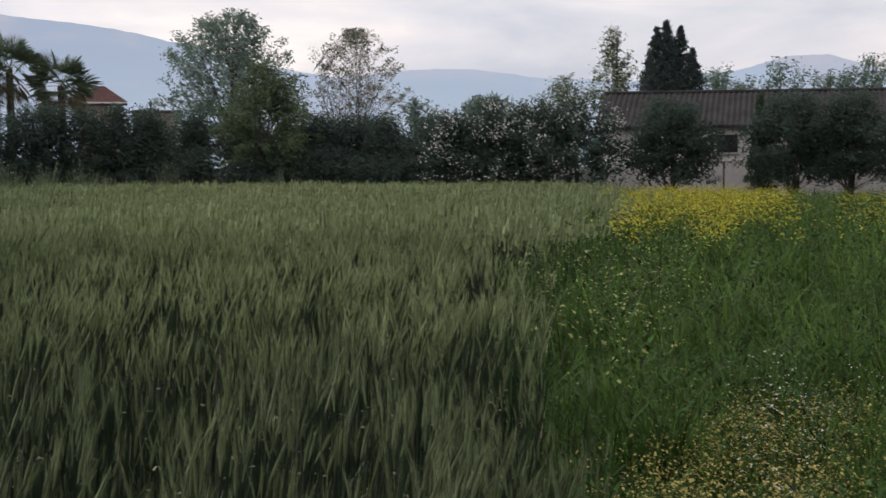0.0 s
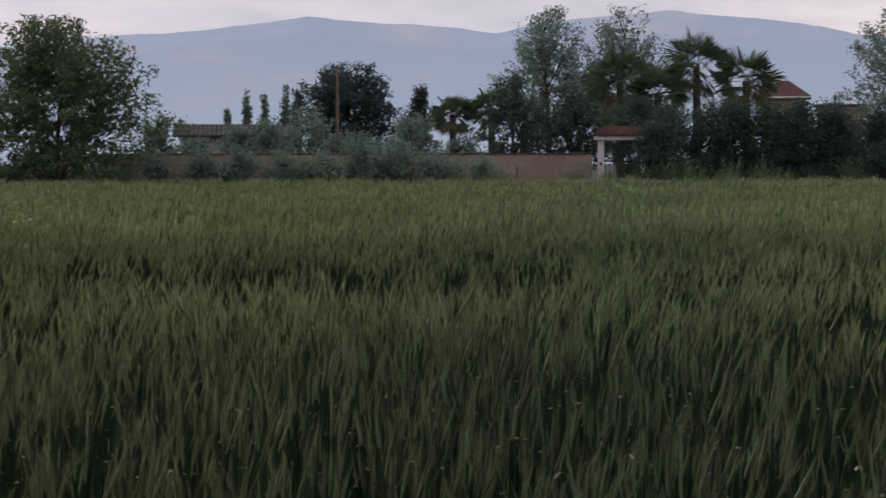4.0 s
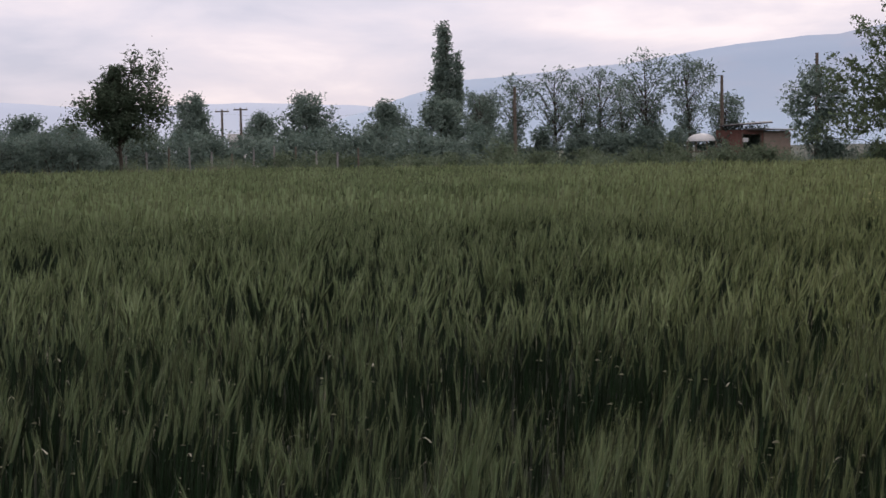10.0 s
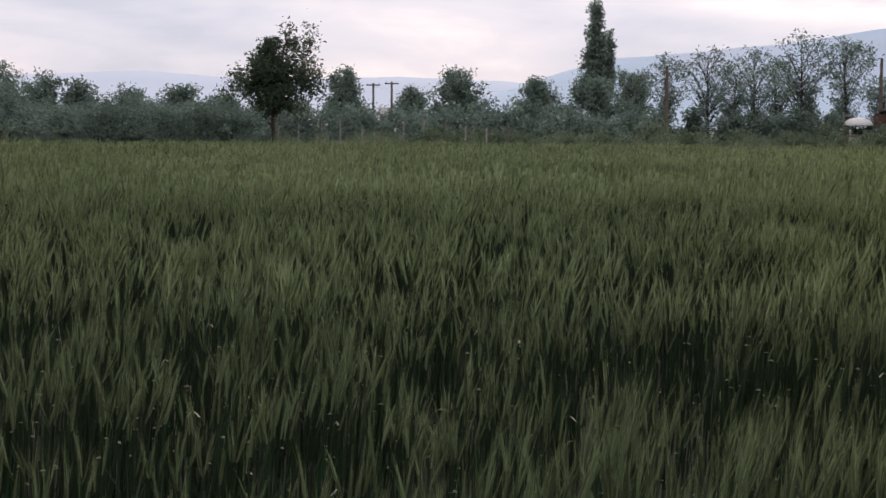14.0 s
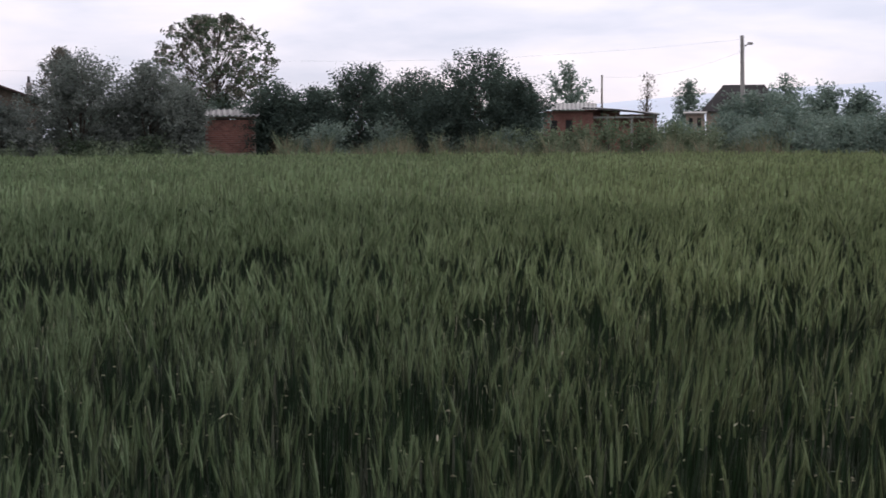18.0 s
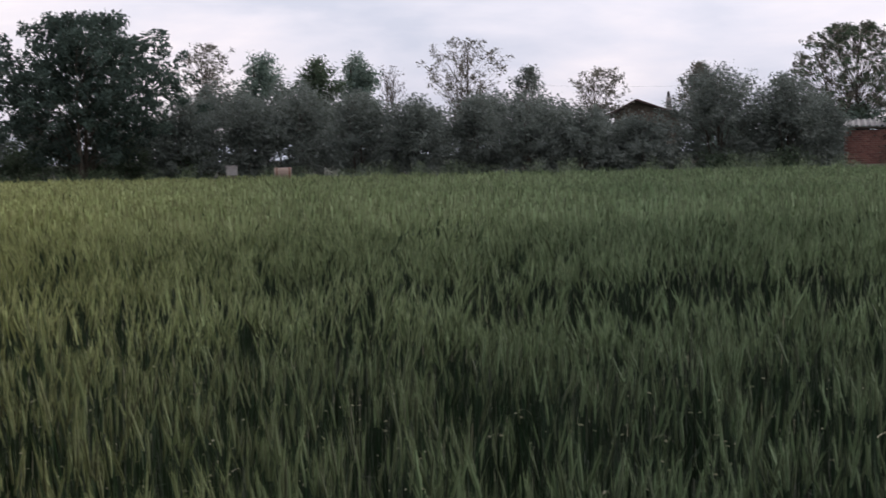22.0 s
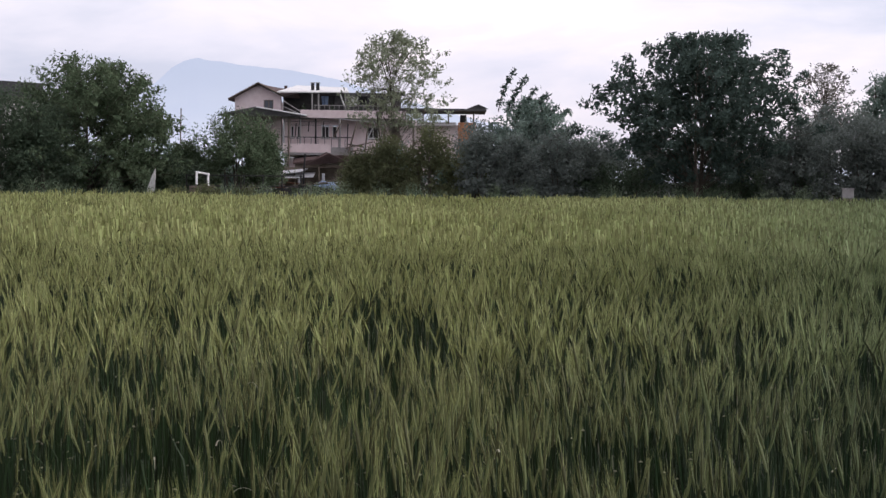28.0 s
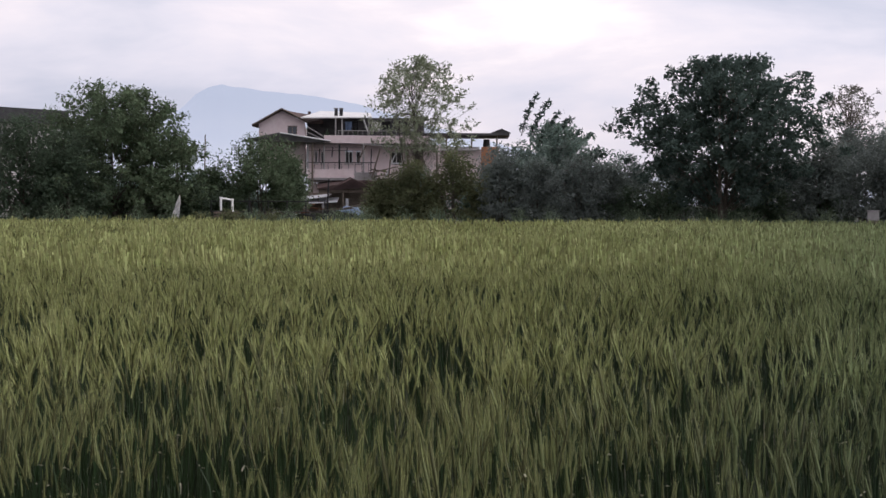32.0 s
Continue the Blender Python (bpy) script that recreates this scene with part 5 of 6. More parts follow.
def window(parent, x0, x1, z0, z1, y, frame_mat=WHITE_PAINT, glass=GLASS, mullion=True):
    """Frame, sill and panes set into an opening."""
    win = part("window", box(x0 - 0.06, x1 + 0.06, y - 0.05, y + 0.10, z0 - 0.08, z0 - 0.02), CONCRETE, parent)
    part("window_frame", box(x0, x1, y + 0.06, y + 0.11, z1 - 0.06, z1), frame_mat, win)
    part("window_frame", box(x0, x1, y + 0.06, y + 0.11, z0, z0 + 0.05), frame_mat, win)
    part("window_frame", box(x0, x0 + 0.05, y + 0.06, y + 0.11, z0 + 0.05, z1 - 0.06), frame_mat, win)
    part("window_frame", box(x1 - 0.05, x1, y + 0.06, y + 0.11, z0 + 0.05, z1 - 0.06), frame_mat, win)
    xm = (x0 + x1) / 2
    if mullion:
        part("mullion", box(xm - 0.025, xm + 0.025, y + 0.06, y + 0.11, z0 + 0.05, z1 - 0.06), frame_mat, win)
        part("pane", box(x0 + 0.05, xm - 0.025, y + 0.08, y + 0.09, z0 + 0.05, z1 - 0.06, 0), glass, win)
        part("pane", box(xm + 0.025, x1 - 0.05, y + 0.08, y + 0.09, z0 + 0.05, z1 - 0.06, 0), glass, win)
    else:
        part("pane", box(x0 + 0.05, x1 - 0.05, y + 0.08, y + 0.09, z0 + 0.05, z1 - 0.06, 0), glass, win)
    return win


# the long white building behind the mustard
b = thing("farm_building", facing(-12.4, 72), "long white-plastered farm building with a dark corrugated roof", "building")
part("wall", wall_with_holes(-8.0, 10.0, 0, 3.45, 0, 0.25, [(-2.8, -1.8, 2.15, 3.0), (3.2, 4.2, 2.15, 3.0), (-6.5, -5.5, 2.15, 3.0)]), PLASTER, b, "front wall of stained white plaster")
part("wall", box(-8.0, 10.0, 7.0, 7.25, 0, 3.45), PLASTER, b, "rear wall of white plaster")
part("wall", box(-8.0, -7.75, 0.26, 6.99, 0, 3.44), PLASTER, b)
part("wall", box(9.75, 10.0, 0.26, 6.99, 0, 3.44), PLASTER, b)
part("plinth_ledge", box(-8.0, 10.0, -0.05, -0.003, 1.75, 1.83), PLASTER, b)
part("roof", corrugated(-8.4, 10.4, -0.5, 3.42, 3.6, 5.12, 0.26, 0.045), ROOF_OLD, b, "dark weathered corrugated sheet")
part("roof", corrugated(-8.4, 10.4, 3.62, 5.12, 7.7, 3.42, 0.26, 0.045), ROOF_OLD, b)
part("ridge_cap", rod((-8.4, 3.61, 5.14), (10.4, 3.61, 5.14), 0.10), ROOF_OLD, b)
part("eaves_beam", box(-8.2, 10.2, -0.35, -0.2, 3.28, 3.38), WOOD, b)
for x in (-2.8, 3.2, -6.5):
    win = part("window", box(x - 0.08, x + 1.08, -0.06, 0.12, 2.03, 2.12), CONCRETE, b, "dark window opening with a stone sill")
    # dark panel paints the unlit room behind each opening
    part("shutter", box(x + 0.03, x + 0.97, 0.12, 0.16, 2.17, 2.97), DARK, win)
    part("window_frame", box(x, x + 1.0, 0.07, 0.11, 2.94, 2.99), WOOD, win)
for x in (-2.35, -0.8, 3.0):
    p_ = thing("fence_post", facing(-12.4, 68.5) @ pose(x, 0, 0), "thin weathered wooden fence post", "post", "posts by the building")
    part("post", rod((0, 0, -0.2), (0.02, 0, 1.75), 0.05, 0.04), WOOD, p_)

# the garden wall and its roofed gate
gw = thing("wall_garden", facing(28.9, 69.0), "long tan rendered garden wall with a coping", "wall", kind="structure")
part("wall", box(-10.9, 11.2, 0, 0.22, 0, 1.98), TAN_WALL, gw)
part("coping", box(-10.95, 11.25, -0.05, 0.27, 1.985, 2.06), TILE_BROWN, gw)
for x in np.arange(-10.7, 11.2, 2.73):
    part("pier", box(x - 0.14, x + 0.14, -0.05, -0.003, 0, 1.97), TAN_WALL, gw)
g = thing("garden_gate", facing(18.5, 68.3), "garden gateway with white posts and a small red tiled roof", "gate")
for x in (-0.95, 0.95):
    part("gate_post", box(x - 0.14, x + 0.14, -0.14, 0.14, 0, 2.62), PLASTER, g)
part("lintel", box(-1.25, 1.25, -0.35, 0.35, 2.62, 2.78), WHITE_PAINT, g, "white painted concrete lintel")
part("roof", slab([(-1.3, -0.5, 2.84), (1.3, -0.5, 2.84), (0.85, 0.0, 3.22), (-0.85, 0.0, 3.22)], 0.05), TILE_RED, g)
part("roof", slab([(1.3, 0.5, 2.84), (-1.3, 0.5, 2.84), (-0.85, 0.0, 3.22), (0.85, 0.0, 3.22)], 0.05), TILE_RED, g)
for i in range(11):
    x = -1.2 + 0.24 * i
    part("roof_tile", rod((x, -0.5, 2.86), (x * 0.7, -0.02, 3.22), 0.05, 0.045, 6), TILE_RED, g)
for i in range(9):
    part("gate_bar", rod((-0.75 + 0.19 * i, 0, 0.1), (-0.75 + 0.19 * i, 0, 1.75), 0.015), DARK, g)
for z in (0.25, 1.65):
    part("gate_rail", box(-0.82, 0.82, -0.02, 0.02, z, z + 0.05), DARK, g)
part("door_bell", box(-1.0, -0.9, -0.17, -0.142, 1.5, 1.62), DARK, g)
p_ = thing("fence_post", facing(22.45, 66.9), "short dark post in the grass", "post")
part("post", rod((0, 0, -0.2), (0.03, 0, 1.45), 0.05), WOOD, p_)

# the villa's red roof behind the hedge
v_ = thing("villa", facing(12.65, 112), "villa with a hipped red tiled roof, half hidden by the hedge", "house")
part("wall", box(-1.5, 1.6, 0, 4, 0, 6.3), TAN_WALL, v_)
part("roof", slab([(-1.9, -0.5, 6.3), (2.0, -0.5, 6.3), (0.4, 2.0, 7.55), (-0.3, 2.0, 7.55)], 0.06), TILE_RED, v_)
part("roof", slab([(2.0, -0.5, 6.3), (2.0, 4.5, 6.3), (0.4, 2.0, 7.55)], 0.06), TILE_RED, v_)
part("roof", slab([(-1.9, 4.5, 6.3), (-1.9, -0.5, 6.3), (-0.3, 2.0, 7.55)], 0.06), TILE_RED, v_)
part("roof", slab([(2.0, 4.5, 6.3), (-1.9, 4.5, 6.3), (-0.3, 2.0, 7.55), (0.4, 2.0, 7.55)], 0.06), TILE_RED, v_)
part("eaves_board", box(-1.9, 2.0, -0.55, -0.51, 6.18, 6.3), WHITE_PAINT, v_)
window(v_, 0.6, 1.2, 5.2, 6.0, -0.1)
v2 = thing("villa_annex", facing(10.6, 114), "low flat-roofed annex with a dark parapet", "house")
part("wall", box(-1.6, 1.6, 0, 3, 0, 5.6), TAN_WALL, v2)
part("roof_slab", box(-1.8, 1.8, -0.2, 3.2, 5.605, 5.8), TILE_BROWN, v2)
part("roof_post", rod((-0.4, 0.5, 5.8), (-0.4, 0.5, 6.5), 0.08), DARK, v2)

# the low barn behind the wall
lb = thing("low_barn", facing(32.9, 120), "long low barn with a shallow dark sheet roof", "barn")
part("wall", wall_with_holes(-4.3, 4.6, 0, 3.8, 0, 0.25, [(-3.2, -2.2, 2.2, 3.2), (0.4, 1.4, 2.2, 3.2)]), CONCRETE, lb)
part("wall", box(-4.3, 4.6, 5.0, 5.25, 0, 3.8), CONCRETE, lb)
part("roof", corrugated(-4.9, 5.1, -0.6, 3.82, 2.6, 4.75, 0.35, 0.04), ROOF_OLD, lb)
part("roof", corrugated(-4.9, 5.1, 2.62, 4.75, 5.8, 3.82, 0.35, 0.04), ROOF_OLD, lb)
part("eaves_board", box(-4.9, 5.1, -0.66, -0.62, 3.66, 3.8), DARK, lb)


def pole(az, d, h, label, arms=0, lean=0.0, r0=0.13, mat=WOOD, lamp=False):
    ob = thing("utility_pole", facing(az, d), label, "pole")
    part("post", rod((0, 0, -0.3), (lean, 0, h), r0, r0 * 0.65, 10), mat, ob)
    for k in range(arms):
        z = h - 0.15 - 0.45 * k
        part("crossarm", box(-0.55 + lean, 0.55 + lean, -0.06, 0.06, z - 0.05, z + 0.05), mat, ob)
        for x in (-0.45, 0.0, 0.45):
            part("insulator", rod((x + lean, 0, z + 0.05), (x + lean, 0, z + 0.22), 0.04, 0.025, 6), WHITE_PAINT, ob)
    if lamp:
        arm = part("lamp_arm", rod((lean, 0, h - 0.7), (lean + 0.45, -0.2, h - 0.45), 0.03), CONCRETE, ob)
        part("lamp_head", box(lean + 0.3, lean + 0.62, -0.32, -0.12, h - 0.55, h - 0.4, 0.04), CONCRETE, arm)
    return ob


pole(29.15, 86, 7.1, "wooden pole before the umbrella pine")
pole(54.6, 88, 5.1, "short wooden pole among the orchard trees")
pole(43.55, 80, 6.2, "wooden pole beside the walnut tree")
pole(46.95, 89, 5.6, "wooden pole beside the red shed")
pole(64.84, 120, 5.1, "far utility pole with a crossarm", 1)
pole(65.53, 121, 5.0, "far utility pole with a crossarm", 1)
pole(80.45, 90, 7.35, "tall concrete utility pole with a street lamp", 0, -0.12, 0.16, CONCRETE, True)
pole(85.64, 92, 5.25, "thin wooden pole carrying a wire", 0, 0.0, 0.08)
pole(147.75, 90, 5.6, "thin leaning aerial pole", 0, 0.1, 0.05)


def cable(name, a, b_, sag, label, r=0.003):
    """A hanging wire between two points, as a thin tube."""
    pts = []
    for i in range(25):
        f = i / 24
        p = a.lerp(b_, f)
        pts.append((np.array([p.x, p.y, p.z - 4 * sag * f * (1 - f)]), r))
    v, t = tubes([pts], 4)
    return tagged(new(name, mesh_of(name, v, t, [DARK], smooth=True)), label, "cable")


cable("overhead_wire", at(85.64, 92, 5.15), at(80.45, 90, 6.5), 0.5, "thin black wire hanging between two poles")
cable("overhead_wire", at(80.45, 90, 7.15), at(97, 96, 6.4), 0.4, "thin black overhead wire across the sky")
cable("overhead_wire", at(97, 96, 6.4), at(112, 100, 6.2), 0.5, "thin black overhead wire across the sky")
cable("overhead_wire", at(65.53, 121, 4.7), at(60.0, 122, 4.6), 0.3, "thin black wire between far poles")
cable("overhead_wire", at(64.84, 120, 4.2), at(58.5, 122, 4.0), 0.3, "thin black wire between far poles")
cable("overhead_wire", at(152, 96, 4.2), at(145.2, 97, 4.4), 0.1, "thin black wire running to the house")


# the red shed with its tank
rs = thing("red_shed", facing(46.1, 88.5), "red-painted shed with a flat roof and an open dark doorway", "shed")
part("wall", wall_with_holes(-1.65, 1.0, 0, 2.45, 0, 0.15, [(-0.2, 0.85, 0, 2.2)]), BRICK, rs, "wall painted a faded red")
part("wall", box(1.02, 2.5, 0.0, 0.15, 0, 2.3), TAN_WALL, rs, "tan rendered end wall")
part("wall", box(-1.65, 2.5, 3.0, 3.15, 0, 2.4), TAN_WALL, rs)
part("wall", box(-1.65, -1.5, 0.16, 2.99, 0, 2.44), TAN_WALL, rs)
part("roof_sheet", slab([(-1.5, -0.35, 2.70), (1.5, -0.35, 2.86), (1.5, 3.3, 2.98), (-1.5, 3.3, 2.80)], 0.06), SHEET_DARK, rs)
part("roof_sheet", slab([(0.1, -0.45, 2.47), (2.8, -0.45, 2.42), (2.8, 3.2, 2.50), (0.1, 3.2, 2.56)], 0.05), SHEET_DARK, rs)
part("door_post", box(-0.22, -0.12, -0.06, -0.004, 0, 2.3), WOOD, rs)
part("door_post", box(0.80, 0.9, -0.06, -0.004, 0, 2.3), WOOD, rs)
part("sign_board", box(-0.14, 0.16, -0.09, -0.062, 1.75, 2.0), WHITE_PAINT, rs, "small white board on the post")
part("crate", box(-0.1, 0.8, 0.9, 1.6, 0, 1.3), DARK, rs)
tk = thing("water_tank", facing(47.7, 88.5), "domed white cover over a low wooden pen", "tank")
bm_ = bmesh.new()
bmesh.ops.create_uvsphere(bm_, u_segments=20, v_segments=10, radius=0.86)
bmesh.ops.bisect_plane(bm_, geom=bm_.verts[:] + bm_.edges[:] + bm_.faces[:], plane_co=(0, 0, 0.02), plane_no=(0, 0, 1), clear_inner=True)
bmesh.ops.transform(bm_, verts=bm_.verts, matrix=Matrix.LocRotScale((0, 0, 1.85), None, (0.95, 0.95, 0.52)))
bmesh.ops.solidify(bm_, geom=bm_.faces[:], thickness=0.03)
part("dome", bm_, WHITE_PAINT, tk, "white fibreglass dome")
for x in (-0.8, -0.3, 0.3, 0.8):
    part("stake", rod((x, -0.55, -0.1), (x, -0.5, 1.85), 0.045), WOOD, tk)
part("rail", box(-0.9, 0.9, -0.6, -0.54, 1.2, 1.3), WOOD, tk)

# a far white block and yard between the trees
fb = thing("far_warehouse", facing(64.3, 150), "long far warehouse with a pale blue roof", "building")
part("wall", box(-2.6, 1.6, 0, 6, 0, 2.7), CONCRETE, fb)
part("roof", slab([(-2.8, -0.4, 2.75), (1.8, -0.4, 2.75), (1.8, 3.0, 3.5), (-2.8, 3.0, 3.5)], 0.08), SHEET_GREY, fb)
cr = thing("parked_van", facing(64.0, 112), "white van parked between the trees", "van")
part("body", box(-1.0, 1.1, 0, 1.8, 0.45, 2.0, 0.18), WHITE_PAINT, cr)
part("cab", box(-1.7, -0.96, 0.05, 1.75, 0.45, 1.5, 0.2), WHITE_PAINT, cr)
part("windscreen", box(-1.3, -0.98, -0.005, 0.04, 1.2, 1.45, 0.02), GLASS, cr)
for x in (-1.1, 0.7):
    part("wheel", rod((x, -0.02, 0.34), (x, 0.2, 0.34), 0.34, None, 16), BLACK_RUBBER, cr)
for i in range(12):
    p_ = thing("fence_post", facing(60.5 + i * 0.78, 79 + 0.3 * math.sin(i)), "thin grey fence post at the field's end", "post", "far fence")
    part("post", rod((0, 0, -0.2), (0.03 * math.sin(i * 3), 0, 1.75 + 0.2 * math.sin(i * 5)), 0.055, 0.045), CONCRETE if i % 3 else WOOD, p_)

# sheds by the utility pole
sh = thing("brick_shed", facing(86.6, 90, 0, -0.45), "low red brick shed with a grey sheet roof", "shed")
part("wall", wall_with_holes(-1.9, 1.0, 0, 3.55, 0, 0.2, [(-1.5, -1.1, 2.0, 3.0), (-0.6, -0.2, 2.0, 3.1)]), BRICK, sh)
part("wall", box(-1.9, 1.0, 4.0, 4.2, 0, 3.5), BRICK, sh)
part("wall", box(0.8, 1.0, 0.21, 3.99, 0, 3.5), BRICK, sh)
part("roof", corrugated(-2.3, 1.25, -0.45, 3.62, 4.4, 4.1, 0.25, 0.03), SHEET_GREY, sh, "pale weathered sheet roof")
for x0, x1 in ((-1.5, -1.1), (-0.6, -0.2)):
    part("window", box(x0, x1, 0.1, 0.14, 2.0, 3.0), DARK, sh)
sl = thing("lean_to_shed", facing(85.1, 90.5, 0, -0.4), "open lean-to with a long dark roof and brick bays", "shed")
part("roof", slab([(-2.0, -0.5, 3.70), (0.0, -0.5, 3.60), (2.5, -0.5, 3.28), (2.5, 3.6, 3.42), (-2.0, 3.6, 3.85)], 0.09), SHEET_DARK, sl)
part("wall", box(-1.9, 2.4, 1.6, 1.8, 0, 3.3), BRICK, sl)
part("wall", box(-1.9, 0.2, 1.55, 1.597, 3.3, 3.62), BRICK, sl)
for x in (-1.9, -0.5, 0.9, 2.2):
    part("post", box(x - 0.07, x + 0.07, -0.1, 0.04, 0, 3.3), CONCRETE, sl)
part("beam", box(-1.95, 2.3, -0.14, -0.104, 3.05, 3.17), CONCRETE, sl)
part("low_wall", box(-0.45, 0.85, 0.3, 0.45, 0, 2.4), BRICK, sl)
part("plank", box(0.4, 2.6, -0.3, -0.24, 1.95, 2.1), WOOD, sl)
wh = thing("small_hut", facing(82.2, 100), "small tan rendered hut with two dark windows", "hut")
part("wall", wall_with_holes(-0.6, 0.6, 0, 3.0, 0, 0.15, [(-0.4, -0.15, 2.1, 2.75), (0.12, 0.38, 2.1, 2.75)]), TAN_WALL, wh)
part("wall", box(-0.6, 0.6, 1.5, 1.65, 0, 3.0), TAN_WALL, wh)
part("window", box(-0.4, -0.15, 0.1, 0.12, 2.1, 2.75), DARK, wh)
part("window", box(0.12, 0.38, 0.1, 0.12, 2.1, 2.75), DARK, wh)
part("roof", slab([(-0.75, -0.2, 3.08), (0.75, -0.2, 3.08), (0.75, 1.8, 3.2), (-0.75, 1.8, 3.2)], 0.08), CONCRETE, wh)
dr = thing("dark_roofed_house", facing(80.4, 115), "low house with a dark hipped roof", "house")
part("wall", box(-2.8, 2.6, 0, 5, 0, 3.38), TAN_WALL, dr)
part("roof", slab([(-3.2, -0.4, 3.40), (3.0, -0.4, 3.40), (1.4, 2.5, 5.42), (-1.6, 2.5, 5.42)], 0.08), ROOF_OLD, dr)
part("roof", slab([(3.0, 5.4, 3.40), (-3.2, 5.4, 3.40), (-1.6, 2.5, 5.42), (1.4, 2.5, 5.42)], 0.08), ROOF_OLD, dr)
part("roof", slab([(-3.2, 5.4, 3.40), (-3.2, -0.4, 3.40), (-1.6, 2.5, 5.42)], 0.08), ROOF_OLD, dr)
part("roof", slab([(3.0, -0.4, 3.40), (3.0, 5.4, 3.40), (1.4, 2.5, 5.42)], 0.08), ROOF_OLD, dr)
window(dr, -1.8, -0.9, 1.9, 2.9, -0.12)
window(dr, 0.6, 1.5, 1.9, 2.9, -0.12)

# the brick hut among the bushes, brick by brick
bh = thing("brick_hut", facing(99.5, 75), "small red brick hut with a pale corrugated roof", "hut")
part("wall", box(-1.22, 1.22, 0.045, 0.2, 0, 2.5), MORTAR, bh, "mortar core of the front wall")
part("wall", box(-1.22, 1.22, 2.3, 2.5, 0, 2.5), BRICK, bh)
part("wall", box(-1.22, -1.02, 0.21, 2.29, 0, 2.49), BRICK, bh)
part("wall", box(1.02, 1.22, 0.21, 2.29, 0, 2.49), BRICK, bh)
part("roof", corrugated(-1.25, 1.4, -0.35, 2.70, 2.8, 3.06, 0.28, 0.045), SHEET_GREY, bh)
part("roof_beam", box(-1.2, 1.25, -0.12, -0.04, 2.56, 2.64), WOOD, bh)
for x in (-0.35, 0.55):
    # solid dark strip painted as the shaded gap between wall and roof
    part("gap_shade", box(x - 0.32, x + 0.32, 0.02, 0.04, 2.505, 2.64), DARK, bh)

# the brown-roofed house behind the olives
gh = thing("gabled_house", facing(107.6, 96, 0, -0.35), "house with a low brown tiled gable roof", "house")
part("wall", box(-1.9, 2.2, 0.3, 6, 0, 4.3), WOOD, gh)
part("roof", slab([(-2.4, -0.3, 4.35), (-0.5, -0.3, 5.35), (-0.5, 6.4, 5.35), (-2.4, 6.4, 4.35)], 0.12), TILE_BROWN, gh)
part("roof", slab([(-0.5, -0.3, 5.35), (2.4, -0.3, 4.3), (2.4, 6.4, 4.3), (-0.5, 6.4, 5.35)], 0.12), TILE_BROWN, gh)
part("gable", slab([(-1.9, 0.32, 4.31), (2.1, 0.32, 4.31), (-0.5, 0.32, 5.2), (-0.52, 0.34, 5.2)], 0.02), WOOD, gh)
part("chimney", box(1.35, 1.7, 2.0, 2.35, 4.5, 5.45), CONCRETE, gh)
part("chimney_cowl", rod((1.52, 2.17, 5.46), (1.52, 2.17, 5.85), 0.11, 0.08), SHEET_DARK, gh)

# things left under the olives
bx_ = thing("plastic_crate", facing(123.05, 69), "pale grey plastic crate standing among the weeds", "crate")
part("body", box(-0.25, 0.25, -0.2, 0.2, 0.95, 1.36, 0.03), CONCRETE, bx_)
part("rim", box(-0.28, 0.28, -0.23, 0.23, 1.364, 1.41, 0.01), CONCRETE, bx_)
part("stand", box(-0.25, 0.25, -0.15, 0.15, 0, 0.945), WOOD, bx_)
hv = thing("tan_barrel", facing(121.15, 69.2), "tan barrel lying on a low wooden stand", "barrel")
part("barrel", rod((-0.38, 0, 0.98), (0.38, 0, 0.98), 0.3, None, 18), TAN_WALL, hv)
for x in (-0.28, 0.28):
    part("hoop", rod((x - 0.025, 0, 0.98), (x + 0.025, 0, 0.98), 0.312, None, 18), RUST, hv)
    part("stand", box(x - 0.05, x + 0.05, -0.25, 0.25, 0, 0.70), WOOD, hv)


# ---- the two-storey house, its yard and the building beyond ----
hs = thing("house", facing(142.75, 96), "pale pink two-storey house with terraces, sheet roofs and a tiled gable", "house")
# upper gabled block
up_ = part("upper_wall", wall_with_holes(-5.0, -2.1, 3.4, 6.55, 0.5, 0.25, [(-3.2, -2.6, 5.95, 6.5)]), PINK_PLASTER, hs, "pale pink rendered upper wall")
bm_ = bmesh.new()
f0 = [bm_.verts.new(p) for p in ((-5.0, 0.5, 6.552), (-2.1, 0.5, 6.552), (-2.1, 0.5, 6.75), (-3.55, 0.5, 7.42), (-5.0, 0.5, 6.66))]
f1 = [bm_.verts.new((v.co.x, 0.75, v.co.z)) for v in f0]
bm_.faces.new(f0)
bm_.faces.new(f1[::-1])
for i in range(5):
    bm_.faces.new((f0[(i + 1) % 5], f0[i], f1[i], f1[(i + 1) % 5]))
part("gable", bm_, PINK_PLASTER, hs)
part("upper_wall", box(-5.0, -4.75, 0.76, 6.0, 3.4, 6.55), PINK_PLASTER, hs)
part("upper_wall", box(-2.36, -2.11, 0.76, 6.0, 3.4, 6.55), PINK_PLASTER, hs)
part("roof", slab([(-5.4, 0.1, 6.52), (-3.55, 0.1, 7.56), (-2.6, 6.4, 7.56), (-4.6, 6.4, 6.52)], 0.10), TILE_BROWN, hs, "brown tiled roof slope")
part("roof", slab([(-3.55, 0.1, 7.56), (-1.9, 0.1, 6.72), (-0.2, 6.4, 7.0), (-0.4, 6.4, 7.4), (-2.6, 6.4, 7.56)], 0.10), TILE_BROWN, hs, "brown tiled roof slope")
part("barge_board", rod((-5.4, 0.06, 6.5), (-3.55, 0.06, 7.54), 0.05), WOOD, hs)
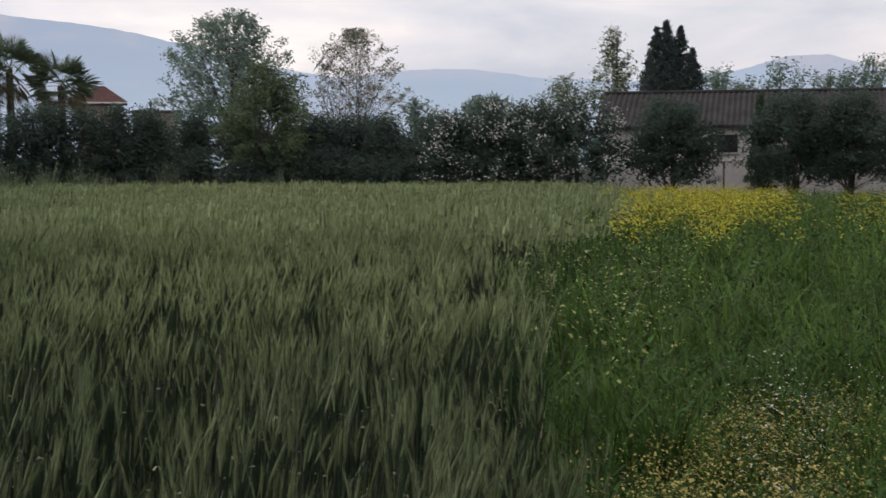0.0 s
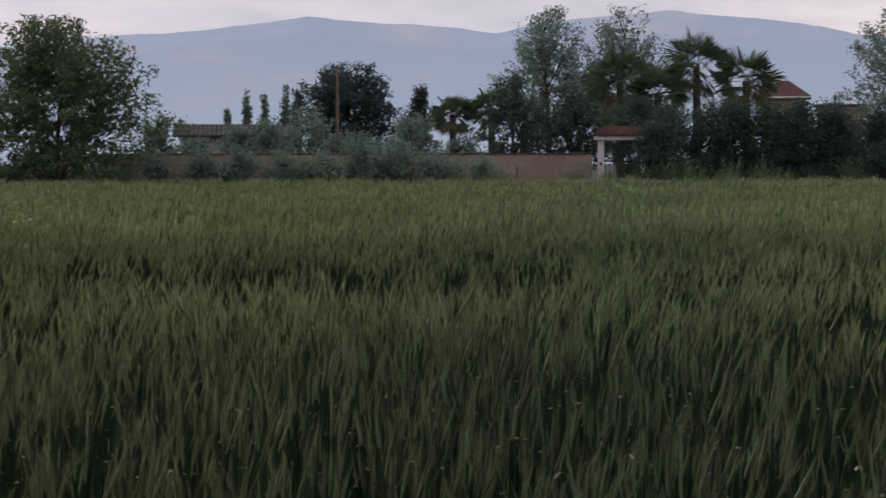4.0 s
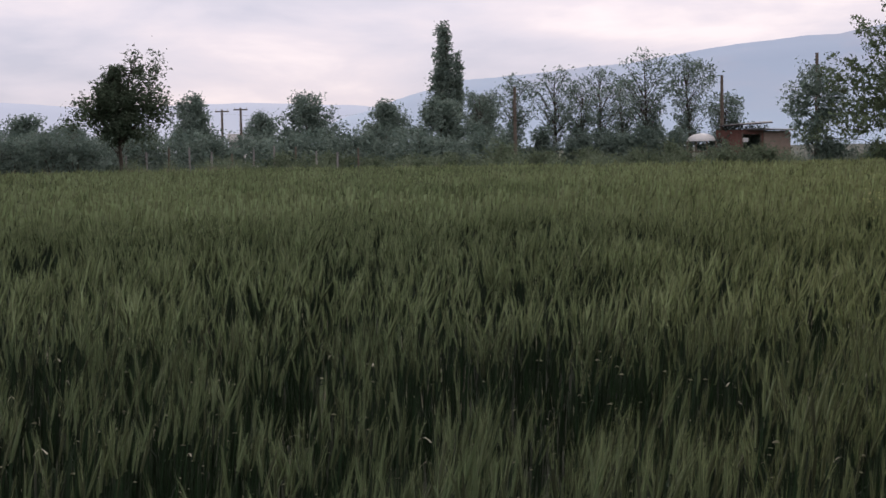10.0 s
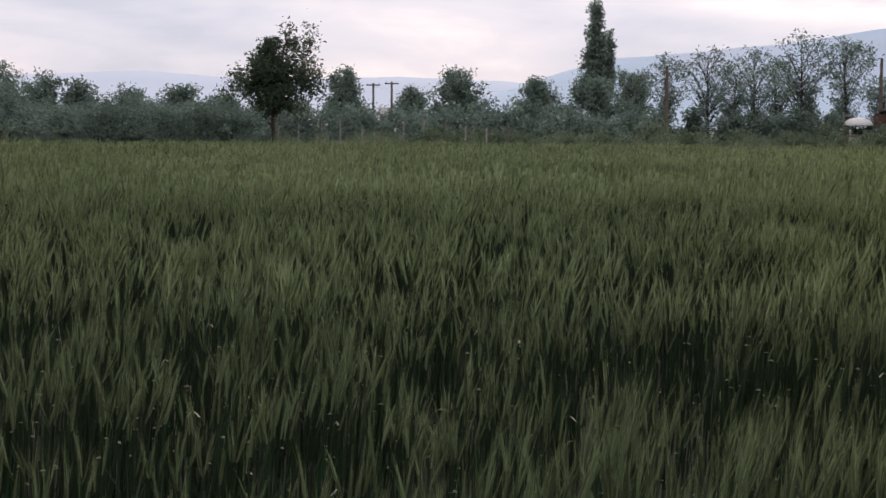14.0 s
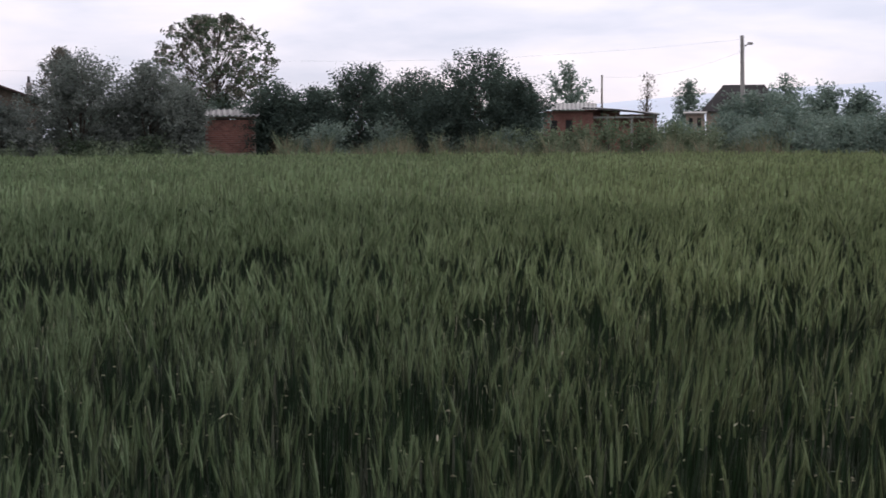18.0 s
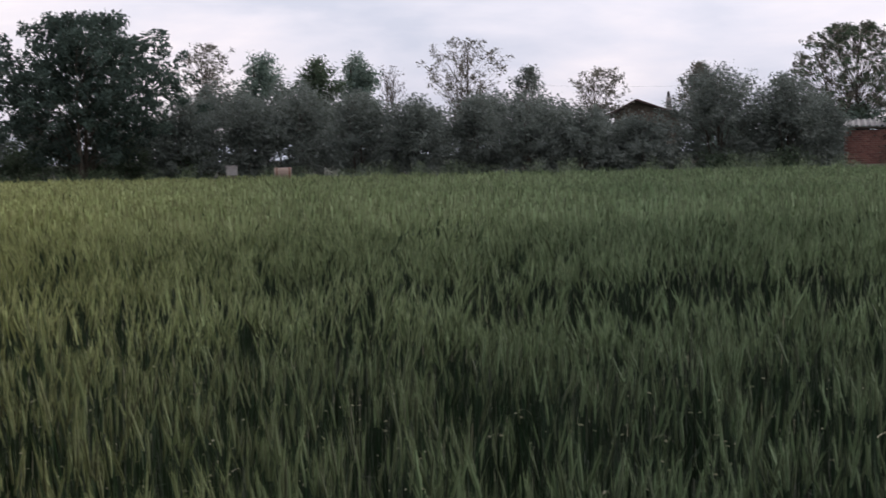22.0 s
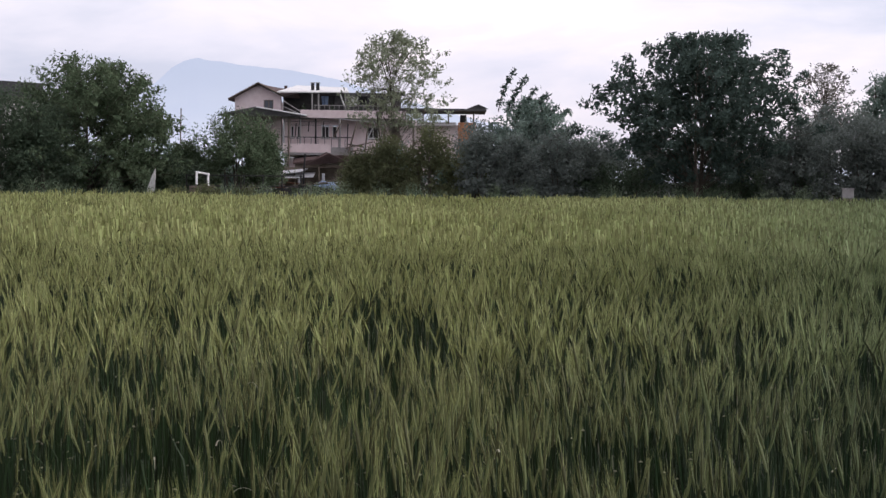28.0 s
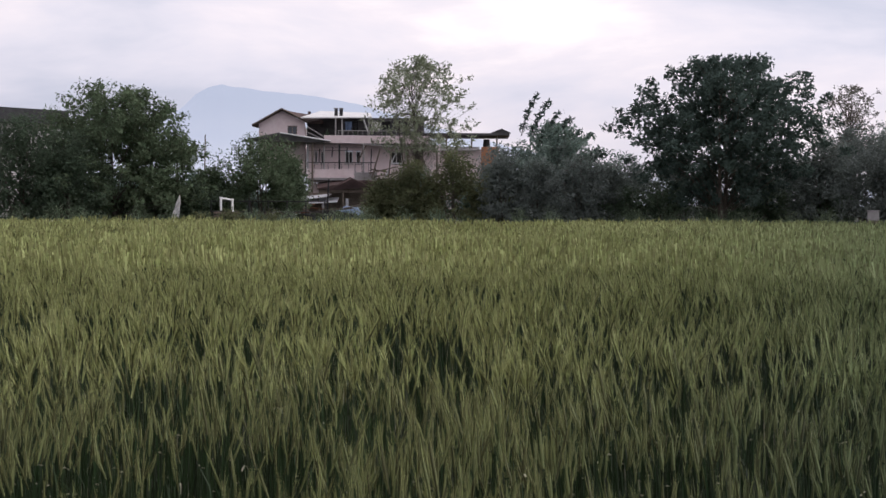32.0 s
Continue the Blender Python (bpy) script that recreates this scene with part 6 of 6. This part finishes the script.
part("barge_board", rod((-3.55, 0.06, 7.54), (-1.9, 0.06, 6.7), 0.05), WOOD, hs)
part("chimney", box(-2.0, -1.8, 4.0, 4.2, 7.2, 7.62), TILE_BROWN, hs)
window(hs, -3.2, -2.6, 5.95, 6.5, 0.5, WOOD)
# terrace storey under its sheet roof
part("terrace_roof", slab([(-2.35, -0.6, 6.98), (2.1, -0.6, 7.02), (2.1, 5.0, 7.62), (-1.2, 5.0, 7.72)], 0.07), WHITE_PAINT, hs, "pale sheet roof over the terrace")
# dark sheet colour paints the deep shade beneath the terrace roof
part("terrace_wall", box(-2.05, 5.6, 3.6, 3.8, 5.7, 7.2), SHEET_DARK, hs, "terrace back wall, coloured dark for the shade under the roof")
part("terrace_slab", box(-2.05, 5.7, -0.9, 3.8, 5.35, 5.55), CONCRETE, hs)
for x in (-0.18, 0.22, 1.9, 3.9):
    part("terrace_post", rod((x, -0.5, 5.56), (x, -0.5, 6.94), 0.05), CONCRETE, hs)
part("brace", rod((1.55, -0.5, 6.9), (1.85, -0.5, 6.1), 0.04), WHITE_PAINT, hs)
part("stair_rail", rod((-1.95, -0.6, 6.4), (-0.9, -0.7, 5.75), 0.035), CONCRETE, hs)
part("stair_rail", rod((-1.95, -0.6, 6.05), (-0.95, -0.7, 5.6), 0.035), CONCRETE, hs)
for x in (-0.26, 0.06):
    st = part("chimney_pipe", box(x, x + 0.22, 1.0, 1.22, 7.1, 7.62, 0.02), DARK, hs, "dark square chimney")
    part("chimney_cap", box(x - 0.03, x + 0.25, 0.97, 1.25, 7.63, 7.68, 0.01), CONCRETE, st)
part("parapet", box(-0.9, 5.7, -0.98, -0.86, 5.36, 5.85), PINK_PLASTER, hs, "pink terrace parapet")
for i in range(18):
    x = 0.0 + 0.3 * i
    part("baluster", rod((x, -0.92, 5.86), (x, -0.92, 6.12), 0.018), CONCRETE, hs)
part("hand_rail", box(-0.05, 5.4, -0.95, -0.89, 6.12, 6.17), CONCRETE, hs)
# tarpaulin canopy
bm_ = bmesh.new()
g_ = [[bm_.verts.new((2.4 + 3.3 * i / 8, -0.8 + 1.6 * j, 6.85 + 0.42 * math.sin(math.pi * i / 8) + 0.05 * j)) for i in range(9)] for j in range(3)]
for j in range(2):
    for i in range(8):
        bm_.faces.new((g_[j][i], g_[j][i + 1], g_[j + 1][i + 1], g_[j + 1][i]))
bmesh.ops.solidify(bm_, geom=bm_.faces[:], thickness=0.04)
part("canopy", bm_, SHEET_DARK, hs, "arched dark tarpaulin canopy")
# main storey
part("main_wall", wall_with_holes(-1.9, 6.4, 2.9, 5.34, 0.0, 0.25, [(-1.5, -1.3, 4.15, 4.85), (-1.1, -0.9, 4.15, 4.85), (0.42, 0.9, 4.15, 4.95), (1.1, 1.4, 4.15, 4.95), (3.3, 4.0, 4.1, 4.9), (4.8, 5.3, 3.4, 4.9)]), PINK_PLASTER, hs, "pale pink rendered wall with tall windows")
part("main_wall", box(-1.9, 6.4, 0.05, 0.3, 0, 2.88), PINK_PLASTER, hs, "lower wall")
part("main_wall", box(-1.9, -1.65, 0.31, 6, 0, 5.34), PINK_PLASTER, hs)
part("main_wall", box(6.15, 6.4, 0.31, 6, 0, 5.34), PINK_PLASTER, hs)
# near-black panes: the unlit rooms are painted in place of glass
for x0, x1 in ((-1.5, -1.3), (-1.1, -0.9), (0.42, 0.9), (1.1, 1.4), (3.3, 4.0)):
    window(hs, x0, x1, 4.15, 4.9, 0.0, WHITE_PAINT, DARK, x1 - x0 > 0.4)
part("door", box(4.8, 5.3, 0.1, 0.15, 3.4, 4.9), WOOD, hs)
part("balcony", box(-1.95, 2.4, -1.1, -0.01, 3.05, 3.2), CONCRETE, hs, "concrete balcony slab")
part("balcony_wall", box(-1.95, 0.9, -1.12, -1.02, 3.2, 3.75), PINK_PLASTER, hs)
part("balcony_wall", box(1.0, 2.4, -1.12, -1.02, 3.2, 3.55), CONCRETE, hs)
for x in (-1.9, -0.9, 0.06, 1.55):
    part("pillar", rod((x, -1.05, 3.2), (x, -1.05, 5.3), 0.055), CONCRETE if x != 0.06 else DARK, hs)
for z in (4.9, 5.12):
    part("washing_line", rod((-1.9, -1.05, z), (1.55, -1.05, z), 0.012), DARK, hs)
# the dark roof over the yard at the side
part("yard_roof", slab([(-5.9, -1.6, 5.48), (-3.6, -1.8, 5.98), (-0.5, -1.6, 5.5), (-0.4, 1.0, 5.62), (-3.4, 1.0, 6.1), (-5.8, 1.0, 5.6)], 0.10), SHEET_DARK, hs, "dark sheet roof over the yard")
part("yard_fascia", rod((-3.6, -1.84, 5.95), (-0.5, -1.64, 5.47), 0.045), WHITE_PAINT, hs)
for x in (-5.4, -3.4, -1.6):
    part("yard_post", rod((x, -1.4, 0), (x, -1.4, 5.5), 0.06), WOOD, hs)
# long sagging roof edge and the porch struts in front
part("porch_roof", slab([(-0.5, -0.9, 5.52), (2.4, -1.0, 5.28), (6.2, -1.0, 5.02), (6.2, -0.1, 5.16), (-0.5, -0.1, 5.6)], 0.07), CONCRETE, hs, "long sagging porch roof")
for a_x, b_x in ((2.6, 2.1), (3.3, 3.1), (5.0, 5.6)):
    part("strut", rod((a_x, -1.5, 5.1), (b_x, -1.6, 3.3), 0.05), WOOD, hs)
for x in (4.3, 5.2, 6.1):
    part("porch_post", rod((x, -1.5, 0), (x, -1.5, 5.0), 0.06), WOOD, hs)

# dark back yard against the lower wall, rails and washing before the balcony
part("lean_to_roof", slab([(-1.3, -3.2, 2.55), (1.6, -3.3, 3.05), (4.4, -3.2, 2.7), (4.4, -0.1, 3.0), (1.6, -0.1, 3.3), (-1.3, -0.1, 2.9)], 0.08), TILE_BROWN, hs, "brown lean-to roof against the lower wall")
part("lean_to_board", box(-1.2, 4.3, -3.0, -2.95, 0, 2.5), WOOD, hs, "dark boarded front of the lean-to")
for i in range(11):
    part("balcony_rail", rod((-1.9 + 0.42 * i, -1.08, 3.56), (-1.9 + 0.42 * i, -1.08, 4.15), 0.016), DARK, hs)
part("balcony_rail", rod((-1.95, -1.08, 4.16), (2.4, -1.08, 4.16), 0.025), DARK, hs)
for x, z0, z1 in ((-1.2, 4.2, 5.0), (-0.4, 4.5, 5.1), (0.5, 4.3, 5.1), (2.0, 3.4, 5.0)):
    part("drain_pipe", rod((x, -1.1, z0), (x + 0.05, -1.1, z1), 0.035), DARK, hs)
for x0, z0, x1, z1 in ((1.7, 5.2, 1.2, 4.2), (2.9, 3.2, 3.7, 5.1), (3.8, 3.1, 4.3, 5.0), (4.6, 3.3, 4.2, 5.0), (1.9, 3.5, 3.6, 3.9), (2.2, 3.3, 4.4, 3.6), (2.0, 3.75, 3.2, 3.55)):
    part("leaning_pole", rod((x0, -1.35, z0), (x1, -1.25, z1), 0.04), SHEET_PALE if x0 > 2.5 else WOOD, hs)

ax = thing("house_annex", facing(137.75, 97), "flat-roofed annex of pale render and bare orange block", "house")
part("wall", wall_with_holes(-2.4, 0.6, 0, 5.1, 0, 0.2, [(-1.6, -0.9, 4.0, 4.8)]), PINK_PLASTER, ax, "pale rendered wall")
window(ax, -1.6, -0.9, 4.0, 4.8, 0.0)
part("wall", box(0.62, 1.75, -0.1, 2.5, 0, 5.25), ORANGE_WALL, ax, "bare orange hollow-block wall")
part("wall", box(-2.4, 0.6, 3.8, 4.0, 0, 5.1), PINK_PLASTER, ax)
part("roof_slab", box(-3.4, 2.4, -0.5, 4.2, 5.95, 6.1), SHEET_DARK, ax, "thin flat roof on posts")
for x in (-3.2, -1.6, 0.0, 1.6):
    part("roof_post", rod((x, -0.3, 5.1 if -2.4 < x < 0.6 else 0), (x, -0.3, 5.95), 0.05), WOOD, ax)
part("awning", slab([(-2.4, -0.7, 5.0), (0.5, -0.7, 5.05), (0.5, 0, 5.25), (-2.4, 0, 5.25)], 0.05), CONCRETE, ax)
part("roof_tank", rod((0.95, 0.6, 5.26), (0.95, 0.6, 5.75), 0.24, 0.2, 14), BLACK_RUBBER, ax, "black plastic water tank")
part("roof_gable", slab([(1.2, -0.4, 6.12), (2.5, -0.4, 6.12), (1.9, -0.4, 6.4), (1.9, 1.0, 6.4)], 0.03), SHEET_DARK, ax)


# heaps in the yard
def sheet_thing(name, m, corners, mat, label, category, thick=0.04):
    ob = thing(name, m, label, category)
    part("sheet", slab(corners, thick), mat, ob)
    return ob


yard = facing(143.0, 82)
sd_ = thing("yard_shelter", yard, "low shelter of old sheets and boards", "shelter")
part("roof_sheet", slab([(-0.2, -0.6, 2.35), (1.1, -0.9, 2.95), (2.2, -0.6, 2.55), (2.0, 1.2, 2.6), (1.0, 1.2, 3.05), (-0.1, 1.2, 2.4)], 0.05), TILE_BROWN, sd_, "bent brown sheet roof")
part("roof_sheet", slab([(-2.0, -0.8, 1.75), (-0.2, -0.9, 2.0), (0.0, 0.8, 2.15), (-1.9, 0.8, 1.95)], 0.04), SHEET_PALE, sd_, "pale rusted sheet")
part("roof_sheet", slab([(-1.6, -1.1, 1.6), (0.3, -1.2, 1.7), (0.4, 0.2, 1.95), (-1.5, 0.2, 1.85)], 0.04), SHEET_PALE, sd_, "pale rusted sheet")
for x in (-1.8, -0.7, 0.6, 1.9):
    part("post", rod((x, -0.5, 0), (x, -0.5, 2.0 + 0.2 * (x > 0)), 0.05), WOOD, sd_)
part("back_board", box(-1.9, 2.0, 0.9, 0.96, 0, 2.2), WOOD, sd_)
for i in range(9):
    o = thing("leaning_board", yard @ pose(-1.7 + 0.42 * i, -1.0 + 0.12 * math.sin(i * 4), 0, 0, 0, 6 * math.sin(i * 7)), "old board leaning on the shelter", "board", "boards in the yard")
    part("board", box(-0.07, 0.07, -0.02, 0.02, 0, 1.4 + 0.5 * math.sin(i * 2.3)), WOOD if i % 3 else SHEET_PALE, o)
pl_ = thing("tall_stake", yard @ pose(-0.3, -1.6, 0), "tall dark stake standing before the shelter", "stake")
part("stake", rod((0, 0, -0.2), (0.15, 0, 2.9), 0.045), DARK, pl_)
tp_ = thing("blue_tarpaulin", yard @ pose(0.9, -1.5, 0), "faded blue tarpaulin thrown over a heap", "tarpaulin")
bm_ = bmesh.new()
bmesh.ops.create_icosphere(bm_, subdivisions=3, radius=0.8)
for v in bm_.verts:
    n_ = noise.noise(v.co * 2.5)
    v.co = Vector((v.co.x * (1 + 0.2 * n_), v.co.y * 0.8, max(0.0, v.co.z * 0.55 * (1 + 0.4 * n_)) + 1.0 if v.co.z > -0.2 else 0.0))
part("cover", bm_, BLUE_TARP, tp_)
for i in range(7):
    az_ = 145.2 - 0.62 * i
    o = thing("old_tyre", facing(az_, 71 + 0.3 * math.sin(i * 5)) @ pose(0, 0, 0.35, 70 + 15 * math.sin(i * 3), 0, 20 * math.sin(i)), "old black tyre stacked at the field's edge", "tyre", "tyres at the yard's edge")
    v, t = [], []
    for a_i in range(20):
        for k in range(8):
            a, b_ = 2 * math.pi * a_i / 20, 2 * math.pi * k / 8
            rr = 0.42 + 0.13 * math.cos(b_)
            v.append((rr * math.cos(a), rr * math.sin(a), 0.14 * math.sin(b_)))
            p, q = a_i * 8 + k, ((a_i + 1) % 20) * 8 + k
            p2, q2 = a_i * 8 + (k + 1) % 8, ((a_i + 1) % 20) * 8 + (k + 1) % 8
            t += [(p, q, q2), (p, q2, p2)]
    flat_part("tread", mesh_of("tread", v, t, [BLACK_RUBBER], smooth=True), o)
for i in range(4):
    o = thing("black_drum", facing(144.6 - 0.75 * i, 72.4), "black plastic drum at the field's edge", "drum", "drums at the yard's edge")
    part("drum", rod((0, 0, 0), (0, 0, 1.15 + 0.1 * math.sin(i * 4)), 0.33, 0.31, 16), BLACK_RUBBER, o)
    part("lid", rod((0, 0, 1.16 + 0.1 * math.sin(i * 4)), (0, 0, 1.20 + 0.1 * math.sin(i * 4)), 0.34, 0.34, 16), BLACK_RUBBER, o)

# washing, pots and lumber about the house
tv = facing(142.75, 96)
for i, (x, w_, h_, mat_) in enumerate(((0.62, 0.35, 0.55, BLUE_TARP), (1.05, 0.3, 0.7, DARK), (2.35, 0.5, 0.62, WHITE_PAINT), (3.0, 0.4, 0.45, DARK), (4.6, 0.45, 0.6, WHITE_PAINT))):
    o = thing("hanging_cloth", tv @ pose(x, -0.25, 6.75 - h_), "cloth hung up to dry on the terrace", "cloth", "washing on the terrace")
    bm_ = bmesh.new()
    g_ = [[bm_.verts.new((w_ * (k / 4 - 0.5) * (1 + 0.1 * j), 0.04 * math.sin(k * 2 + i) * (1 - j / 3), h_ * j / 3)) for k in range(5)] for j in range(4)]
    for j in range(3):
        for k in range(4):
            bm_.faces.new((g_[j][k], g_[j][k + 1], g_[j + 1][k + 1], g_[j + 1][k]))
    bmesh.ops.solidify(bm_, geom=bm_.faces[:], thickness=0.012)
    part("cloth", bm_, mat_, o)
    part("line", rod((-w_ / 2 - 0.15, 0, h_ + 0.012), (w_ / 2 + 0.15, 0, h_ + 0.012), 0.012), DARK, o)
for i, x in enumerate((-0.75, 1.15, 2.9, 4.3, 5.0)):
    o = thing("flower_pot", tv @ pose(x, -0.55 + 0.1 * math.sin(i * 3), 5.553), "potted plant standing on the terrace floor", "pot", "pots on the terrace")
    pt_ = part("pot", rod((0, 0, 0), (0, 0, 0.26), 0.11, 0.15, 12), ORANGE_WALL, o)
    rr_ = np.random.RandomState(700 + i)
    lv, lt = leaf_quads(np.array([0, 0, 0.42]) + rr_.normal(0, 0.12, (70, 3)), 0.07, rr_)
    flat_part("leaves", mesh_of("leaves", lv, lt, [LEAF_MID]), o)
for i in range(16):
    rr_ = np.random.RandomState(800 + i)
    x, z = rr_.uniform(-2.4, 2.2), 0.0
    o = thing("lumber_piece", yard @ pose(x, rr_.uniform(-2.6, -1.3), 0.9 + 0.085 * (i % 8), 4 * rr_.normal(), 9 * rr_.normal(), 15 * rr_.normal()), "weathered plank thrown on the yard heap", "plank", "lumber in the yard")
    part("plank", box(-rr_.uniform(0.7, 1.3), rr_.uniform(0.7, 1.3), -0.08, 0.08, 0, 0.05), (WOOD, SHEET_PALE, RUST, WOOD)[i % 4], o)
hp = thing("rubble_heap", yard @ pose(-0.1, -2.0, 0), "low heap of earth and rubble in the yard", "heap")
bm_ = bmesh.new()
bmesh.ops.create_icosphere(bm_, subdivisions=4, radius=1.0)
for v in bm_.verts:
    n_ = noise.noise(v.co * 3.1) * 0.25 + noise.noise(v.co * 9.0) * 0.1
    v.co = Vector((v.co.x * 2.9, v.co.y * 1.2, max(-0.05, v.co.z * (1.15 + n_))))
part("rubble", bm_, SOIL, hp)

# white frame and torn sheet at the field's edge
pal = thing("pallet_stack", facing(146.9, 71.8), "stack of grey wooden pallets in the weeds", "pallets")
for i in range(8):
    part("pallet", box(-0.6, 0.6, -0.4, 0.4, 0.155 * i, 0.155 * i + 0.12), WOOD, pal)
wf = thing("old_window_frame", facing(146.9, 71.6, 0, 1.215) @ pose(0, 0, 0, -12, 8, 32), "empty white wooden window frame stood on a pallet stack", "frame")
part("bar", box(-0.36, -0.27, -0.04, 0.04, 0.0, 0.56), WHITE_PAINT, wf)
part("bar", box(0.27, 0.36, -0.04, 0.04, 0.0, 0.56), WHITE_PAINT, wf)
part("bar", box(-0.38, 0.38, -0.045, 0.045, 0.564, 0.64), WHITE_PAINT, wf)
ts = thing("torn_sheet", facing(148.75, 70), "torn white plastic sheet hanging on a stake", "sheet")
bm_ = bmesh.new()
cols = []
for i in range(6):
    z = 0.55 + 1.4 * i / 5
    wd = (0.10, 0.15, 0.17, 0.12, 0.09, 0.02)[i]
    cols.append([bm_.verts.new((-0.12 + 0.28 * i / 5 + wd * (k - 1), 0.06 * math.sin(i * 2 + k * 2), z)) for k in range(3)])
for i in range(5):
    for k in range(2):
        bm_.faces.new((cols[i][k], cols[i][k + 1], cols[i + 1][k + 1], cols[i + 1][k]))
bmesh.ops.solidify(bm_, geom=bm_.faces[:], thickness=0.015)
part("sheet", bm_, WHITE_PAINT, ts)
part("stake", rod((-0.3, 0.08, -0.1), (0.16, 0.08, 2.0), 0.025), WOOD, ts)
rk = thing("stone_block", facing(149.8, 71), "pale weathered stone block among the weeds", "stone")
bm_ = bmesh.new()
bmesh.ops.create_icosphere(bm_, subdivisions=2, radius=0.6)
for v in bm_.verts:
    v.co = Vector((v.co.x * 1.1, v.co.y * 0.7, max(-0.1, 0.3 + v.co.z * 0.7))) * (1 + 0.12 * noise.noise(v.co * 2))
part("stone", bm_, CONCRETE, rk)
rail_ = thing("yard_fence", facing(145.6, 73.2), "low rail fence of thin dark pipes", "fence")
for x in np.arange(-2.4, 3.2, 0.9):
    part("post", rod((x, 0, -0.1), (x, 0, 1.75), 0.03), DARK, rail_)
for z in (1.2, 1.7):
    part("rail", rod((-2.4, 0, z), (3.1, 0, z), 0.022), DARK, rail_)

gb = thing("grey_building", facing(156.2, 106), "grey flat-roofed building with a deep parapet and roof dish", "building")
part("wall", wall_with_holes(-1.2, 6.4, 0, 6.9, 0, 0.25, [(-0.6, 0.2, 5.6, 6.5), (1.8, 2.8, 5.6, 6.5)]), PLASTER, gb)
window(gb, -0.6, 0.2, 5.6, 6.5, 0.0)
window(gb, 1.8, 2.8, 5.6, 6.5, 0.0)
part("parapet", slab([(-0.3, -0.7, 8.05), (6.6, -0.7, 7.75), (6.6, 4, 7.75), (-0.3, 4, 8.05)], 0.95), SHEET_DARK, gb, "deep grey sheet parapet")
part("parapet", box(-1.5, -0.32, -0.6, 4, 6.92, 8.1), CONCRETE, gb, "pale corner parapet")
part("dish", rod((-1.0, 0.4, 8.1), (-1.0, 0.4, 8.5), 0.04), DARK, gb)
part("dish", rod((-1.02, 0.30, 8.58), (-0.98, 0.42, 8.62), 0.22, 0.10, 16), DARK, gb, "small roof dish")

# bricks of the hut, last of all
brick_me = bpy.data.meshes.new("brick")
bm_ = box(-0.118, 0.118, -0.028, 0.028, -0.045, 0.045, 0.006)
bm_.to_mesh(brick_me)
bm_.free()
brick_me.materials.append(BRICK)
for rw in range(16):
    for cl in range(10):
        x = -1.08 + 0.25 * cl - (0.125 if rw % 2 else 0)
        if x < -1.11 or x > 1.11:
            continue
        o = new("brick", brick_me)
        o.parent = bh
        o.location = (x, 0.02 + 0.004 * math.sin(rw * 3 + cl * 5), 0.95 + 0.1 * rw)
